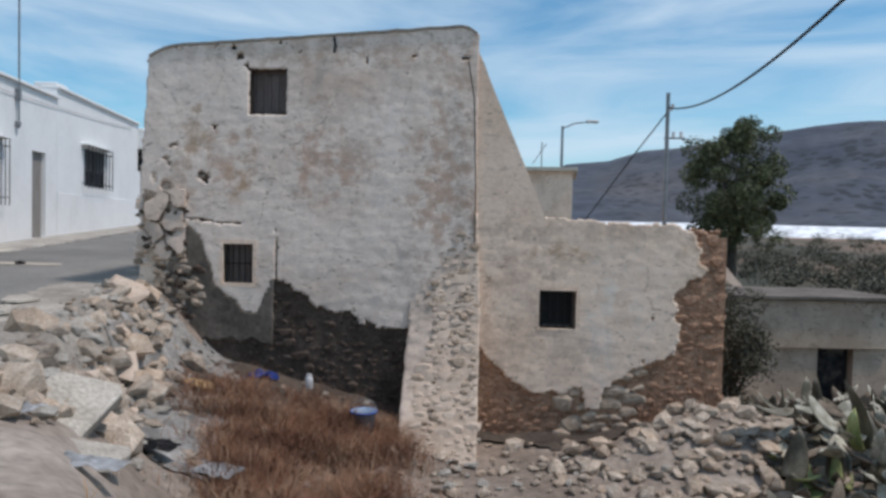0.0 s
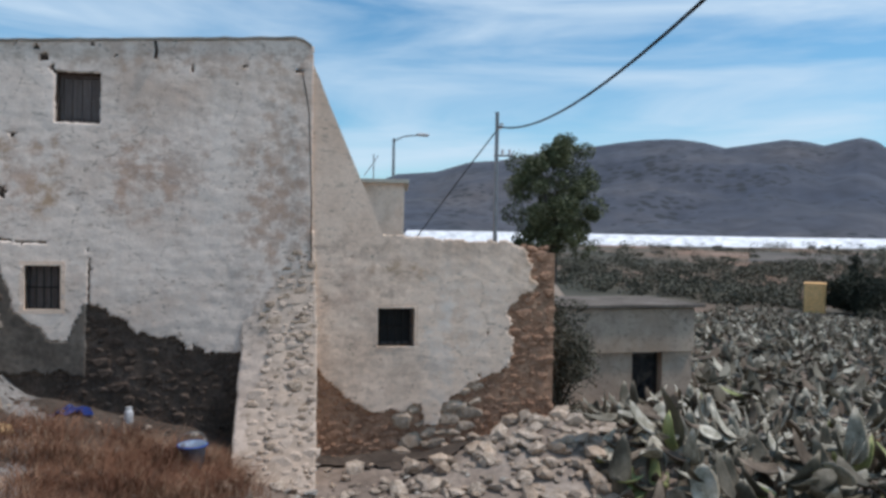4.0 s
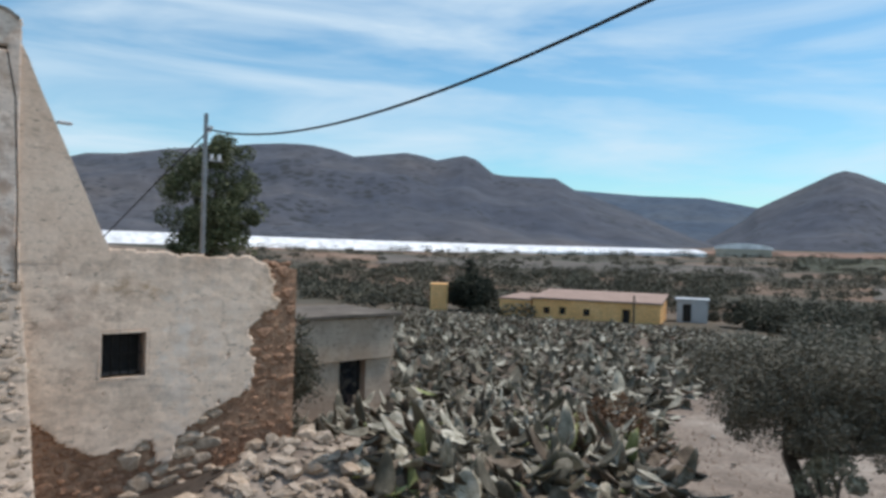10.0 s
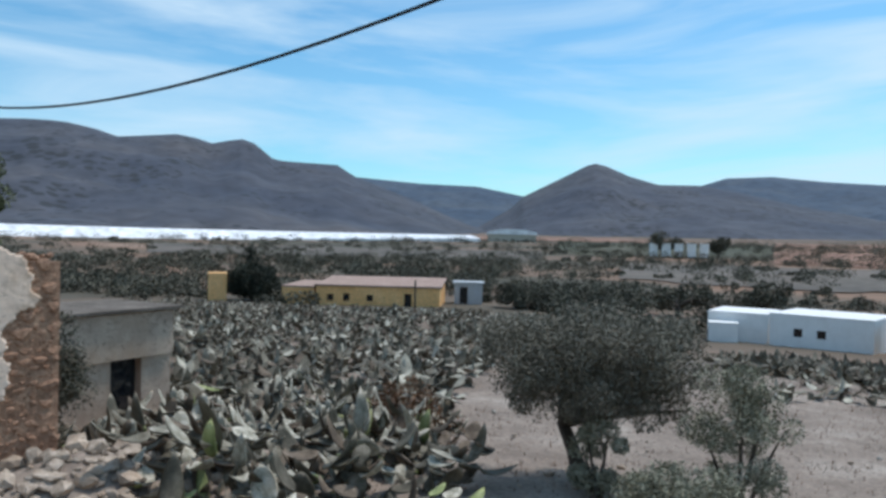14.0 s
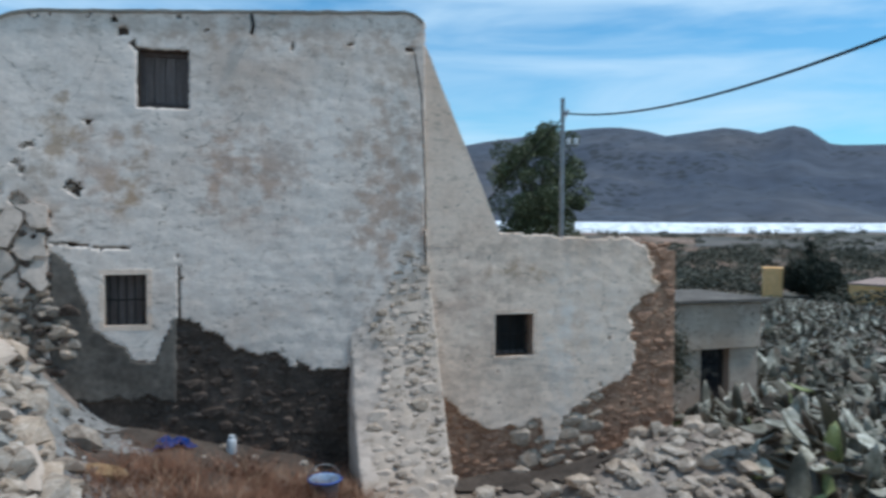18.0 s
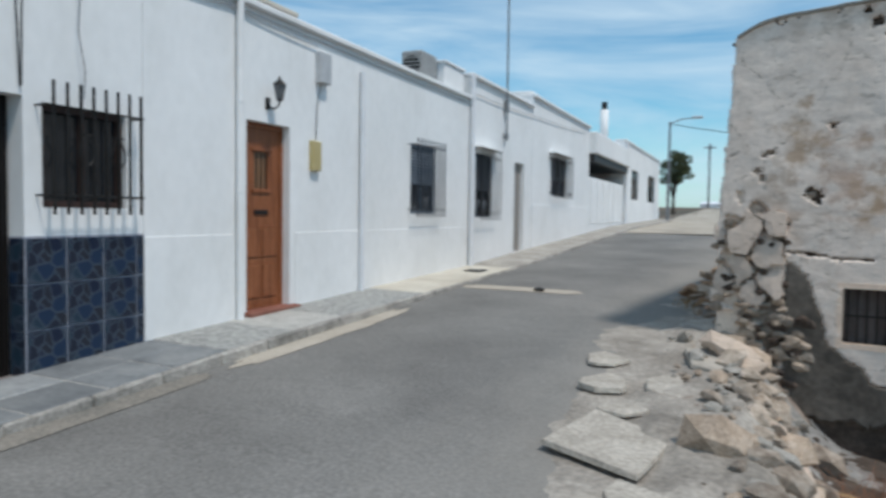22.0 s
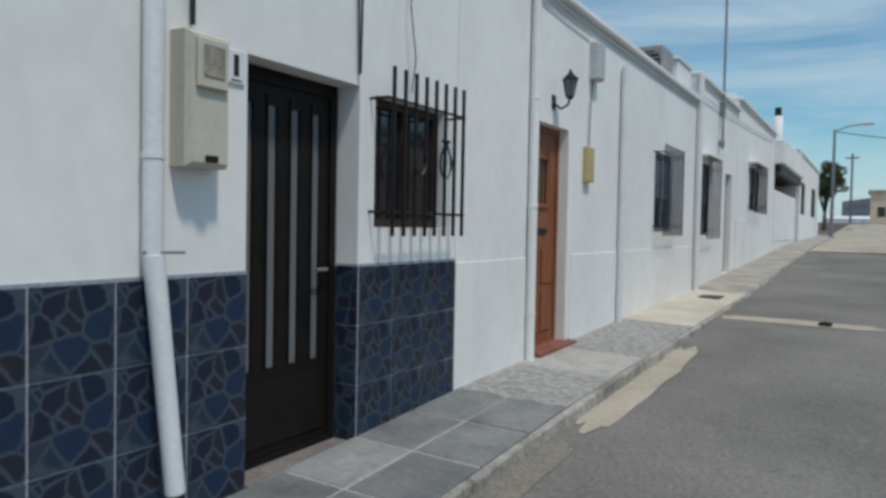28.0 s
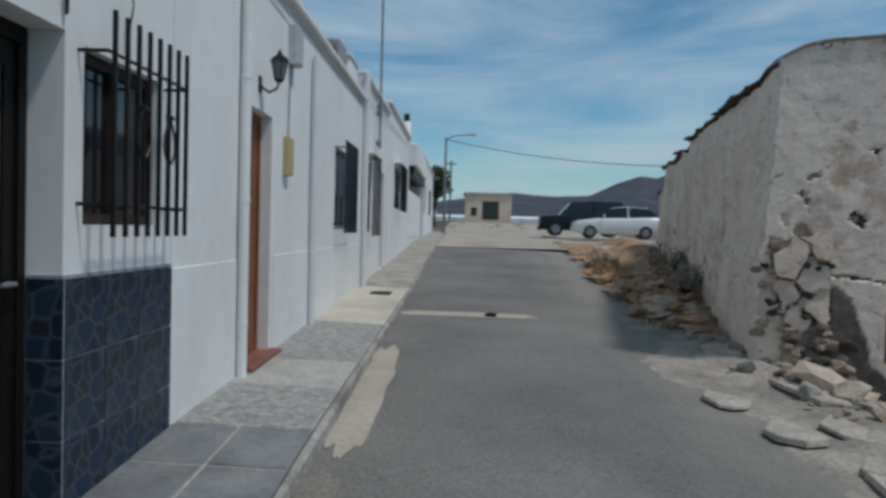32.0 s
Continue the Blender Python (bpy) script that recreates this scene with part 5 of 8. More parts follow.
def layer(name, want, mat, thick, label, uu, zz, step=0.023):
    """A skin of plaster over the wall, with real thickness at its broken edges."""
    nu, nz = int((uu[1] - uu[0]) / step), int((zz[1] - zz[0]) / step)
    cells = set()
    for i in range(nu):
        for j in range(nz):
            u, z = uu[0] + (i + 0.5) * step, zz[0] + (j + 0.5) * step
            if (in_gable(u, z) or in_shoulder(u, z)) and not in_hole(u, z, 0.012) and want(u, z):
                cells.add((i, j))
    verts, faces, ids = [], [], {}

    def vid(i, j, d):
        if (i, j, d) not in ids:
            u, z = uu[0] + i * step, zz[0] + j * step
            t = thick + 0.008 * wob(u, z, 1.2, 3.0) + 0.0035 * wob(u, z * 1.8, 5, 6.0)
            ju, jz = 0.016 * noise.noise(Vector((u * 27, z * 27, 1))), 0.016 * noise.noise(Vector((u * 27, z * 27, 7)))
            ids[i, j, d] = len(verts)
            verts.append(ruin(u + ju, -(t if d else 0.0) + (0.05 if u > 4.17 else 0.0), z + jz))
        return ids[i, j, d]
    for i, j in cells:
        faces.append((vid(i, j, 1), vid(i + 1, j, 1), vid(i + 1, j + 1, 1), vid(i, j + 1, 1)))
        for di, dj, p, q in ((-1, 0, (i, j), (i, j + 1)), (1, 0, (i + 1, j + 1), (i + 1, j)), (0, -1, (i + 1, j), (i, j)), (0, 1, (i, j + 1), (i + 1, j + 1))):
            if (i + di, j + dj) not in cells:
                faces.append((vid(*p, 1), vid(*q, 1), vid(*q, 0), vid(*p, 0)))
    me = bpy.data.meshes.new(name)
    me.from_pydata([tuple(v) for v in verts], [], faces)
    me.materials.append(mat)
    me.polygons.foreach_set("use_smooth", [True] * len(me.polygons))
    o = new(name, me)
    o.parent = rh
    o["label"] = label
    return o


layer("plaster", lambda u, z: u <= 4.15 and bare(u, z) == 0, plaster_old, 0.034, "flaking off-white lime plaster with ochre stains", (-0.5, 4.2), (-1.5, 3.5))
layer("plaster", lambda u, z: u > 4.15 and bare(u, z) == 0, plaster_warm, 0.045, "warm off-white plaster broken away at the foot", (4.14, 7.38), (-1.6, 3.25))
layer("render_patch", lambda u, z: u <= 4.15 and bare(u, z) == 2, plaster_grey, 0.04, "dark grey damp cement render", (0.4, 2.0), (-0.8, 1.05))


def core(u0, u1, z0, tops, v0, v1, holes, name="wall", mat=rubble_core, label=""):
    bm = bmesh.new()
    wall_mesh(bm, u0, u1, z0, tops, v0, v1, holes, lambda a, d, b: ruin(a, d, b))
    return part(name, bm, mat, rh, label)


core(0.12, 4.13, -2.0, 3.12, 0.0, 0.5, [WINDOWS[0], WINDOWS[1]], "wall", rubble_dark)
core(4.132, 7.26, -2.0, 0.95, 0.05, 0.5, [WINDOWS[2]])
bm = bmesh.new()
tri = [(4.135, 1.0), (5.06, 1.0), (5.0, 1.2)] + [(5.0 - 0.86 * t + 0.012 * wob(t * 5, 1, 3, 2), 1.2 + 2.0 * t) for t in [i / 12 for i in range(1, 13)]] + [(4.135, 3.2)]
f, k = [bm.verts.new(ruin(u, 0.0, z)) for u, z in tri], [bm.verts.new(ruin(u, 0.5, z)) for u, z in tri]
bm.faces.new(f[::-1]), bm.faces.new(k)
for i in range(len(tri)):
    bm.faces.new((f[i], f[(i + 1) % len(tri)], k[(i + 1) % len(tri)], k[i]))
bmesh.ops.recalc_face_normals(bm, faces=bm.faces[:])
part("shoulder_wall", bm, plaster_warm, rh, "sloping shoulder of the gable wall")
# the body behind the gable
core(3.7, 4.13, -2, 2.9, 0.5, 6.5, [], "side_wall", plaster_warm)
core(6.86, 7.26, -2, 0.95, 0.5, 3.6, [], "side_wall", stone_red)
core(4.14, 7.26, -2, 0.95, 3.6, 4.0, [], "back_wall", plaster_warm)
core(0.55, 3.69, 2.85, 2.98, 0.5, 6.5, [], "roof", concrete_grey, "flat earthen roof")
core(4.14, 6.85, 0.78, 0.90, 0.5, 3.59, [], "roof", concrete_grey, "flat earthen roof")
core(0.55, 3.69, -0.6, -0.5, 0.5, 6.5, [], "floor", soil)
core(4.14, 6.85, -1.8, -1.7, 0.5, 3.59, [], "floor", soil)
core(0.55, 4.13, -2, 2.9, 6.5, 6.9, [], "back_wall", plaster_warm)
# coping along the gable
bm, rows = bmesh.new(), []
for i in range(42):
    u = 0.0 + 4.12 * i / 41
    z = gable_top(u) + 0.012 * wob(u, 2, 5, 2)
    rows.append([bm.verts.new(ruin(u, v, z + dz)) for v, dz in ((-0.06, -0.012), (-0.066, 0.008), (-0.03, 0.02), (0.3, 0.04), (0.6, 0.02), (0.6, -0.2), (0.02, -0.04))])
for p, q in zip(rows, rows[1:]):
    for j in range(7):
        bm.faces.new((p[j], p[(j + 1) % 7], q[(j + 1) % 7], q[j]))
bm.faces.new(rows[0]), bm.faces.new(rows[-1][::-1])
bmesh.ops.recalc_face_normals(bm, faces=bm.faces[:])
part("coping", bm, concrete_grey, rh, "thin worn concrete coping")
part("bracket", tube(bmesh.new(), [ruin(2.35, -0.06, 3.14), ruin(2.37, -0.10, 3.22), ruin(2.35, -0.08, 3.33)], 0.018, 6), dark_metal, rh, "rusty iron hook below the coping")
cable([ruin(4.02, -0.085, 3.05), ruin(4.10, -0.085, 2.6), ruin(4.14, -0.085, 1.6), ruin(4.15, -0.09, 0.8)], 0.008, "dark cable hanging down the cracked wall corner")

# windows of the ruin
for n, (a, b, c, d) in enumerate(WINDOWS):
    back = (0.10, 0.07, 0.2)[n]
    w = part("window", wall_mesh(bmesh.new(), a, b, c, d, back, back + 0.05, [(a + 0.03, b - 0.03, c + 0.03, d - 0.03)], lambda p, q, r: ruin(p, q, r)), old_wood, rh, "small weathered window opening")
    part("shutter", wall_mesh(bmesh.new(), a + 0.03, b - 0.03, c + 0.03, d - 0.03, back + 0.03, back + 0.05, [], lambda p, q, r: ruin(p, q, r)), old_wood if n < 2 else rubber, w, "closed dark plank shutter")
    if n:
        for k in range(5):
            u = a + (b - a) * (k + 0.5) / 5
            part("bar", tube(bmesh.new(), [ruin(u, back - 0.05, c), ruin(u, back - 0.05, d)], 0.008, 6), dark_metal, w)
        part("bar", tube(bmesh.new(), [ruin(a, back - 0.05, (c + d) / 2), ruin(b, back - 0.05, (c + d) / 2)], 0.008, 6), dark_metal, w)
    else:
        for k in range(4):
            u = a + 0.03 + (b - a - 0.06) * k / 4
            part("plank", wall_mesh(bmesh.new(), u + 0.004, u + (b - a - 0.06) / 4 - 0.004, c + 0.04, d - 0.04, back + 0.012, back + 0.028, [], lambda p, q, r: ruin(p, q, r)), old_wood, w)
    m = 0.05 if n == 1 else 0.025
    if n != 0:
        bm = bmesh.new()
        wall_mesh(bm, a - m, b + m, c - m, d + m, -0.038 if n == 1 else 0.0, 0.16, [(a, b, c, d)], lambda p, q, r: ruin(p, q, r))
        part("surround", bm, plaster_warm, w, "smooth plaster window surround")

# buttress at the corner: it grows out of the wall, sooner at its outer edge, plastered on one side and bare on the other
def butt_v(u, z):
    top = np.interp(u, [3.34, 3.7, 4.23], [0.12, 0.6, 1.0])
    return -0.95 * max(0.0, (top - z) / (top + 1.3)) ** 1.5


def butt_bare(u, z):
    return u > np.interp(z, [-1.9, -1.25, -0.9, 0.3, 0.8], [3.3, 3.38, 3.55, 3.68, 3.85]) + 0.16 * wob(u, z, 3.0, 4) and z < 0.82 + 0.25 * wob(u, z, 2.6, 14)


NZ, cols, rims = 150, {}, (bmesh.new(), bmesh.new())
for j in range(NZ + 1):
    z = -1.95 + 3.0 * j / NZ
    uL, uR = 3.34 + 0.025 * wob(0, z, 2, 3), 4.23 - 0.05 * max(0, z)
    for i in range(29):
        u = uL + (uR - uL) * i / 28
        rough = 0.014 * wob(u, z, 3.4, 30) + 0.022 * wob(u, z * 1.3, 8, 31)
        cols[i, j] = ruin(u + 0.012 * wob(u, z, 3, 9), butt_v(u, z) - 0.026 + rough * (1.0 if butt_bare(u, z) else 0.7) * max(0.0, min(1.0, 0.8 - z)), z)
    cols[-1, j], cols[29, j] = ruin(uL, 0.05, z), ruin(uR, 0.05, z)
for j in range(NZ):
    for i in range(-1, 29):
        u, z = 3.34 + 0.89 * (i + 0.5) / 28, -1.95 + 3.0 * (j + 0.5) / NZ
        bm = rims[1 if i == 28 or butt_bare(u, z) else 0]
        bm.faces.new([bm.verts.new(cols[p]) for p in ((i, j), (i + 1, j), (i + 1, j + 1), (i, j + 1))])
for bm, mat, text in zip(rims, (butt_lime, butt_stone), ("smooth plastered side of the buttress", "battered masonry buttress with bare stones")):
    bmesh.ops.remove_doubles(bm, verts=bm.verts[:], dist=0.0005)
    part("buttress", bm, mat, rh, text, True)

random.seed(11)
wall_stones = []


def face_stones(n, region, depth, mat, lo, hi, v_of=lambda u, z: 0.0):
    tries = 0
    made = 0
    while made < n and tries < n * 30:
        tries += 1
        u, z = random.uniform(region[0], region[1]), random.uniform(region[2], region[3])
        if not (in_gable(u, z) or in_shoulder(u, z)) or in_hole(u, z, 0.08) or bare(u, z) != 1:
            continue
        w = lo + (hi - lo) * random.random() ** 1.4
        if any((u - a) ** 2 + ((z - b) * 1.25) ** 2 < (0.37 * (w + c)) ** 2 for a, b, c in wall_stones):
            continue
        wall_stones.append((u, z, w))
        put_stone(rh, mat, ruin(u, v_of(u, z) + depth + (0.05 if u > 4.17 else 0), z), (w * random.uniform(1.1, 1.8), 0.13, w * random.uniform(0.65, 1.1)), Euler((random.uniform(-0.15, 0.15), random.uniform(-0.25, 0.25), -LEAN + random.uniform(-0.12, 0.12))))
        made += 1


# dark stones below the gable, with the shade there painted into their colour
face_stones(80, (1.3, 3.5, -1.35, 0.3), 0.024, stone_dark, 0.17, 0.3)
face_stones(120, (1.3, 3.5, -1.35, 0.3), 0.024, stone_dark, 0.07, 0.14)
face_stones(40, (-0.45, 0.6, -0.6, 1.4), 0.0, stone, 0.10, 0.24)
face_stones(26, (-0.3, 4.1, 1.0, 3.4), 0.035, stone, 0.06, 0.13)
face_stones(70, (6.35, 7.20, -1.6, 1.1), 0.024, stone_red, 0.16, 0.28)
face_stones(200, (6.35, 7.20, -1.6, 1.1), 0.024, stone_red, 0.06, 0.13)
face_stones(46, (5.3, 6.9, -1.75, -0.4), 0.0, stone_tan, 0.16, 0.34)
face_stones(60, (4.2, 6.6, -1.75, -0.4), 0.02, stone_red, 0.13, 0.26)
face_stones(80, (4.2, 6.6, -1.75, -0.4), 0.02, stone_red, 0.07, 0.15)
butt_stones = []
for _ in range(4000):
    z = random.uniform(-1.75, 1.05)
    u = random.uniform(3.5, 4.2)
    w = 0.07 + 0.19 * random.random() ** 1.4
    if not butt_bare(u - 0.03, z):
        continue
    if any((u - p) ** 2 + ((z - q) * 1.3) ** 2 < (0.38 * (w + r)) ** 2 for p, q, r in butt_stones):
        continue
    butt_stones.append((u, z, w))
    put_stone(rh, random.choice((stone_tan, stone_tan, butt_stone, butt_stone, butt_stone)), ruin(u, butt_v(u, z) - 0.012, z), (w * 1.5, 0.09, w * 0.95), Euler((-0.32, random.uniform(-0.2, 0.2), -LEAN)))

# plates of plaster cracked apart and slipping off the broken corner
rnd = random.Random(203)
for quad in shards(rnd, 15, -0.2, 0.50, 0.04, 1.42, 0.8):
    cu, cz = sum(p[0] for p in quad) / len(quad), sum(p[1] for p in quad) / len(quad)
    if cu > 0.2 and (cz < 0.38 or 0.5 < cz < 0.66) or rnd.random() < 0.42:
        continue
    lift, tip, shrink = rnd.uniform(0.0, 0.06), rnd.uniform(-0.16, 0.2), rnd.uniform(0.74, 0.96)
    ring = []
    for p, q in zip(quad, quad[1:] + quad[:1]):
        for f in (0.06, 0.36, 0.68):
            u, z = p[0] + (q[0] - p[0]) * f, p[1] + (q[1] - p[1]) * f
            ring.append((cu + (u - cu) * shrink + 0.06 * noise.noise(Vector((u * 8, z * 8, 3))), cz + (z - cz) * shrink + 0.06 * noise.noise(Vector((u * 8, z * 8, 8)))))
    bm = bmesh.new()
    a = [bm.verts.new(ruin(max(u, gable_left(z) - 0.03), 0.05, z)) for u, z in ring]
    b = [bm.verts.new(ruin(max(u, gable_left(z) - 0.03), -0.04 - lift + tip * (z - cz) + 0.008 * wob(u, z, 6, 4), z)) for u, z in ring]
    c = bm.verts.new(ruin(max(cu, gable_left(cz)), -0.048 - lift, cz))
    for m in range(len(ring)):
        k = (m + 1) % len(ring)
        bm.faces.new((a[m], a[k], b[k], b[m])), bm.faces.new((b[m], b[k], c))
    bmesh.ops.recalc_face_normals(bm, faces=bm.faces[:])
    part("plaster_plate", bm, butt_lime, rh, "cracked plate of plaster coming off the corner")
random.seed(64)
for k in range(110):
    u, z, w = random.uniform(-0.1, 0.48), random.uniform(0.42, 1.3), random.uniform(0.06, 0.15)
    if k > 47:
        u, z, w = random.uniform(0.12, 0.68), random.uniform(-0.3, 0.42), random.uniform(0.07, 0.2)
    put_stone(rh, random.choice((stone_dark, stone, stone_tan)), ruin(u, -0.03, z), (w * 1.4, 0.14, w), Euler((random.uniform(-0.2, 0.2), random.uniform(-0.3, 0.3), -LEAN)))

# the ruin's long wall along the street and the lower ruins beyond it
STREAK, BEIGE = (0.25, 0.20, 0.155), (0.62, 0.48, 0.35)
STREET_SPOTS = [(tuple(ruin(u, v, z)), rx, rz, col, amount) for u, v, z, rx, rz, col, amount in ((-0.15, 2.6, 1.5, 0.28, 1.2, STREAK, 0.8), (-0.2, 3.4, 0.9, 0.5, 0.8, STREAK, 0.75), (-0.1, 4.9, 1.9, 0.2, 1.2, STREAK, 0.7), (-0.1, 6.2, 1.3, 0.3, 1.3, STREAK, 0.75), (0.0, 8.2, 1.0, 0.4, 0.9, STREAK, 0.7), (0.1, 10.0, 1.4, 0.4, 1.1, STREAK, 0.6), (-0.2, 1.4, 2.2, 0.6, 0.8, BEIGE, 0.7), (-0.1, 4.2, 2.4, 0.9, 0.6, BEIGE, 0.7), (0.0, 7.0, 2.2, 0.8, 0.9, BEIGE, 0.6), (-0.25, 1.0, 0.6, 0.5, 0.6, BEIGE, 0.7))]
plaster_street = plaster_surface("plaster_street", (0.78, 0.655, 0.54), (0.66, 0.535, 0.43), (0.56, 0.43, 0.325), (0.28, 0.225, 0.17), STREET_SPOTS)
def long_wall(v0, v1, z_top, u_off, label, seed):
    w = tagged(new("ruined_wall"), label, "ruin", "row of ruined walls")
    nv = int((v1 - v0) / 0.16)
    bm, grid = bmesh.new(), []
    for i in range(nv + 1):
        v = v0 + (v1 - v0) * i / nv
        top = z_top + 0.10 * wob(v, seed, 0.9, seed) + 0.04 * wob(v, seed, 4, seed)
        base = float(street(4.84 + v * 0.985)) - 0.5
        col = []
        for j in range(19):
            z = base + (top - base) * j / 18
            u = u_off + (gable_left(z) + 0.02) * max(0, 1 - v / 3) + 0.09 * wob(v * 0.5, z * 0.5, 2.0, seed) + 0.02 * wob(v, z, 6, seed)
            col.append(bm.verts.new(ruin(u, v, z)))
        col.append(bm.verts.new(ruin(u_off + 0.45, v, top)))
        col.append(bm.verts.new(ruin(u_off + 0.45, v, base)))
        grid.append(col)
    for p, q in zip(grid, grid[1:]):
        for j in range(len(p) - 1):
            bm.faces.new((p[j], q[j], q[j + 1], p[j + 1]))
    bm.faces.new(grid[0]), bm.faces.new(grid[-1][::-1])
    bmesh.ops.recalc_face_normals(bm, faces=bm.faces[:])
    part("wall", bm, plaster_street, w)
    bm, rows = bmesh.new(), []
    for i in range(nv // 2 + 1):
        v = v0 + (v1 - v0) * i / (nv // 2)
        top = z_top + 0.10 * wob(v, seed, 0.9, seed) + 0.02
        rows.append([bm.verts.new(ruin(u_off + a, v, top + b)) for a, b in ((-0.05, 0.0), (-0.06, 0.025), (0.5, 0.10), (0.5, 0.03))])
    for p, q in zip(rows, rows[1:]):
        for j in range(4):
            bm.faces.new((p[j], p[(j + 1) % 4], q[(j + 1) % 4], q[j]))
    bm.faces.new(rows[0]), bm.faces.new(rows[-1][::-1])
    bmesh.ops.recalc_face_normals(bm, faces=bm.faces[:])
    part("eaves", bm, rubble_dark, w, "crooked eaves of old roof tiles")
    part("body", wall_mesh(bmesh.new(), max(v0 + 0.05, 0.62), v1 - 0.05, -0.5, z_top - 0.15, 0, 1, [], lambda a, d, b: ruin(u_off + 0.455 + d * 3.2, a, b)), plaster_warm, w)
    random.seed(int(seed))
    for v in np.arange(v0 + 1.0, v1, 1.15):
        tw = random.uniform(0.2, 0.42)
        put_stone(w, stone_dark, ruin(u_off - 0.02, v + random.uniform(-0.3, 0.3), z_top + 0.10 * wob(v, seed, 0.9, seed) + 0.03), (0.3, tw, random.uniform(0.05, 0.14)), Euler((random.uniform(-0.15, 0.15), 0, -LEAN)))
    for _ in range(4):
        v, z = random.uniform(v0 + 0.05, min(v1, v0 + 6)), random.uniform(0.3, 1.9)
        sz = random.uniform(0.1, 0.26)
        put_stone(w, random.choice((stone, stone_tan)), ruin(u_off + 0.03 + (gable_left(z) + 0.02) * max(0, 1 - v / 3), v, z), (0.12, sz * 1.3, sz), Euler((0, 0, -LEAN)))
    return w


long_wall(0.0, 6.0, 3.02, 0.0, "leaning plastered side wall of the ruin along the street", 21.0)
long_wall(6.02, 11.4, 3.0, 0.12, "bulging weathered wall of a ruined house", 22.0)
long_wall(11.42, 16.4, 2.66, 0.50, "lower pale ruined wall with crooked eaves", 23.0)

# ---- rubble ----
def scatter(name, label, n, mats, place, lo, hi, flat=0.7):
    e = tagged(new(name), label, "rubble")
    for _ in range(n):
        x, y = place()
        w = lo + (hi - lo) * random.random() ** 2.2
        put_stone(e, random.choice(mats), Vector((x, y, float(land(x, y)) + w * 0.16)), (w * random.uniform(0.9, 1.4), w, w * flat * random.uniform(0.7, 1.2)), Euler((random.uniform(-0.4, 0.4), random.uniform(-0.4, 0.4), random.uniform(0, 6.3))))
    return e


random.seed(31)


def pile_place():
    p = ruin(random.gauss(6.9, 0.95), random.gauss(-0.95, 0.55) if random.random() < 0.75 else random.uniform(-2.6, -0.3), 0)
    return (p.x, p.y) if (p - R0).dot(EV) < -0.12 or (p - R0).dot(EU) > 7.3 else (p.x - EV.x * 0.9, p.y - EV.y * 0.9)


scatter("rubble_pile", "heap of pale broken building stones below the annexe", 300, (stone_pale, stone_tan, stone_pale, stone), pile_place, 0.09, 0.38)
scatter("roadside_rubble", "tumbled stones and mortar lumps on the broken bank", 470, (stone_pale, stone, stone_tan, concrete_grey), lambda: (lambda y: (float(np.interp(y, [-1.4, 0.5, 2, 3.6, 4.6], [4.9, 5.1, 4.95, 4.72, 4.6])) + random.gauss(0.12, 0.24), y))(random.uniform(-1.4, 4.6)), 0.04, 0.30, 0.6)
scatter("bank_blocks", "large broken stones stacked along the crumbling bank", 120, (stone_pale, stone_pale, stone_tan, stone, butt_stone), lambda: (lambda y: (float(np.interp(y, [-1.4, 0.5, 2, 3.6, 4.6], [4.85, 5.05, 4.95, 4.75, 4.6])) + random.gauss(0.2, 0.13), y))(random.uniform(-1.2, 4.3)), 0.18, 0.52, 0.7)
scatter("foot_gravel", "pale lime rubble before the buttress and the annexe", 330, (stone_pale, stone_tan, stone_pale, concrete_grey), lambda: tuple(ruin(random.uniform(3.3, 6.6), random.uniform(-3.6, -1.0), 0).xy), 0.03, 0.2)
scatter("pit_stones", "stones strewn over the bottom of the hollow", 240, (stone, stone_dark, stone_tan, concrete_grey), lambda: tuple(ruin(random.uniform(0.3, 7.5), random.uniform(-3.8, -0.2), 0).xy), 0.04, 0.2)
scatter("bank_stones", "loose stones along the dusty verge", 150, (stone_pale, stone_tan, stone_red, stone), lambda: (lambda y: (float(road_edge(y)) + abs(random.gauss(0.35, 0.35)), y))(random.uniform(5.2, 18)), 0.05, 0.26)


def broken_slab(cx, cy, rx, ry, thick, rot, tilt, mat, label, seed, lift=0.0):
    random.seed(seed)
    bm = bmesh.new()
    n = 7
    thick *= 0.6
    a = [bm.verts.new((rx * math.cos(t) * random.uniform(0.7, 1.3), ry * math.sin(t) * random.uniform(0.7, 1.3), 0)) for t in [2 * math.pi * (i + random.uniform(-0.42, 0.42)) / n for i in range(n)]]
    b = [bm.verts.new((v.co.x * 0.97, v.co.y * 0.97, thick + random.uniform(-0.008, 0.008))) for v in a]
    bm.faces.new(a[::-1]), bm.faces.new(b)
    for i in range(n):
        bm.faces.new((a[i], a[(i + 1) % n], b[(i + 1) % n], b[i]))
    bmesh.ops.bevel(bm, geom=[e for e in bm.edges if all(v in b for v in e.verts)], offset=0.006, segments=1, affect="EDGES")
    o = tagged(obj("broken_slab", bm, mat), label, "slab", "broken slabs by the road")
    o.matrix_basis = pose(cx, cy, float(land(cx, cy)) + lift, tilt[0], tilt[1], rot)
    return o


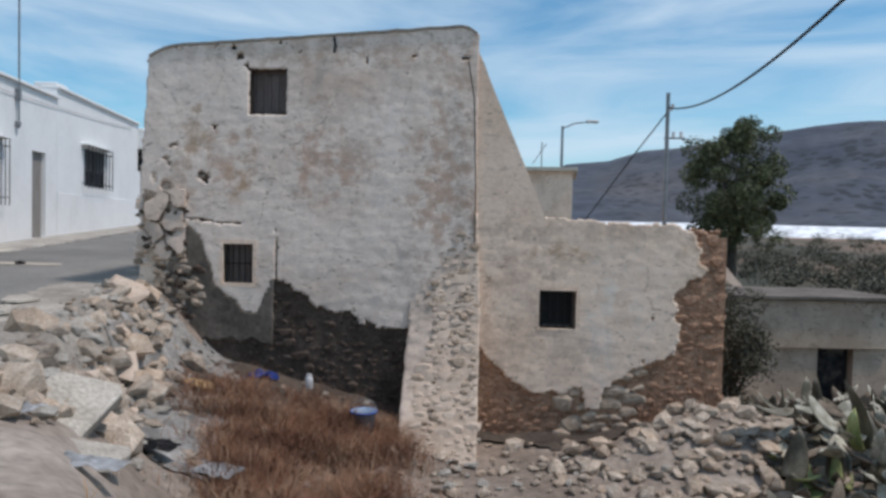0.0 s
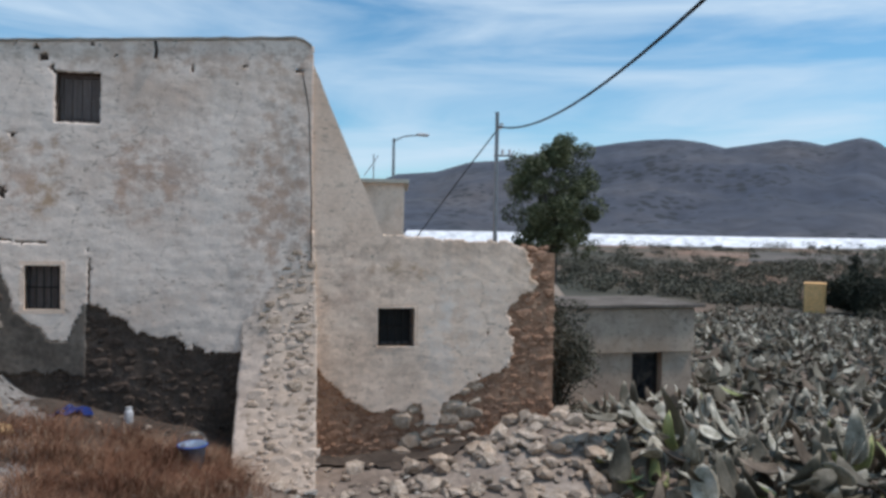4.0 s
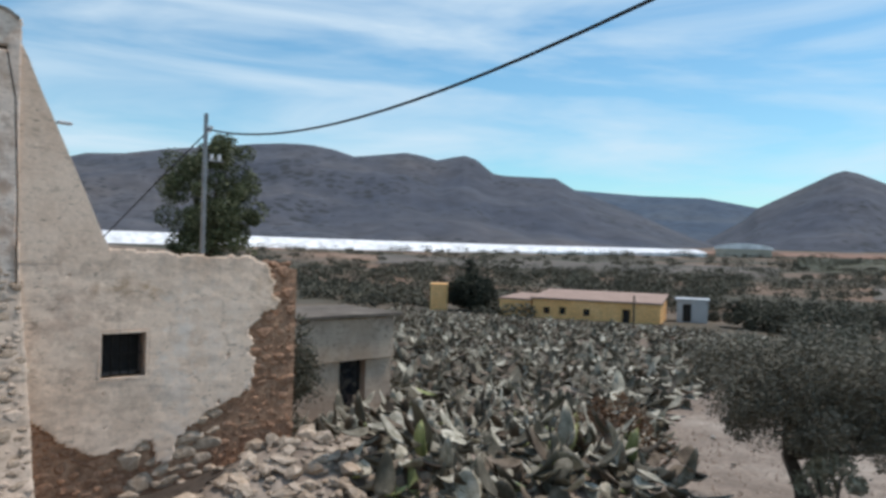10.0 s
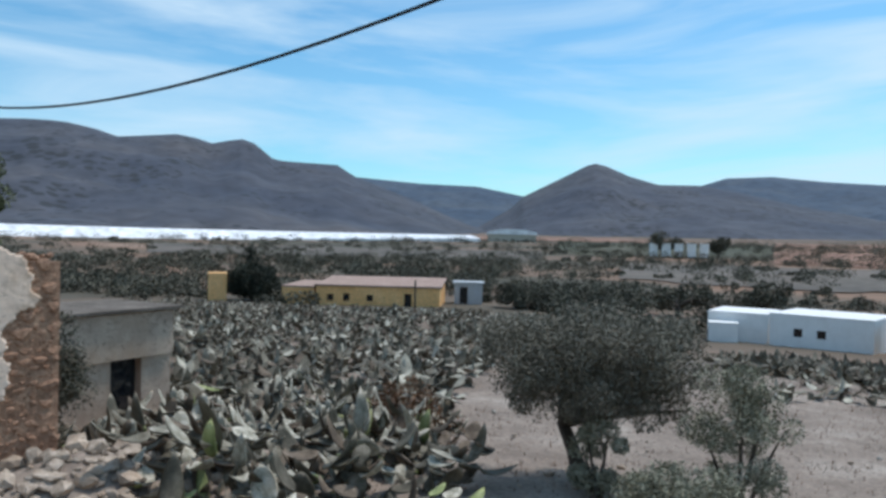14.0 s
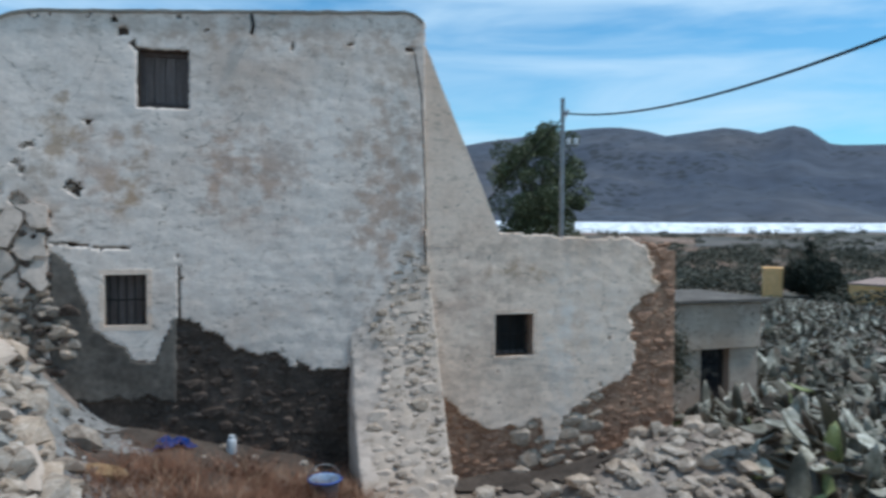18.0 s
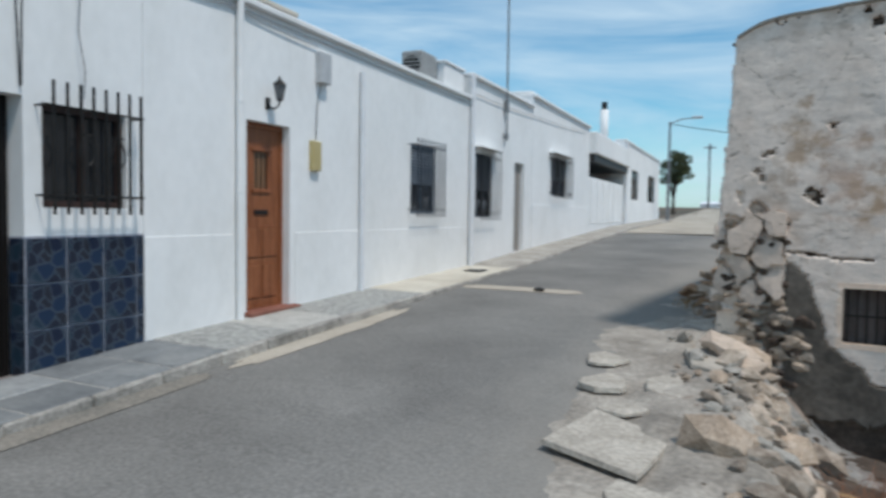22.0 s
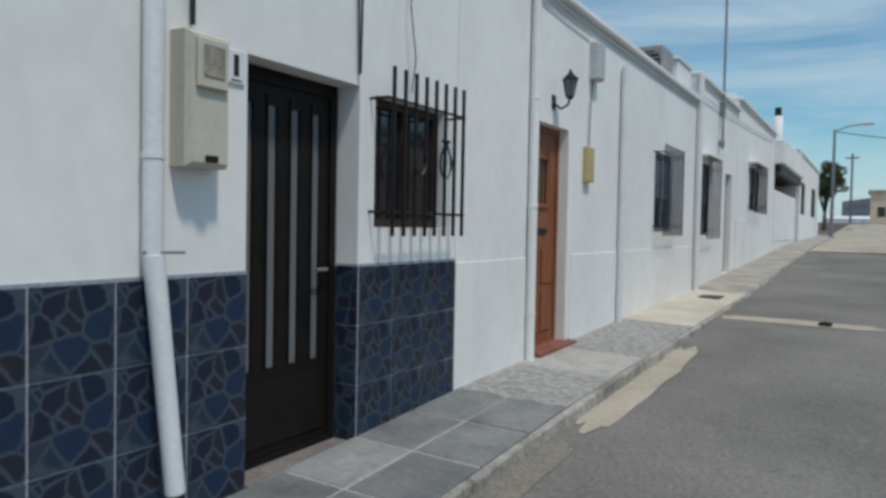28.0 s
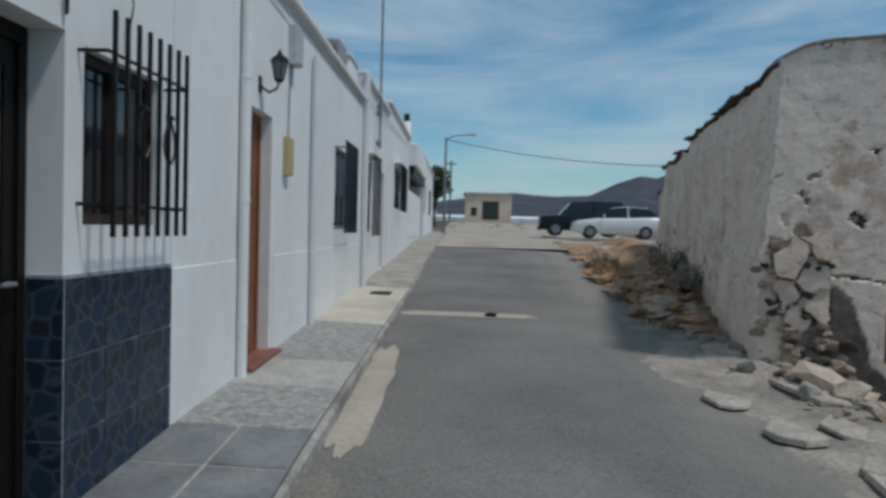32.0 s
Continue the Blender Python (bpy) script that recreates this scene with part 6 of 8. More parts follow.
slab_pale = surface("slab_concrete", [(0.31, 0.28, 0.235), (0.41, 0.37, 0.315), (0.48, 0.44, 0.38)], 3.0, 34, 0.92, 0.3)
PALE = "broken pale concrete slab at the road edge"
for i, (cx, cy, rx, ry, th, rot, tl) in enumerate([(4.10, 1.38, 0.34, 0.46, 0.05, 8, (1, 2)), (3.82, 2.58, 0.19, 0.30, 0.06, 5, (1, 1)), (4.36, 0.45, 0.24, 0.28, 0.1, 10, (2, 3)), (3.68, 3.4, 0.19, 0.26, 0.05, 0, (1, 1)), (4.74, 0.48, 0.22, 0.22, 0.1, 40, (3, 5)), (4.25, 2.75, 0.17, 0.30, 0.05, 0, (2, 2)), (4.40, 5.4, 0.22, 0.42, 0.05, -14, (1, 2)), (5.36, 0.05, 0.30, 0.48, 0.16, -18, (8, 32)), (5.75, -0.5, 0.26, 0.2, 0.1, 30, (6, 14)), (4.48, 3.75, 0.2, 0.42, 0.06, 10, (2, 3)), (4.05, 2.0, 0.15, 0.13, 0.05, 30, (1, 2))]):
    broken_slab(cx, cy, rx, ry, th, rot, tl, slab_pale, PALE, 50 + i, -0.015)
random.seed(77)
bo = tagged(new("boulder"), "large rounded tan boulder on the bank", "boulder")
put_stone(bo, stone_tan, Vector((4.66, 1.42, float(land(4.66, 1.42)) + 0.06)), (0.5, 0.62, 0.42), Euler((0.2, 0.1, 0.4)))
bo = tagged(new("boulder"), "squared pale stone block on the bank", "boulder")
put_stone(bo, stone_pale, Vector((4.85, 2.3, float(land(4.85, 2.3)) + 0.03)), (0.34, 0.28, 0.24), Euler((0.1, 0.3, 1.4)))
bo = tagged(new("boulder"), "pale boulder lying in the weeds", "boulder")
put_stone(bo, stone_pale, Vector((5.6, 0.6, float(land(5.6, 0.6)) + 0.1)), (0.55, 0.45, 0.4), Euler((0.4, 0.1, 2.4)))

ash = surface("ash", [(0.145, 0.138, 0.128), (0.245, 0.235, 0.22), (0.36, 0.348, 0.328)], 3.0, 22, 0.97, 0.5)


def ash_here(x, y):
    return ((x - 5.5 + 0.12 * (y - 3.0)) / 0.74) ** 2 + ((y - 2.9) / 1.95) ** 2 + 0.55 * noise.fractal(Vector((x * 2.2, y * 2.2, 5)), 0.8, 2.1, 4) < 0.9


tagged(grid_mesh("ground_ash", np.arange(4.7, 6.6, 0.05), np.arange(0.6, 4.95, 0.05), lambda x, y: land(x, y) + 0.03, ash, ash_here, rough=0.04), "pale grey ash and lime spilt down the bank", "ash", kind="structure")
# earth darkened by colour to stand for the shade along the walls' foot
shaded_soil = surface("shaded_soil", [(0.042, 0.033, 0.026), (0.075, 0.059, 0.047), (0.125, 0.10, 0.08)], 1.8, 18, 0.97, 0.5)


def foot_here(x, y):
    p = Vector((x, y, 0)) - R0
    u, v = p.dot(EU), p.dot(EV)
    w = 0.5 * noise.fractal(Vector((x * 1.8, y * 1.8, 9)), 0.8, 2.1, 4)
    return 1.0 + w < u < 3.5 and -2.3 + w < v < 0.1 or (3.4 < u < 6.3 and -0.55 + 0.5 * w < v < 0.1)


tagged(grid_mesh("ground_foot", np.arange(5.0, 12.0, 0.07), np.arange(0.5, 5.0, 0.07), lambda x, y: land(x, y) + 0.03, shaded_soil, foot_here, rough=0.06), "earth and debris at the foot of the ruin, darkened with painted shade", "earth", kind="structure")
verge_soil = surface("verge_soil", [(0.22, 0.13, 0.075), (0.36, 0.22, 0.13), (0.48, 0.33, 0.21)], 1.6, 16, 0.96, 0.5)


def verge_here(x, y):
    return x > road_edge(y) + 0.02 + 0.22 * noise.noise(Vector((x, y * 1.6, 2))) and x < 4.83 + 0.172 * (y - 4.84)


tagged(grid_mesh("ground_verge", np.arange(4.2, 11.0, 0.11), np.arange(6.3, 27.0, 0.11), lambda x, y: land(x, y) + 0.025, verge_soil, verge_here, rough=0.07), "orange-brown earth of the verge below the ruins", "earth", kind="structure")
clod = surface("clay_clod", [(0.26, 0.155, 0.085), (0.40, 0.25, 0.15), (0.52, 0.36, 0.23)], 3.0, 22, 0.97, 0.5, vary=0.3)
SETS[clod.name] = stone_set(clod)
random.seed(87)
scatter("verge_clods", "crumbling orange-brown clods heaped below the ruined wall", 250, (clod, clod, clod, stone_tan), lambda: (lambda y: (random.uniform(float(road_edge(y)) - 0.02, 4.55 + 0.165 * (y - 4.84)), y))(random.uniform(6.9, 13.5)), 0.12, 0.55, 0.42)
random.seed(86)
scatter("slope_stones", "small pale stones strewn over the bare slope", 260, (stone_pale, stone, concrete_grey, stone_tan), lambda: (random.uniform(9.5, 20), random.uniform(-8, 1.5)), 0.03, 0.16)
random.seed(82)
scatter("foot_debris", "dark stone debris at the foot of the gable", 220, (stone_dark, stone, stone_dark, concrete_grey), lambda: tuple(ruin(random.uniform(0.7, 3.45), random.uniform(-2.2, -0.15), 0).xy), 0.03, 0.17)
random.seed(83)
scatter("lime_chips", "small pale lumps of mortar on the ashy bank", 260, (stone_pale, concrete_grey, stone_pale), lambda: (random.gauss(5.3, 0.35), random.uniform(0.6, 4.2)), 0.02, 0.13)

# ---- plants ----
def leaf_mesh(name, pts, nrm, size, mat, seed, ratio=0.45, label="", parent=None):
    """Many small pointed leaves, one at each point, as one mesh."""
    rng = np.random.default_rng(seed)
    n = len(pts)
    d = rng.normal(size=(n, 3))
    if nrm is not None:
        d = d * 0.7 + nrm
    d /= np.linalg.norm(d, axis=1)[:, None]
    q = rng.normal(size=(n, 3))
    q -= d * (q * d).sum(1)[:, None]
    q /= np.linalg.norm(q, axis=1)[:, None]
    ln = size * rng.uniform(0.6, 1.4, n)[:, None]
    a, b = pts - d * ln * 0.5, pts + d * ln * 0.5
    c, e = pts + q * ln * ratio * 0.5, pts - q * ln * ratio * 0.5
    verts = np.stack([a, c, b, e], 1).reshape(-1, 3)
    me = bpy.data.meshes.new(name)
    me.vertices.add(n * 4), me.loops.add(n * 4), me.polygons.add(n)
    me.vertices.foreach_set("co", verts.ravel().astype(np.float32))
    me.loops.foreach_set("vertex_index", np.arange(n * 4, dtype=np.int32))
    me.polygons.foreach_set("loop_start", np.arange(0, n * 4, 4, dtype=np.int32))
    me.update()
    me.materials.append(mat)
    o = new(name, me)
    if parent:
        o.parent = parent
    if label:
        o["label"] = label
    return o


def clump_points(rng, centres, radii, n):
    """Points in the outer part of many clumps."""
    out = []
    for c, r in zip(centres, radii):
        p = rng.normal(size=(n, 3))
        p /= np.linalg.norm(p, axis=1)[:, None]
        out.append(np.array(c) + p * (r * rng.uniform(0.35, 1.0, n) ** 0.6)[:, None] * np.array([1, 1, 0.85]))
    return np.concatenate(out)


olive_leaf = surface("olive_leaf", [(0.105, 0.096, 0.07), (0.17, 0.156, 0.117), (0.255, 0.235, 0.18)], 1.2, 8, 0.65, 0.0, vary=0.35)
pine_leaf = surface("pine_leaf", [(0.055, 0.064, 0.03), (0.095, 0.108, 0.052), (0.155, 0.165, 0.085)], 0.6, 6, 0.7, 0.0, vary=0.35)
grey_leaf = surface("grey_leaf", [(0.17, 0.17, 0.118), (0.27, 0.265, 0.19), (0.37, 0.36, 0.28)], 1.5, 8, 0.75, 0.0, vary=0.3)
scrub_leaf = surface("scrub_leaf", [(0.055, 0.053, 0.037), (0.10, 0.094, 0.067), (0.16, 0.148, 0.11)], 0.1, 1, 0.8, 0.0, vary=0.4)
dark_leaf = surface("dark_leaf", [(0.022, 0.026, 0.018), (0.038, 0.042, 0.028), (0.06, 0.062, 0.042)], 0.4, 4, 0.8, 0.0, vary=0.3)
bark = surface("bark", [(0.05, 0.04, 0.03), (0.09, 0.075, 0.06), (0.14, 0.12, 0.10)], 4, 30, 0.95, 0.5, stretch=(3, 3, 0.6))
dry_grass = surface("dry_grass", [(0.10, 0.05, 0.028), (0.16, 0.085, 0.045), (0.23, 0.13, 0.075)], 1.2, 8, 0.9, 0.0, vary=0.35)
straw_grey = surface("straw_grey", [(0.20, 0.175, 0.14), (0.31, 0.28, 0.235), (0.42, 0.385, 0.33)], 1.2, 8, 0.9, 0.0, vary=0.3)
straw = surface("straw", [(0.24, 0.14, 0.065), (0.33, 0.21, 0.10), (0.42, 0.29, 0.15)], 1.2, 8, 0.9, 0.0, vary=0.3)


def tree(name, label, base, height, crown_c, crown_r, n_clump, clump_r, per, leaf, mat, seed, trunk_r=0.16, lean=(0, 0), fork=0.35, group=""):
    t = tagged(new(name), label, "tree", group)
    rng = np.random.default_rng(seed)
    b = Vector(base)
    f = b + Vector((lean[0], lean[1], height * fork))
    bm = bmesh.new()
    mid = b.lerp(f, 0.5) + Vector((lean[1] * 0.3, -lean[0] * 0.3, 0))
    tube(bm, [b - Vector((0, 0, 0.2)), b + Vector((0, 0, 0.05)), mid, f], [trunk_r * 1.7, trunk_r * 1.35, trunk_r, trunk_r * 0.85], 10)
    part("trunk", bm, bark, t, "", True)
    cs, rs = [], []
    for _ in range(n_clump):
        p = rng.normal(size=3)
        p /= np.linalg.norm(p)
        p *= rng.uniform(0.12, 1.3) ** 0.5
        if p[2] < -0.75:
            p[2] *= 0.5
        cs.append(np.array(crown_c) + p * np.array(crown_r))
        rs.append(clump_r * rng.uniform(0.6, 1.25))
    for i in range(min(9, n_clump)):
        e = Vector(cs[i])
        m = f.lerp(e, 0.5) + Vector((rng.normal() * 0.1, rng.normal() * 0.1, 0.12)) * height * 0.1
        part("limb", tube(bmesh.new(), [f - Vector((0, 0, 0.05)), m, e], [trunk_r * 0.6, trunk_r * 0.38, trunk_r * 0.1], 7), bark, t, "", True)
    pts = clump_points(rng, cs, rs, per)
    leaf_mesh("crown", pts, None, leaf, mat, seed + 1, 0.4, "", t)
    return t


tree("olive_tree", "grey-green olive tree with a forked trunk", (14.8, -1.62, float(land(14.8, -1.62))), 1.85, (14.95, -1.72, -0.24), (1.0, 1.28, 0.64), 130, 0.33, 560, 0.045, olive_leaf, 5, 0.085, (0.03, 0.26), 0.40)
tree("pine_tree", "dark green bushy tree behind the ruin", (25.93, 29.52, float(land(25.93, 29.52))), 7.0, (26.02, 29.72, 3.1), (2.2, 2.3, 3.6), 84, 0.72, 420, 0.17, pine_leaf, 8, 0.26, (0.2, 0.1), 0.4)
tree("street_tree", "small round dark tree at the street's end", (-0.3, 52.0, float(street(52))), 3.2, (-0.15, 52.0, 4.7), (0.95, 0.95, 1.35), 40, 0.42, 200, 0.16, pine_leaf, 9, 0.12)
tree("round_tree", "dark rounded carob tree beside the yellow farm", (72.3, 49.4, -5.6), 3.0, (72.3, 49.4, -3.9), (2.3, 2.6, 1.9), 80, 1.0, 300, 0.3, dark_leaf, 10, 0.3)
tree("round_tree", "dark carob tree beside the distant white houses", (271.1, 29.3, -2.8), 6.0, (271.1, 29.3, 2.6), (5.0, 5.5, 2.6), 20, 2.2, 110, 0.9, scrub_leaf, 41, 0.4)
tree("round_tree", "dark carob tree behind the distant white houses", (275.6, 11.4, -2.8), 6.0, (275.6, 11.4, 1.6), (3.0, 3.6, 2.0), 16, 1.8, 110, 0.9, scrub_leaf, 42, 0.4)
tree("round_tree", "dusty carob tree behind the white farm", (96, -3, -7.6), 4.0, (96, -3, -4.6), (2.6, 3.4, 1.5), 18, 1.2, 140, 0.45, scrub_leaf, 43, 0.3)
tree("round_tree", "dusty carob tree on the fallow ground", (97.7, 6, -7.4), 4.0, (97.7, 6, -4.9), (2.6, 3.8, 1.4), 18, 1.2, 140, 0.45, scrub_leaf, 44, 0.3)
tree("round_tree", "dark green bushes beside the white container", (79.8, 19, -6.2), 3.5, (79.8, 19, -4.6), (2.2, 4.0, 1.2), 40, 0.9, 200, 0.3, scrub_leaf, 45, 0.25)
tree("round_tree", "dark green bushes on the far side of the track", (83.6, 11.1, -6.4), 3.5, (83.6, 11.1, -4.7), (2.4, 4.6, 1.3), 44, 0.9, 200, 0.3, scrub_leaf, 46, 0.25)
tree("cypress", "slim dark cypress standing above the carob", (73.2, 50.7, -5.6), 4.5, (73.2, 50.7, -1.9), (0.4, 0.4, 1.7), 18, 0.4, 160, 0.22, dark_leaf, 12, 0.15)


def shrub(name, label, c, r, n_clump, clump, per, leaf, mat, seed, stems=6):
    t = tagged(new(name), label, "shrub")
    rng = np.random.default_rng(seed)
    z = float(land(c[0], c[1]))
    cs, rs = [], []
    for i in range(n_clump):
        p = rng.normal(size=3)
        p /= np.linalg.norm(p)
        p = p * np.array(r) * rng.uniform(0.3, 1) ** 0.5
        cs.append(np.array([c[0], c[1], z + r[2]]) + p)
        rs.append(clump * rng.uniform(0.6, 1.3))
    for i in range(stems):
        e = Vector(cs[i])
        part("stem", tube(bmesh.new(), [(c[0] + rng.normal() * 0.05, c[1] + rng.normal() * 0.05, z - 0.05), (Vector((c[0], c[1], z)) + e) / 2, e], [0.03, 0.02, 0.006], 5), bark, t)
    leaf_mesh("foliage", clump_points(rng, cs, rs, per), None, leaf, mat, seed, 0.35, "", t)
    return t


shrub("shrub", "grey-green wispy shrub on the slope", (12.7, -2.95), (0.45, 0.5, 0.36), 34, 0.2, 420, 0.045, grey_leaf, 3)
shrub("shrub", "pale wispy shrub with long thin shoots", (14.33, -3.4), (0.42, 0.46, 0.8), 34, 0.2, 380, 0.045, grey_leaf, 4)
shrub("shrub", "low grey shrub under the olive tree", (14.2, -1.95), (0.22, 0.26, 0.42), 12, 0.16, 300, 0.06, grey_leaf, 6)
shrub("shrub", "dark green shrub against the hut", (12.75, 5.3), (0.42, 0.5, 1.05), 34, 0.3, 380, 0.06, scrub_leaf, 7)
shrub("shrub", "dry brown bush among the cactus", (15.6, 1.2), (0.7, 0.6, 0.5), 20, 0.25, 140, 0.06, dry_grass, 13)
shrub("shrub", "dusty green bush below the ruined wall", (5.55, 11.6), (0.35, 0.7, 0.3), 16, 0.2, 140, 0.06, olive_leaf, 14)
shrub("shrub", "dry tangled bush below the ruined wall", (5.25, 9.6), (0.25, 0.6, 0.26), 16, 0.16, 150, 0.05, straw_grey, 15)
shrub("shrub", "low dark weeds along the road edge", (4.55, 12.2), (0.22, 1.1, 0.16), 20, 0.13, 110, 0.04, straw, 16)
shrub("shrub", "dusty green weeds on the verge", (4.95, 14.6), (0.45, 0.5, 0.2), 16, 0.16, 150, 0.05, olive_leaf, 17)


def blades(name, label, n, place, height, mat, seed, width=0.006, bow=(0.1, 0.7)):
    rng = np.random.default_rng(seed)
    random.seed(seed)
    verts, faces = [], []
    for i in range(n):
        x, y = place()
        z = float(land(x, y)) - 0.02
        h = height * random.uniform(0.4, 1.2) * (0.75 + 0.7 * noise.noise(Vector((x * 2.1, y * 2.1, 4))))
        a = random.uniform(0, 6.28)
        lx, ly = math.cos(a), math.sin(a)
        bend = h * random.uniform(*bow)
        k = len(verts)
        for t, w in ((0, 1.0), (0.5, 0.8), (1.0, 0.15)):
            px, py, pz = x + lx * bend * t * t, y + ly * bend * t * t, z + h * t * (1 - 0.15 * t)
            verts += [(px - ly * width * w, py + lx * width * w, pz), (px + ly * width * w, py - lx * width * w, pz)]
        faces += [(k, k + 1, k + 3, k + 2), (k + 2, k + 3, k + 5, k + 4)]
    me = bpy.data.meshes.new(name)
    me.from_pydata(verts, [], faces)
    me.materials.append(mat)
    return tagged(new(name, me), label, "grass", kind="stuff")


def tufts(region, n_tufts, spread, seed):
    r = random.Random(seed)
    cs = [region(r) for _ in range(n_tufts)]

    def place():
        c = r.choice(cs)
        return c[0] + r.gauss(0, spread), c[1] + r.gauss(0, spread)
    return place


weed_red = surface("weed_red", [(0.10, 0.044, 0.026), (0.175, 0.084, 0.048), (0.27, 0.148, 0.09)], 1.6, 8, 0.9, 0.0, vary=0.45)
weed_pale = surface("weed_pale", [(0.30, 0.19, 0.12), (0.42, 0.29, 0.19), (0.50, 0.37, 0.26)], 1.6, 8, 0.9, 0.0, vary=0.3)


def weedy(r):
    v = r.uniform(-4.9, -0.8)
    return tuple(ruin(r.uniform(1.3 + 0.5 * abs(v + 1.7), 3.5), v, 0).xy)


blades("dry_weeds", "reddish-brown dry weeds filling the hollow", 24000, tufts(weedy, 130, 0.17, 1), 0.33, weed_red, 21, 0.0028, (0.2, 1.7))
blades("dry_weeds", "bleached seed stalks standing in the weeds", 3200, tufts(weedy, 60, 0.16, 11), 0.36, weed_pale, 29, 0.0025, (0.1, 1.3))
blades("dry_weeds", "dark withered weeds low in the hollow", 7000, tufts(weedy, 70, 0.2, 12), 0.19, dry_grass, 30, 0.0035, (0.4, 2.0))
blades("dry_weeds", "thin straw stalks around the rubble", 1300, tufts(lambda r: (r.uniform(6.4, 9.5), r.uniform(-2.2, 0.2)), 60, 0.12, 2), 0.16, straw, 22, 0.004)
blades("dry_grass", "golden dry grass on the verge", 7000, tufts(lambda r: (lambda y: (float(road_edge(y)) + r.uniform(0.5, 1.9), y))(r.uniform(6.6, 26)), 150, 0.16, 3), 0.13, straw, 23, 0.005)
blades("straw_heap", "heap of golden dry straw beside the ruin's corner", 1100, tufts(lambda r: (r.uniform(4.2, 4.7), r.uniform(6.6, 8.8)), 24, 0.12, 7), 0.15, straw, 27, 0.006)
blades("dry_grass", "brown dry grass along the road edge", 5000, tufts(lambda r: (lambda y: (float(road_edge(y)) + r.uniform(0.15, 0.7), y))(r.uniform(8, 20)), 60, 0.12, 5), 0.13, straw, 24, 0.005)
blades("dry_grass", "withered grey grass on the bare slope", 16000, tufts(lambda r: (r.uniform(9.5, 24), r.uniform(-9, 1.5)), 420, 0.26, 8), 0.055, straw_grey, 28, 0.006)
blades("dry_grass", "sparse dry grass on the slope below", 9000, tufts(lambda r: (r.uniform(10, 30), r.uniform(-12, 2)), 400, 0.8, 6), 0.12, dry_grass, 25, 0.006)

# ---- prickly pear ----
cactus_green = surface("cactus_green", [(0.066, 0.060, 0.042), (0.132, 0.118, 0.086), (0.25, 0.23, 0.18)], 1.3, 20, 0.7, 0.1, vary=0.35, coords="Generated")
cactus_pale = surface("cactus_pale", [(0.22, 0.208, 0.158), (0.40, 0.378, 0.305), (0.56, 0.53, 0.45)], 2.5, 20, 0.9, 0.1, vary=0.3, coords="Generated")
cactus_brown = surface("cactus_brown", [(0.08, 0.06, 0.044), (0.14, 0.11, 0.08), (0.22, 0.175, 0.13)], 1.5, 20, 0.85, 0.15, vary=0.3, coords="Generated")
cactus_fresh = surface("cactus_fresh", [(0.16, 0.19, 0.07), (0.25, 0.28, 0.11), (0.36, 0.38, 0.18)], 1.5, 20, 0.6, 0.1, vary=0.25, coords="Generated")


def pad_geometry(bend, wide, seg=9, rings=5, curl=0.0):
    """A cactus pad: base at the origin, one metre tall, thick in the middle and bent over as it wilts."""
    verts, faces = [(0, 0, 0)], []
    for i in range(1, rings + 1):
        t = i / (rings + 1)
        w = wide * math.sin(math.pi * t ** 0.8) ** 0.62
        th = 0.055 * math.sin(math.pi * t) ** 0.6
        yb, zb = bend * t * t, t * (1 - 0.35 * abs(bend) * t)
        for k in range(seg):
            a = 2 * math.pi * k / seg
            verts.append((w * math.cos(a) * (1 - 0.35 * abs(curl)), yb + th * math.sin(a) + curl * w * math.cos(a) ** 2, zb))
    top = len(verts)
    verts.append((0, bend, 1 - 0.35 * abs(bend)))
    for k in range(seg):
        faces.append((0, 1 + (k + 1) % seg, 1 + k))
        faces.append((top, top - seg + k, top - seg + (k + 1) % seg))
    for i in range(rings - 1):
        for k in range(seg):
            a, b = 1 + i * seg + k, 1 + i * seg + (k + 1) % seg
            faces.append((a, b, b + seg, a + seg))
    return np.array(verts), faces


def pad_mesh(bend, wide, mat, curl):
    v, f = pad_geometry(bend, wide, 10, 6, curl)
    me = bpy.data.meshes.new("pad")
    me.from_pydata(v.tolist(), [], f)
    me.polygons.foreach_set("use_smooth", [True] * len(me.polygons))
    me.materials.append(mat)
    return me


PADS = {m.name: [pad_mesh(b, w, m, c) for b, w, c in ((0.15, 0.34, 0.15), (0.6, 0.33, 0.35), (1.0, 0.30, 0.5), (-0.45, 0.34, -0.3), (0.85, 0.32, -0.45), (1.25, 0.28, 0.3))] for m in (cactus_green, cactus_pale, cactus_brown, cactus_fresh)}


def cactus_poses(rnd, base, size, n):
    """The poses of a plant's pads: each grows from the top of an older one, the outer ones hanging."""
    out = []
    heads = [Matrix.Translation(base) @ Euler((rnd.uniform(-0.9, 0.9), rnd.uniform(-0.9, 0.9), rnd.uniform(0, 6.3))).to_matrix().to_4x4() for _ in range(3)]
    queue = [(h, 0) for h in heads]
    while queue and len(out) < n:
        m, lv = queue.pop(0)
        s = size * rnd.uniform(0.75, 1.2) * (1 - 0.06 * lv)
        out.append((m, s, lv))
        tip = m @ Matrix.Translation((0, 0, s * 0.88))
        for _ in range(rnd.choice((1, 2, 2, 3))):
            lo, hi = ((0.9, 2.0), (1.6, 2.6), (2.1, 2.9), (2.2, 2.9))[min(lv, 3)]
            q = Matrix.Translation(tip.translation) @ Euler((rnd.uniform(lo, hi), rnd.uniform(-0.3, 0.3), rnd.uniform(0, 6.3))).to_matrix().to_4x4()
            queue.append((q, lv + 1))
    return out


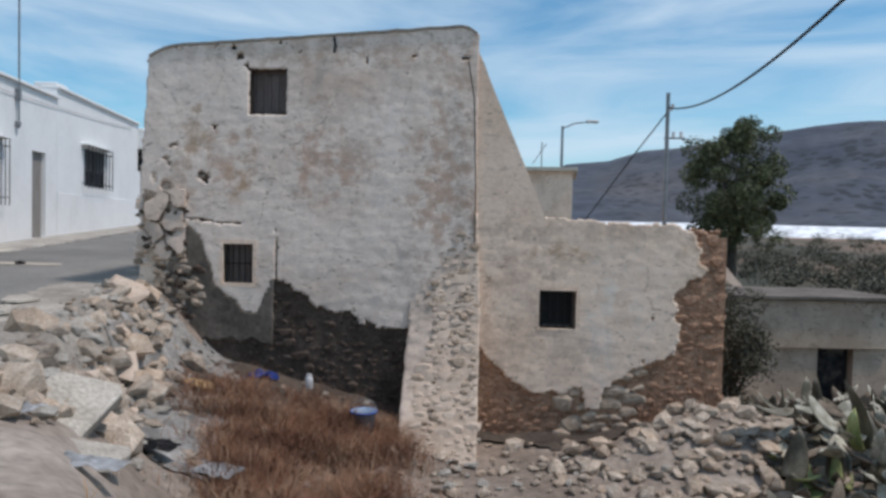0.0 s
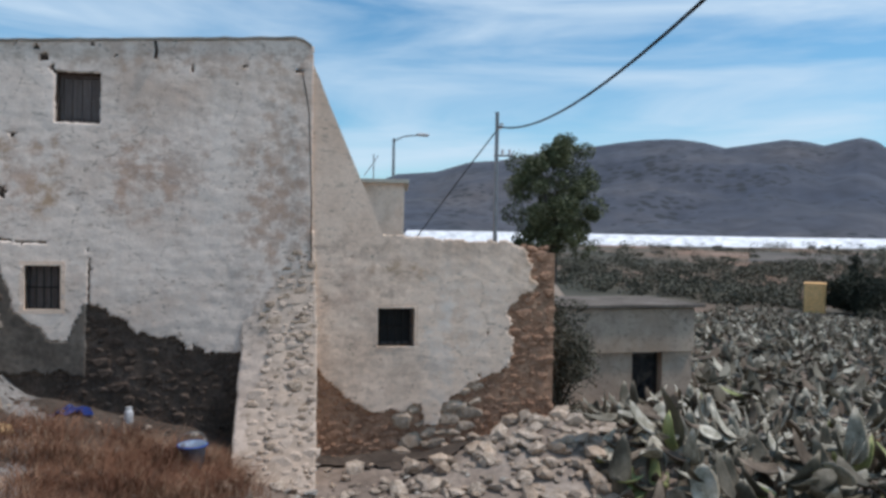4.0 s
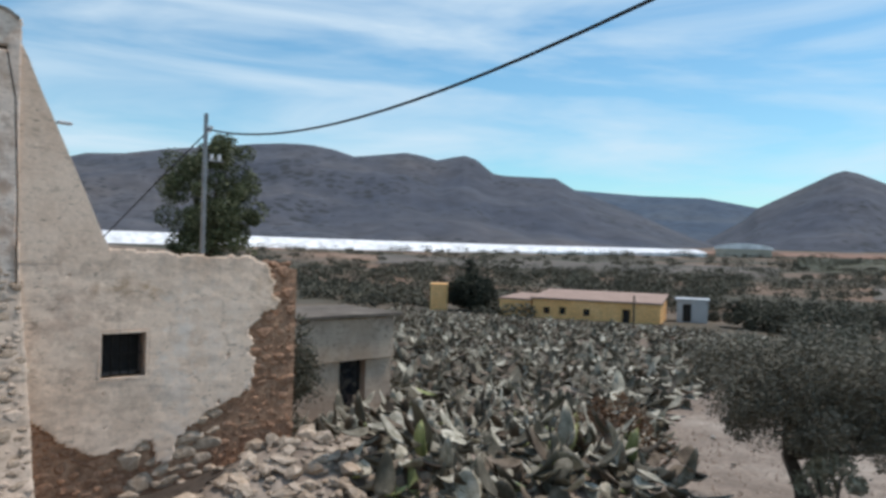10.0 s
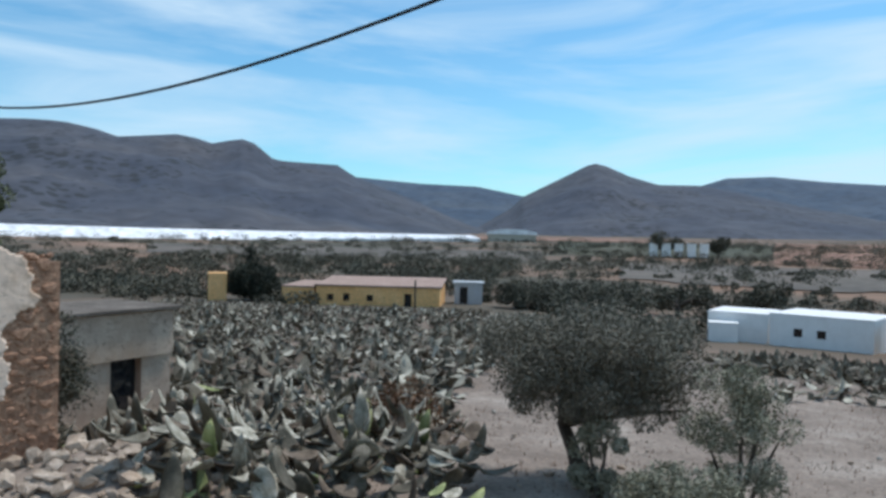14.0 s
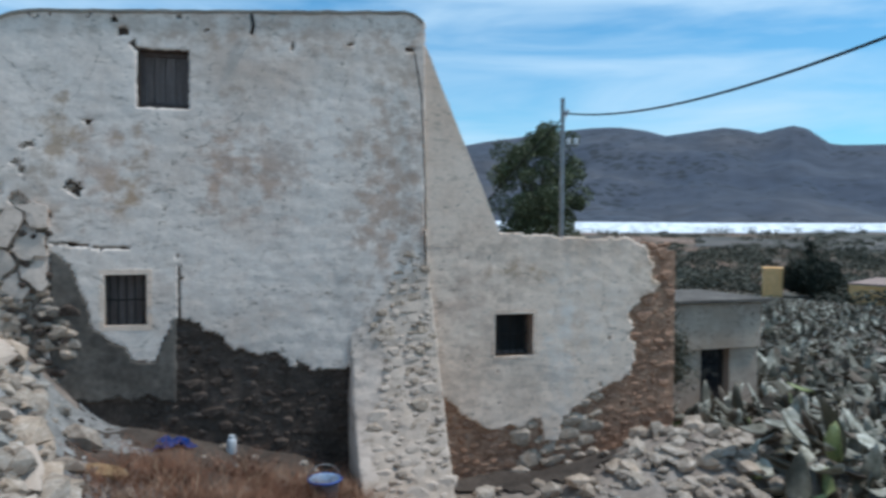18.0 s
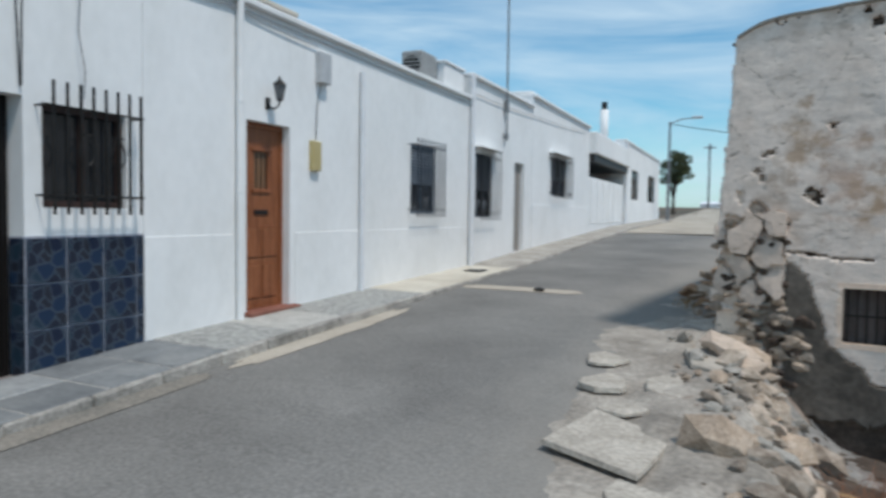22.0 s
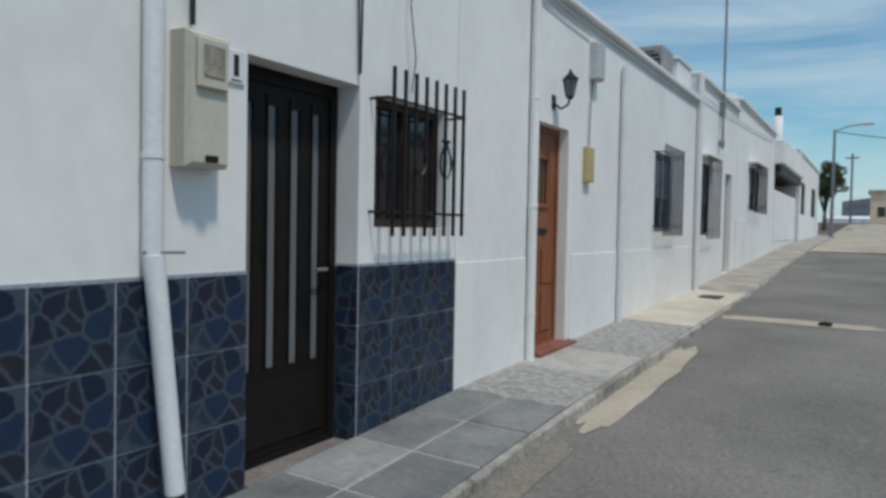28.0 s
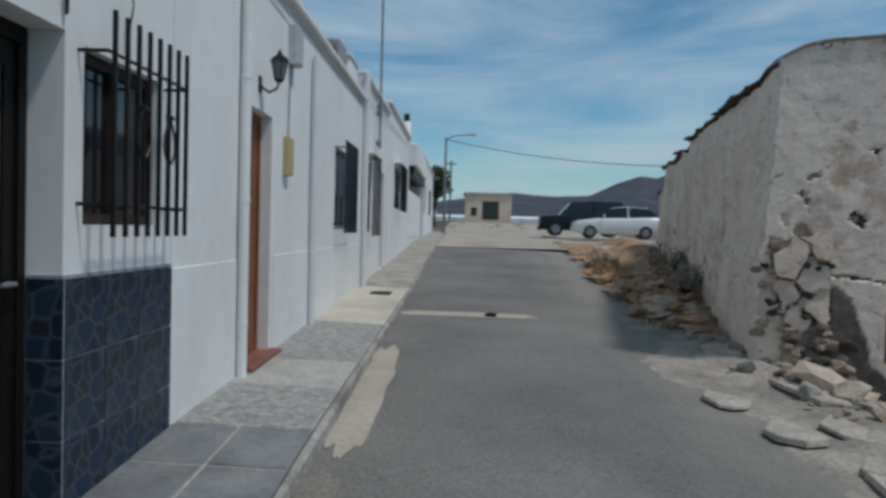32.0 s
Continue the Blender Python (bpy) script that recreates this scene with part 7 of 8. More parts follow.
def cactus_plant(x, y, size, n, seed, fresh=0.05):
    rnd = random.Random(seed)
    c = tagged(new("prickly_pear"), "wilting grey-green prickly pear cactus with drooping pads", "cactus", "cactus thicket")
    for m, s, lv in cactus_poses(rnd, Vector((x, y, float(land(x, y)) - 0.03)), size, n):
        k = rnd.random()
        mat = cactus_fresh if k < fresh else cactus_pale if k < max(0.36, fresh) else cactus_brown if k < max(0.60, fresh) else cactus_green
        o = bpy.data.objects.new("pad", rnd.choice(PADS[mat.name]))
        scene.collection.objects.link(o)
        o.parent = c
        o.matrix_basis = m @ Matrix.Diagonal((s * rnd.uniform(0.6, 1.05), s * rnd.uniform(0.6, 1.1), s, 1))
    return c


def in_thicket(x, y):
    if 11.8 < x < 16.9 and y > 5.7 and y < 10:
        return False
    u, v = (Vector((x, y, 0)) - R0).dot(EU), (Vector((x, y, 0)) - R0).dot(EV)
    if u < 8.0 and v > -3.3:
        return False
    return x > 10.6 and y > (-0.6 + (0.44 * (x - 13) if x < 18 else 2.2 + 0.26 * (x - 18)) if x > 13 else -0.6 + 0.3 * (13 - x)) and y < 1.7 * (x - 7.5)


rnd = random.Random(5)
spots = []
while len(spots) < 52:
    x, y = rnd.uniform(10.7, 17.5), rnd.uniform(-0.8, 7.0)
    if in_thicket(x, y) and all((x - a) ** 2 + (y - b) ** 2 > 0.38 for a, b in spots):
        spots.append((x, y))
for i, (x, y) in enumerate(spots):
    cactus_plant(x, y, rnd.uniform(0.38, 0.52) if x < 13.6 else rnd.uniform(0.36, 0.48), 34, 100 + i, 0.03)
cactus_plant(11.5, 1.6, 0.40, 16, 91, 0.4)


def cactus_field(name, label, n_plants, region, size, pads, seed, mats=(cactus_green, cactus_pale, cactus_brown)):
    rnd = random.Random(seed)
    geo = [pad_geometry(b, w, 6, 3) for b, w in ((0.05, 0.28), (0.4, 0.25), (0.7, 0.22))]
    vs, fs, mi, off = [], [], [], 0
    for _ in range(n_plants):
        x, y = region(rnd)
        for m, s, lv in cactus_poses(rnd, Vector((x, y, float(land(x, y)) - 0.03)), size * rnd.uniform(0.8, 1.2), pads):
            v, f = rnd.choice(geo)
            a = np.array(m)
            vs.append((v * s) @ a[:3, :3].T + a[:3, 3])
            fs += [tuple(i + off for i in q) for q in f]
            mi += [0 if (k := rnd.random()) < 0.55 else 1 if k < 0.78 else 2] * len(f)
            off += len(v)
    me = bpy.data.meshes.new(name)
    me.from_pydata(np.concatenate(vs).tolist(), [], fs)
    for m in mats:
        me.materials.append(m)
    me.polygons.foreach_set("material_index", mi)
    return tagged(new(name, me), label, "cactus", kind="stuff")


def far_region(r):
    while True:
        x = 14 + 50 * r.random() ** 1.6
        y = r.uniform(-1, 60)
        if in_thicket(x, y) and (x > 17.4 or y > 6.5) and y < 0.9 * x + 2:
            return x, y


cactus_field("cactus_thicket", "dense thicket of dusty prickly pear", 1350, far_region, 0.46, 18, 61)
cactus_field("cactus_thicket", "dusty prickly pear hedge across the slope", 480, lambda r: (r.uniform(33, 42), r.uniform(-13.5, -2.0)), 0.44, 14, 62, (cactus_green, cactus_green, cactus_brown))
cactus_field("cactus_thicket", "low prickly pear on the far slope", 40, lambda r: (r.uniform(24, 34), r.uniform(-9, -4)), 0.4, 10, 63)

# ---- scrub on the plain ----
rng = np.random.default_rng(3)
cs, rs = [], []
while len(cs) < 4600:
    d, a = 40 + 400 * rng.random() ** 1.25, radians(rng.uniform(30, 112))
    x, y = 5 + d * math.sin(a), -3 + d * math.cos(a)
    if (in_thicket(x, y) and x < 66) or a < radians(30):
        continue
    if 62 < x < 86 and 18 < y < 52 and rng.random() < 0.8 or (48 < x < 80 and -28 < y < 0):
        continue
    if d < 70 and a > radians(84) or d < 100 and rng.random() < (0.25 if a < radians(58) else 0.7 if a < radians(80) else 0.85) or (d > 120 and a > radians(72) and rng.random() < 0.6) or (d > 215 and a < radians(72) and rng.random() < 0.7):
        continue
    w = rng.uniform(0.5, 1.7) * (1 + d / 350)
    for _ in range(4):
        cs.append((x + rng.normal() * w, y + rng.normal() * w, float(land(x, y)) + w * 0.5))
        rs.append(w * rng.uniform(0.6, 1.0))
pts = clump_points(rng, cs, rs, 64)
tagged(leaf_mesh("scrub", pts, None, 0.42, scrub_leaf, 4, 0.6), "dark scrub and carob bushes dotting the plain", "shrubs", kind="stuff")

# ---- fields on the plain ----
red_field = surface("red_field", [(0.17, 0.095, 0.064), (0.25, 0.145, 0.10), (0.31, 0.20, 0.145)], 0.03, 0.4, 0.95, 0.0)
green_field = surface("green_field", [(0.05, 0.055, 0.035), (0.08, 0.08, 0.052), (0.11, 0.10, 0.07)], 0.03, 0.5, 0.95, 0.0)
grey_field = surface("grey_field", [(0.09, 0.08, 0.068), (0.125, 0.11, 0.092), (0.16, 0.135, 0.112)], 0.03, 0.5, 0.95, 0.0)


def field(label, a0, a1, d0, d1, mat, seed):
    """A field between two bearings and two distances, with uneven edges, lying on the plain."""
    bm, rows = bmesh.new(), []
    for i in range(31):
        row = []
        for j in range(13):
            a = a0 + (a1 - a0) * i / 30 + 0.5 * noise.noise(Vector((j * 0.7, seed, 0)))
            d = d0 + (d1 - d0) * (j / 12) ** 1.3 + 0.05 * d0 * noise.noise(Vector((i * 0.35, seed, 4)))
            x, y = 5 + d * math.sin(radians(a)), -3 + d * math.cos(radians(a))
            row.append(bm.verts.new((x, y, float(land(x, y)) + 0.25)))
        rows.append(row)
    for p, q in zip(rows, rows[1:]):
        for j in range(12):
            bm.faces.new((p[j], q[j], q[j + 1], p[j + 1]))
    bmesh.ops.recalc_face_normals(bm, faces=bm.faces[:])
    return tagged(obj("ground_field", bm, mat, smooth=True), label, "field", kind="structure")


field("green-grey crop field far across the plain", 75, 90.5, 268, 460, green_field, 1.0)
field("rust-red ploughed field far across the plain", 90.7, 114, 240, 620, red_field, 2.0)
field("dull grey-brown fallow field on the plain", 80, 114, 150, 222, grey_field, 3.0)
field("rust-red ploughed field below the conical hill", 58, 84, 500, 760, red_field, 4.0)
field("ochre fallow strip before the greenhouses", 44, 74, 225, 290, grey_field, 5.0)

# ---- buildings on the plain ----
ochre = surface("ochre_render", [(0.70, 0.39, 0.15), (0.82, 0.48, 0.20), (0.86, 0.54, 0.25)], 0.4, 6, 0.9, 0.05)
ochre_pale = surface("pale_ochre_render", [(0.62, 0.43, 0.25), (0.72, 0.53, 0.33), (0.78, 0.60, 0.40)], 0.4, 6, 0.9, 0.05)
pink_roof = surface("pink_roof", [(0.30, 0.21, 0.17), (0.40, 0.29, 0.24)], 0.6, 8, 0.9, 0.05)
plastic_white = surface("plastic_sheet", [(0.74, 0.75, 0.76), (0.84, 0.85, 0.86), (0.90, 0.90, 0.90)], 0.02, 0.3, 0.5, 0.0)


def block_house(name, label, p0, p1, depth, z0, z1, mat, roof_mat, openings=(), category="building", pitch=0.0, lap=0.2, slab=0.16):
    """A plain building whose front runs from p0 to p1; openings: along, wide, bottom, top, in metres."""
    h = tagged(new(name), label, category)
    a, b = Vector((*p0, 0)), Vector((*p1, 0))
    e = (b - a).normalized()
    nb = Vector((-e.y, e.x, 0))
    if nb.dot(Vector((5, -3, 0)) - a) > 0:
        nb = -nb
    ln = (b - a).length
    to = lambda p, q, r: a + e * p + nb * q + Vector((0, 0, r))
    part("wall", wall_mesh(bmesh.new(), 0, ln, z0 - 2.0, z1, 0, 0.3, [(o[0], o[0] + o[1], z0 + o[2], z0 + o[3]) for o in openings], to), mat, h)
    for p, q in ((0.0, 0.3), (ln - 0.3, ln)):
        part("wall", wall_mesh(bmesh.new(), p, q, z0 - 2.0, z1, 0.301, depth, [], to), mat, h)
    part("wall", wall_mesh(bmesh.new(), 0.301, ln - 0.301, z0 - 2.0, z1, depth - 0.3, depth, [], to), mat, h)
    bm = bmesh.new()
    v = [bm.verts.new(to(p, q, z1 + 0.003 + w)) for p, q, w in ((-lap, -lap, 0), (ln + lap, -lap, 0), (ln + lap, depth + lap, pitch), (-lap, depth + lap, pitch), (-lap, -lap, slab), (ln + lap, -lap, slab), (ln + lap, depth + lap, slab + pitch), (-lap, depth + lap, slab + pitch))]
    for f in ((3, 2, 1, 0), (4, 5, 6, 7), (0, 1, 5, 4), (1, 2, 6, 5), (2, 3, 7, 6), (3, 0, 4, 7)):
        bm.faces.new([v[i] for i in f])
    part("roof", bm, roof_mat, h)
    for o in openings:
        part("window" if o[2] > 0.3 else "door", wall_mesh(bmesh.new(), o[0] + 0.02, o[0] + o[1] - 0.02, z0 + o[2] + 0.02, z0 + o[3] - 0.02, 0.15, 0.2, [], to), dark_glass, h)
    return h


block_house("farmhouse", "long low ochre-yellow farm building with pinkish roof", (70.54, 39.84), (75.12, 27.52), 9, -6.3, -3.75, ochre, pink_roof, [(1.2, 0.7, 1.0, 1.7), (2.9, 0.7, 1.0, 1.8), (5.4, 0.7, 1.0, 1.7), (9.4, 0.8, 0.1, 1.9)], "farm", 0.5)
block_house("farmhouse", "lower yellow wing of the farm building", (69.86, 43.73), (70.6, 40.1), 6, -6.3, -4.0, ochre, pink_roof, [], "farm", 0.3, 0.05)
block_house("farm_shed", "small ochre-yellow farm outbuilding", (68.3, 52.5), (69.6, 51), 3, -5.5, -3.0, ochre, ochre, [], "farm", 0.0, 0.03)
block_house("storage_box", "white metal storage container on the plain", (81.1, 28.4), (82.3, 25.5), 3, -5.9, -3.5, white_metal, white_metal, [(0.6, 0.9, 0.1, 2.0)], "container")
block_house("white_farm", "low white flat-roofed farmhouse behind cactus", (73.54, -4.02), (70.98, -11.41), 7, -7.3, -4.35, whitewash, whitewash, [(1.9, 0.7, 1.2, 1.9), (3.7, 0.7, 1.2, 1.9)], "farm", 0.0, 0.03, 0.12)
block_house("white_farm", "white wing of the low farmhouse", (75.28, 1.05), (74.44, -3.9), 6, -7.3, -4.6, whitewash, whitewash, [], "farm", 0.0, 0.03, 0.12)
block_house("white_farm", "small white store with cream door", (72.79, 0.76), (73.01, -1.57), 2, -7.6, -5.4, whitewash, whitewash, [], "farm", 0.0, 0.03, 0.12)
block_house("white_farm", "pale farmhouse with ochre end wall", (67.04, -12.24), (65.54, -20.73), 6, -7.3, -4.6, ochre_pale, whitewash, [(2.2, 1.0, 1.0, 2.0)], "farm", 0.0, 0.03, 0.12)
for p, q in (((265.5, 33.6), (265.9, 30.8)), ((266.1, 29.5), (266.4, 26.6)), ((266.6, 25.3), (266.9, 22.5)), ((267.0, 21.1), (267.3, 18.4)), ((267.3, 17.0), (267.6, 14.2))):
    block_house("distant_house", "small white house far across the plain", p, q, 5, -0.6, 1.9, whitewash, whitewash, [], "house")
barn = tagged(new("barn"), "large pale vaulted barn across the plain", "barn")
e, d, o = Vector((8, -26, 0)).normalized(), Vector((26, 8, 0)).normalized(), Vector((399.0, 144.0, 0))
part("wall", wall_mesh(bmesh.new(), 0, 28, 1.0, 5.6, 0, 25, [], lambda p, q, r: o + e * p + d * q + Vector((0, 0, r))), concrete, barn)
bm, rows = bmesh.new(), []
for k in range(13):
    a = math.pi * k / 12
    p = o + e * (14 - 15 * math.cos(a)) + Vector((0, 0, 5.61 + 3.2 * math.sin(a)))
    rows.append([bm.verts.new(p - d), bm.verts.new(p + d * 26)])
for p, q in zip(rows, rows[1:]):
    bm.faces.new((p[0], p[1], q[1], q[0]))
bm.faces.new([r[0] for r in rows]), bm.faces.new([r[1] for r in rows][::-1])
part("vault", bm, plastic_white, barn)
gh = tagged(new("greenhouse"), "long white plastic greenhouse across the plain", "greenhouse")
line = [(108.9, 333.6, -3.5, 5.0), (159.8, 306.3, -3.2, 5.0), (206.9, 274.8, -2.6, 4.5), (261.1, 239.6, -1.6, 4.3), (302, 210.9, 0.2, 4.4), (339, 183.1, 1.6, 4.6), (387.3, 143.7, 2.8, 4.9)]
for name, lo, hi, d0, d1, mat in (("wall", 0.0, 0.16, 0.0, 0.3, plastic_white), ("roof", 0.161, 1.0, 0.3, 12.0, plastic_white)):
    bm, rows = bmesh.new(), []
    for x, y, z0, z1 in line:
        d = Vector((0.63, 0.77, 0))
        p, q = Vector((x, y, z0 + (z1 - z0) * lo)) + d * d0, Vector((x, y, z0 + (z1 - z0) * hi)) + d * d1
        rows.append([bm.verts.new(v) for v in (p, q, q + d * 0.5, Vector((q.x, q.y, z0 - 2)) + d * 0.5, Vector((p.x, p.y, z0 - 2)))])
    for p, q in zip(rows, rows[1:]):
        for j in range(5):
            bm.faces.new((p[j], p[(j + 1) % 5], q[(j + 1) % 5], q[j]))
    bm.faces.new(rows[0]), bm.faces.new(rows[-1][::-1])
    bmesh.ops.recalc_face_normals(bm, faces=bm.faces[:])
    part(name, bm, mat, gh)
block_house("greenhouse", "white plastic greenhouse beyond the street's end", (-20, 415), (60, 415), 30, 4.5, 8.5, plastic_white, plastic_white, [], "greenhouse", 2.0)

hut_wall = plaster_surface("hut_cement", (0.50, 0.395, 0.305), (0.37, 0.285, 0.22), (0.36, 0.26, 0.18), (0.14, 0.115, 0.09))
hut = block_house("stone_hut", "derelict grey cement hut with dark doorway", (12.3, 6.86), (16.3, 6.46), 1.7, -2.6, -0.08, hut_wall, plaster_grey, [(2.78, 0.62, 0.0, 1.70)], "hut", 0.0, 0.17, 0.05)
part("lintel_band", wall_mesh(bmesh.new(), 0.0, 4.02, -0.90, -0.10, -0.07, -0.002, [], lambda p, q, r: Vector((12.3, 6.86, 0)) + Vector((0.995, -0.0995, 0)) * p + Vector((0.0995, 0.995, 0)) * q + Vector((0, 0, r))), hut_wall, hut, "proud cement band below the roof")
block_house("flat_house", "plain pale flat-roofed house behind the ruin", (12.41, 26.22), (16.35, 25.05), 5, 0.0, 3.45, plaster_warm, concrete, [], "house")
block_house("end_building", "pale flat building with dark garage door", (2.2, 80), (7.4, 80), 8, 2.6, 5.5, plaster_warm, concrete, [(1.9, 1.9, 0.0, 2.1), (0.6, 0.7, 0.4, 1.4)], "building")

# ---- poles and wires ----
pole = tagged(new("utility_pole"), "slender steel utility pole behind the annexe", "pole")
pb = Vector((12.55, 7.22, 0))
part("post", tube(bmesh.new(), [(pb.x, pb.y, float(land(pb.x, pb.y)) - 0.2), (pb.x, pb.y, 3.40)], [0.05, 0.035], 8), steel, pole)
part("crossarm", tube(bmesh.new(), [(pb.x - 0.05, pb.y, 2.62), (pb.x + 0.28, pb.y - 0.1, 2.62)], 0.015, 6), steel, pole)
for dx in (0.1, 0.22):
    part("insulator", tube(bmesh.new(), [(pb.x + dx, pb.y - dx * 0.35, 2.63), (pb.x + dx, pb.y - dx * 0.35, 2.73)], 0.03, 8), pvc, pole)
part("insulator", tube(bmesh.new(), [(pb.x + 0.05, pb.y, 3.1), (pb.x + 0.09, pb.y - 0.02, 3.2)], 0.035, 8), pvc, pole)
wire = []
for i in range(45):
    w = 0.08 + 23 * i / 44
    wire.append((pb.x - 0.2756 * w, pb.y - 0.9613 * w, 3.15 - 0.195 * w + 0.0155 * w * w))
tagged(obj("overhead_cable", tube(bmesh.new(), wire, 0.0135, 6), rubber), "thick twisted black cable sagging from the pole", "cable")
stay = [(pb.x - 0.02, pb.y, 3.05), (12.35, 8.0, 2.5), (12.0, 9.9, 1.2), (11.8, 11.0, 0.3)]
tagged(obj("stay_wire", tube(bmesh.new(), stay, 0.012, 5), rubber), "dark stay cable slanting down from the pole", "cable")


def street_lamp(x, y, z0, z1, arm, label):
    l = tagged(new("street_lamp"), label, "street lamp")
    part("post", tube(bmesh.new(), [(x, y, z0), (x, y, z1)], [0.09, 0.055], 8), steel, l)
    ex, ey = x + arm[0], y + arm[1]
    part("arm", tube(bmesh.new(), [(x, y, z1 - 0.1), (x + arm[0] * 0.4, y + arm[1] * 0.4, z1 + 0.12), (ex, ey, z1 + 0.2)], 0.03, 6), steel, l)
    part("lamp_head", boxed(ex - 0.25, ey - 0.12, z1 + 0.14, ex + 0.3, ey + 0.12, z1 + 0.26, None, 0.04), white_metal, l)
    return l


street_lamp(16.08, 25.84, 0.2, 5.45, (1.2, -0.3), "grey steel street lamp behind the ruin")
street_lamp(0.75, 37.6, 1.0, 6.4, (1.35, 0.0), "grey steel street lamp at the end of the row")
yp = tagged(new("farm_pole"), "thin wooden pole beside the yellow farm", "pole")
part("post", tube(bmesh.new(), [(70.3, 28, -6.5), (70.3, 28, -2.7)], [0.11, 0.09], 7), bark, yp)
fp = tagged(new("far_pole"), "thin distant utility pole", "pole")
part("post", tube(bmesh.new(), [(0.35, 87, 2.5), (0.35, 87, 9.9)], 0.12, 7), steel, fp)
part("crossarm", boxed(-0.3, 86.9, 9.4, 1.0, 87.1, 9.55), steel, fp)
tv = tagged(new("roof_aerial"), "small television aerial on the flat roof", "antenna")
part("pole", tube(bmesh.new(), [(15.13, 25.61, 3.4), (15.13, 25.61, 4.7)], 0.025, 6), steel, tv)
part("arm", tube(bmesh.new(), [(14.73, 25.61, 3.75), (15.33, 25.61, 4.65)], 0.018, 6), steel, tv)
cable([(0.75, 37.6, 6.3), (11.3, 32.0, 4.6)], 0.02, "thin cable slung across the far street", 0.3)

# ---- cars ----
paint_silver = surface("car_paint_silver", [(0.70, 0.71, 0.72), (0.76, 0.77, 0.78)], 1, 20, 0.3, 0.0, 0.1, fine_amount=0.03)
paint_dark = surface("car_paint_dark", [(0.012, 0.014, 0.02), (0.02, 0.023, 0.03)], 1, 20, 0.25, 0.0, 0.2, fine_amount=0.03)
lamp_glass = glass_surface("lamp_glass", (0.6, 0.6, 0.6), 0.1)


def car(label, m, length, width, prof, paint, cabin, wheel_r, axles):
    """prof: (along, lower edge, shoulder) of the body; cabin: (along, roof height) of the glasshouse."""
    c = tagged(new("car"), label, "car", "parked cars")
    c.matrix_basis = m
    bm, rings = bmesh.new(), []
    for i, (x, lo, hi) in enumerate(prof):
        w = width / 2 * (0.80 if i in (0, len(prof) - 1) else 1.0)
        rings.append([bm.verts.new(p) for p in ((x, -w * 0.9, lo), (x, -w, lo + 0.15), (x, -w, hi - 0.12), (x, -w * 0.9, hi), (x, w * 0.9, hi), (x, w, hi - 0.12), (x, w, lo + 0.15), (x, w * 0.9, lo))])
    for p, q in zip(rings, rings[1:]):
        for k in range(8):
            bm.faces.new((p[k], q[k], q[(k + 1) % 8], p[(k + 1) % 8]))
    bm.faces.new(rings[0]), bm.faces.new(rings[-1][::-1])
    bmesh.ops.recalc_face_normals(bm, faces=bm.faces[:])
    part("body", bm, paint, c, "", True)
    bm, rings = bmesh.new(), []
    for x, hi, k in cabin:
        w = width / 2 * k
        base = np.interp(x, [p[0] for p in prof], [p[2] for p in prof]) - 0.03
        rings.append([bm.verts.new(p) for p in ((x, -width / 2 * 0.9, base), (x, -w, max(hi, base + 0.01)), (x, w, max(hi, base + 0.01)), (x, width / 2 * 0.9, base))])
    for p, q in zip(rings, rings[1:]):
        for k in range(3):
            bm.faces.new((p[k], q[k], q[k + 1], p[k + 1]))
    bm.faces.new(rings[0]), bm.faces.new(rings[-1][::-1])
    bmesh.ops.recalc_face_normals(bm, faces=bm.faces[:])
    part("glasshouse", bm, dark_glass, c, "dark tinted windows")
    xs = [k for k in cabin if k[1] > max(q[1] for q in cabin) - 0.12]
    bm = bmesh.new()
    rr = [[bm.verts.new((x, s * width / 2 * k * 1.02, hi + dz)) for s, dz in ((-1, -0.03), (-0.8, 0.025), (0.8, 0.025), (1, -0.03))] for x, hi, k in xs]
    for p, q in zip(rr, rr[1:]):
        for k in range(3):
            bm.faces.new((p[k], q[k], q[k + 1], p[k + 1]))
    part("roof", bm, paint, c, "", True)
    for x, hi, k in (cabin[len(cabin) // 2],):
        for s in (-1, 1):
            part("pillar", tube(bmesh.new(), [(x, s * width / 2 * 0.91, np.interp(x, [p[0] for p in prof], [p[2] for p in prof]) - 0.05), (x, s * width / 2 * k, hi)], 0.035, 6), paint, c)
    for x in axles:
        for s in (-1, 1):
            w = part("wheel", tube(bmesh.new(), [(x, s * (width / 2 - 0.18), wheel_r), (x, s * (width / 2 + 0.01), wheel_r)], wheel_r, 20), rubber, c)
            part("rim", tube(bmesh.new(), [(x, s * (width / 2 + 0.005), wheel_r), (x, s * (width / 2 + 0.02), wheel_r)], wheel_r * 0.62, 14), steel, w)
    for s in (-1, 1):
        part("headlight", boxed(prof[0][0] - 0.02, s * width * 0.33 - 0.16, prof[0][2] - 0.22, prof[0][0] + 0.12, s * width * 0.33 + 0.16, prof[0][2] - 0.06, None, 0.03), lamp_glass, c)
        part("tail_light", boxed(prof[-1][0] - 0.1, s * width * 0.36 - 0.1, prof[-1][2] - 0.35, prof[-1][0] + 0.015, s * width * 0.36 + 0.1, prof[-1][2] - 0.1, None, 0.02), terracotta, c)
        part("mirror", boxed(1.35, s * (width / 2 + 0.06) - 0.07, 0.98, 1.45, s * (width / 2 + 0.06) + 0.07, 1.1, None, 0.03), paint, c)
    part("bumper", boxed(prof[0][0] - 0.05, -width * 0.42, 0.28, prof[0][0] + 0.1, width * 0.42, 0.5, None, 0.04), paint, c)
    return c


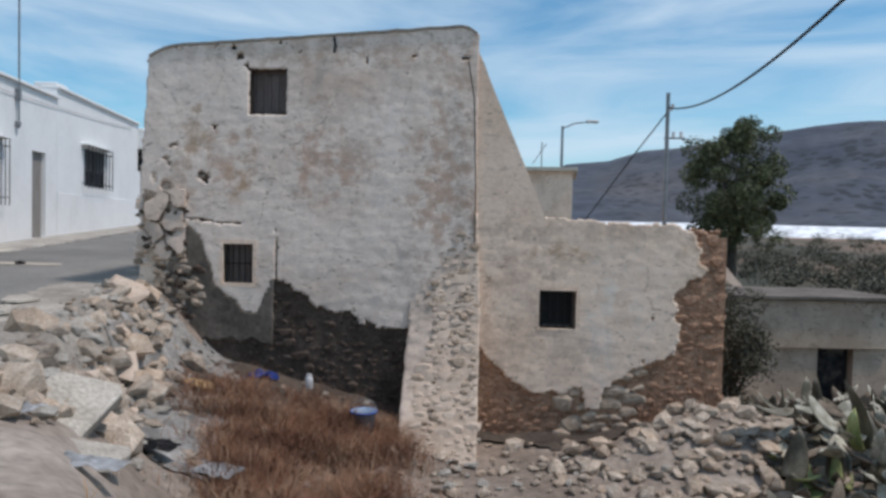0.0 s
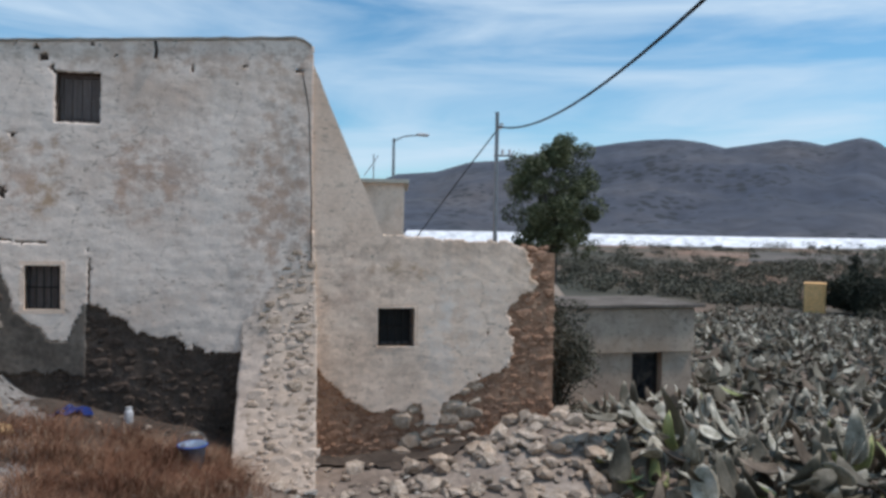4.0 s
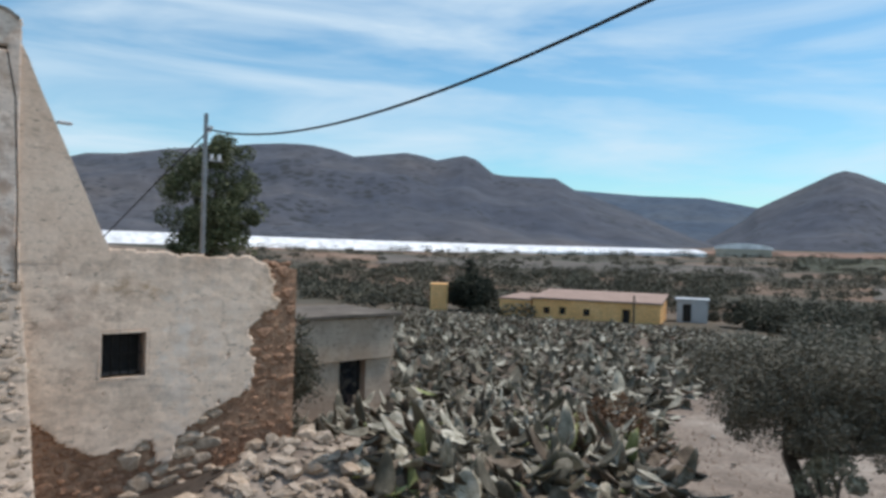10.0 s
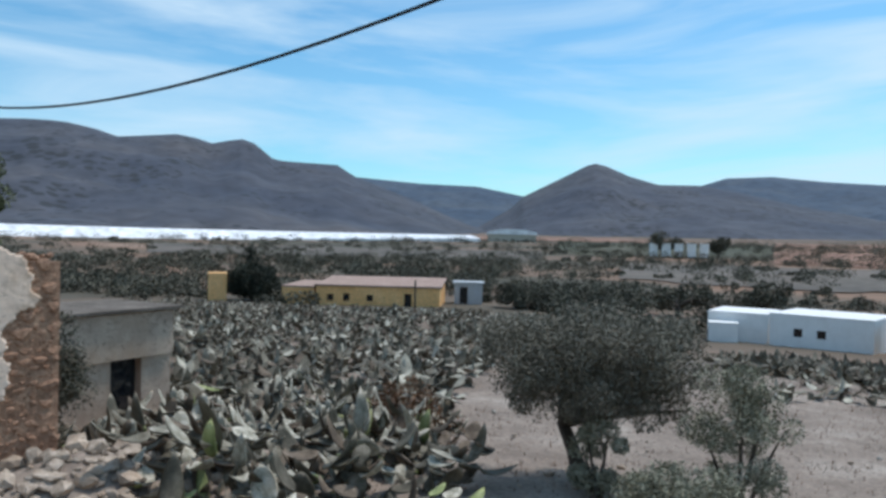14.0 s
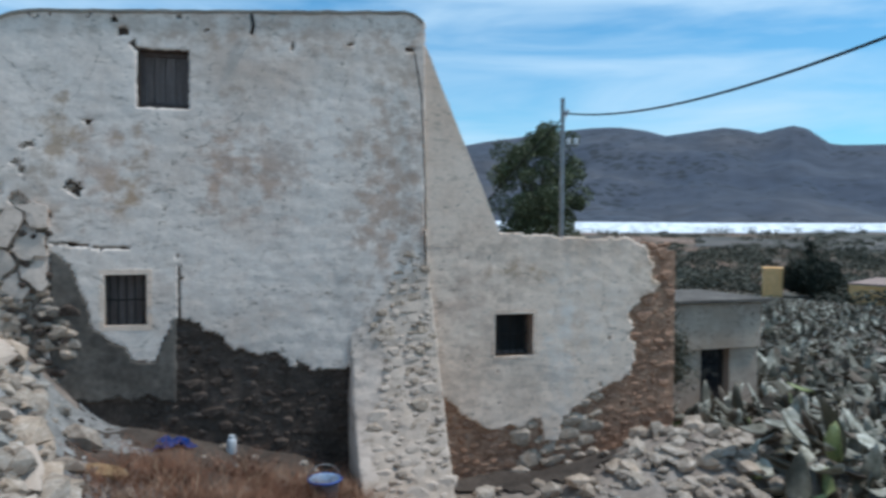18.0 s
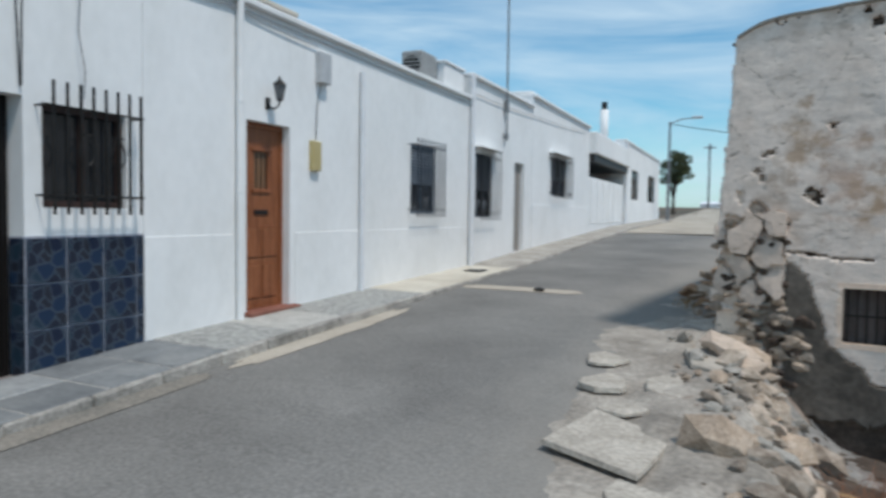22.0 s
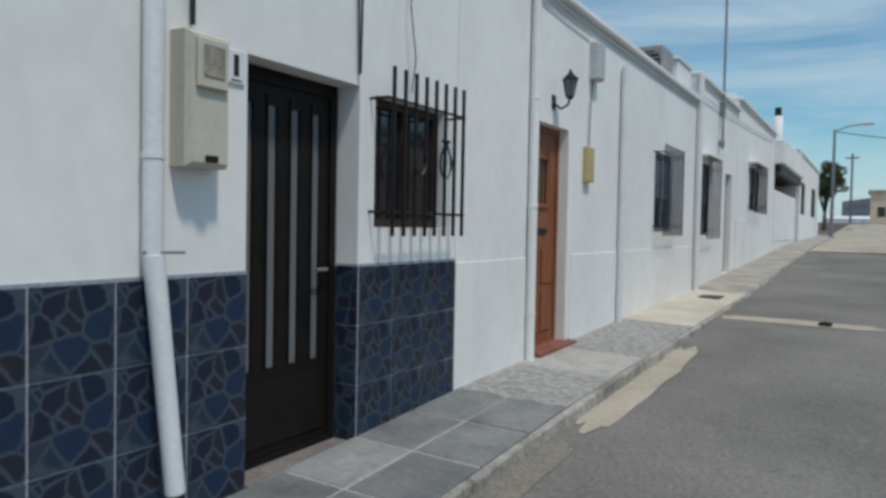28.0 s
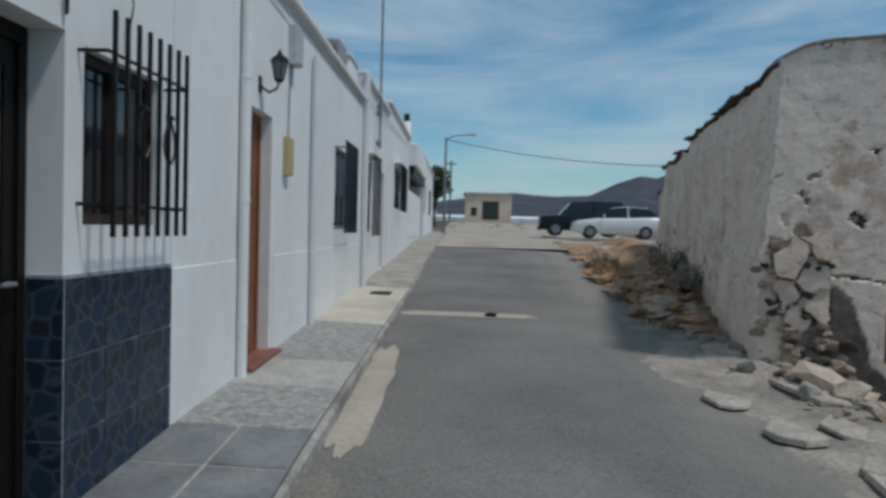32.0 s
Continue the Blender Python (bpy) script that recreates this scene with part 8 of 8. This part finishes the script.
hatch = [(0, 0.32, 0.72), (0.25, 0.22, 0.82), (1.1, 0.2, 0.93), (2.2, 0.2, 0.96), (3.3, 0.2, 1.0), (3.95, 0.24, 1.02), (4.15, 0.35, 0.95)]
car("silver hatchback parked beside the ruined walls", pose(7.0, 32.6, 1.16, 0, 0, -6), 4.15, 1.72, hatch, paint_silver, [(0.95, 0.94, 0.8), (1.75, 1.40, 0.72), (2.5, 1.47, 0.72), (3.4, 1.42, 0.70), (4.0, 1.05, 0.72)], 0.3, (0.78, 3.3))
suv = [(0, 0.42, 0.95), (0.2, 0.32, 1.02), (1.2, 0.3, 1.1), (2.4, 0.3, 1.12), (3.8, 0.3, 1.15), (4.4, 0.34, 1.15), (4.55, 0.45, 1.05)]
car("dark off-road vehicle parked behind the silver car", pose(5.8, 36.4, 1.2, 0, 0, -4), 4.55, 1.85, suv, paint_dark, [(1.05, 1.12, 0.86), (1.6, 1.76, 0.80), (2.8, 1.84, 0.80), (4.2, 1.80, 0.78), (4.5, 1.2, 0.78)], 0.37, (0.85, 3.65))

# ---- litter in the hollow ----
blue_plastic = surface("blue_plastic", [(0.012, 0.05, 0.26), (0.02, 0.08, 0.36)], 3, 20, 0.4, 0.1)
white_plastic = surface("white_plastic", [(0.45, 0.46, 0.47), (0.58, 0.59, 0.60)], 3, 20, 0.5, 0.1)
pale_blue = surface("pale_blue_plastic", [(0.22, 0.32, 0.45), (0.34, 0.43, 0.54)], 4, 20, 0.5, 0.05)
card = surface("tan_board", [(0.36, 0.24, 0.12), (0.46, 0.32, 0.17)], 3, 20, 0.9, 0.1)


def crumpled(name, label, x, y, w, l, h, mat, seed, rot=0.0):
    bm, g = bmesh.new(), []
    for i in range(11):
        g.append([bm.verts.new(((i / 10 - 0.5) * w, (j / 8 - 0.5) * l, h * (0.25 + 0.75 * abs(noise.fractal(Vector((i * 0.35, j * 0.35, seed)), 0.8, 2, 3))) * math.sin(math.pi * min(max(i / 10, 0.04), 0.96)) ** 0.5)) for j in range(9)])
    for p, q in zip(g, g[1:]):
        for j in range(8):
            bm.faces.new((p[j], q[j], q[j + 1], p[j + 1]))
    r = bmesh.ops.solidify(bm, geom=bm.faces[:], thickness=0.008)
    o = tagged(obj(name, bm, mat), label, "litter")
    o.matrix_basis = pose(x, y, float(land(x, y)) + 0.015, 0, 0, rot)
    return o


crumpled("plastic_sheet", "crumpled bright blue plastic sheet", 6.10, 4.12, 0.48, 0.3, 0.13, blue_plastic, 1.5, 10)
crumpled("plastic_sheet", "dirty white plastic sheet among weeds", 6.05, 1.15, 0.6, 0.3, 0.1, white_plastic, 2.5, -20)
crumpled("plastic_sheet", "scrap of white plastic on the gravel", 5.42, -0.56, 0.26, 0.14, 0.06, white_plastic, 3.5, 60)
crumpled("plastic_sheet", "torn strip of white plastic on the gravel", 5.85, -0.95, 0.5, 0.16, 0.06, white_plastic, 6.5, -12)
crumpled("plastic_sheet", "torn strip of grey plastic on the gravel", 6.45, -1.25, 0.45, 0.18, 0.06, white_plastic, 7.5, -25)
crumpled("plastic_sheet", "dark crumpled tarpaulin on the bank", 5.6, 1.1, 0.55, 0.22, 0.1, rubber, 5.5, -15)
crumpled("paper_scrap", "scrap of pale sacking on the stones", 7.25, 0.3, 0.4, 0.25, 0.1, white_plastic, 4.5, 30)
broken_slab(9.0, 1.5, 0.24, 0.13, 0.03, 20, (3, 5), card, "tan board lying on the bare ground", 91)
broken_slab(5.55, 3.3, 0.22, 0.1, 0.05, -30, (8, 5), card, "tan stone slab lying on grey ash", 92, 0.02)
jr = tagged(new("plastic_jar"), "small white plastic jar against the gable", "jar")
jz = float(land(6.70, 4.20))
part("body", tube(bmesh.new(), [(6.70, 4.20, jz), (6.70, 4.20, jz + 0.03), (6.70, 4.20, jz + 0.14), (6.70, 4.20, jz + 0.18)], [0.04, 0.05, 0.05, 0.03], 12), white_plastic, jr, "", True)
part("lid", tube(bmesh.new(), [(6.70, 4.20, jz + 0.181), (6.70, 4.20, jz + 0.2)], 0.034, 12), white_plastic, jr)
bk = tagged(new("bucket"), "blue and white plastic bucket lying in weeds", "bucket")
bx, by = 7.36, 3.2
bz = float(land(bx, by)) - 0.02
bm, rg = bmesh.new(), []
for r, z in ((0.0, 0.004), (0.10, 0.0), (0.135, 0.25), (0.145, 0.25), (0.145, 0.27), (0.128, 0.26), (0.095, 0.02), (0.0, 0.02)):
    rg.append([bm.verts.new((bx + max(r, 0.001) * math.cos(a), by + max(r, 0.001) * math.sin(a), bz + z)) for a in [k * math.pi / 9 for k in range(18)]])
for p, q in zip(rg, rg[1:]):
    for k in range(18):
        bm.faces.new((p[k], p[(k + 1) % 18], q[(k + 1) % 18], q[k]))
part("pail", bm, pale_blue, bk, "", True)
part("rim", tube(bmesh.new(), [(bx + 0.147 * math.cos(a), by + 0.147 * math.sin(a), bz + 0.262) for a in [k * math.pi / 9 for k in range(19)]], 0.01, 5), blue_plastic, bk, "blue rim")
part("handle", tube(bmesh.new(), [(bx + 0.147 * math.cos(a), by + 0.05, bz + 0.26 + 0.12 * math.sin(a)) for a in [k * math.pi / 8 for k in range(9)]], 0.004, 5), steel, bk)
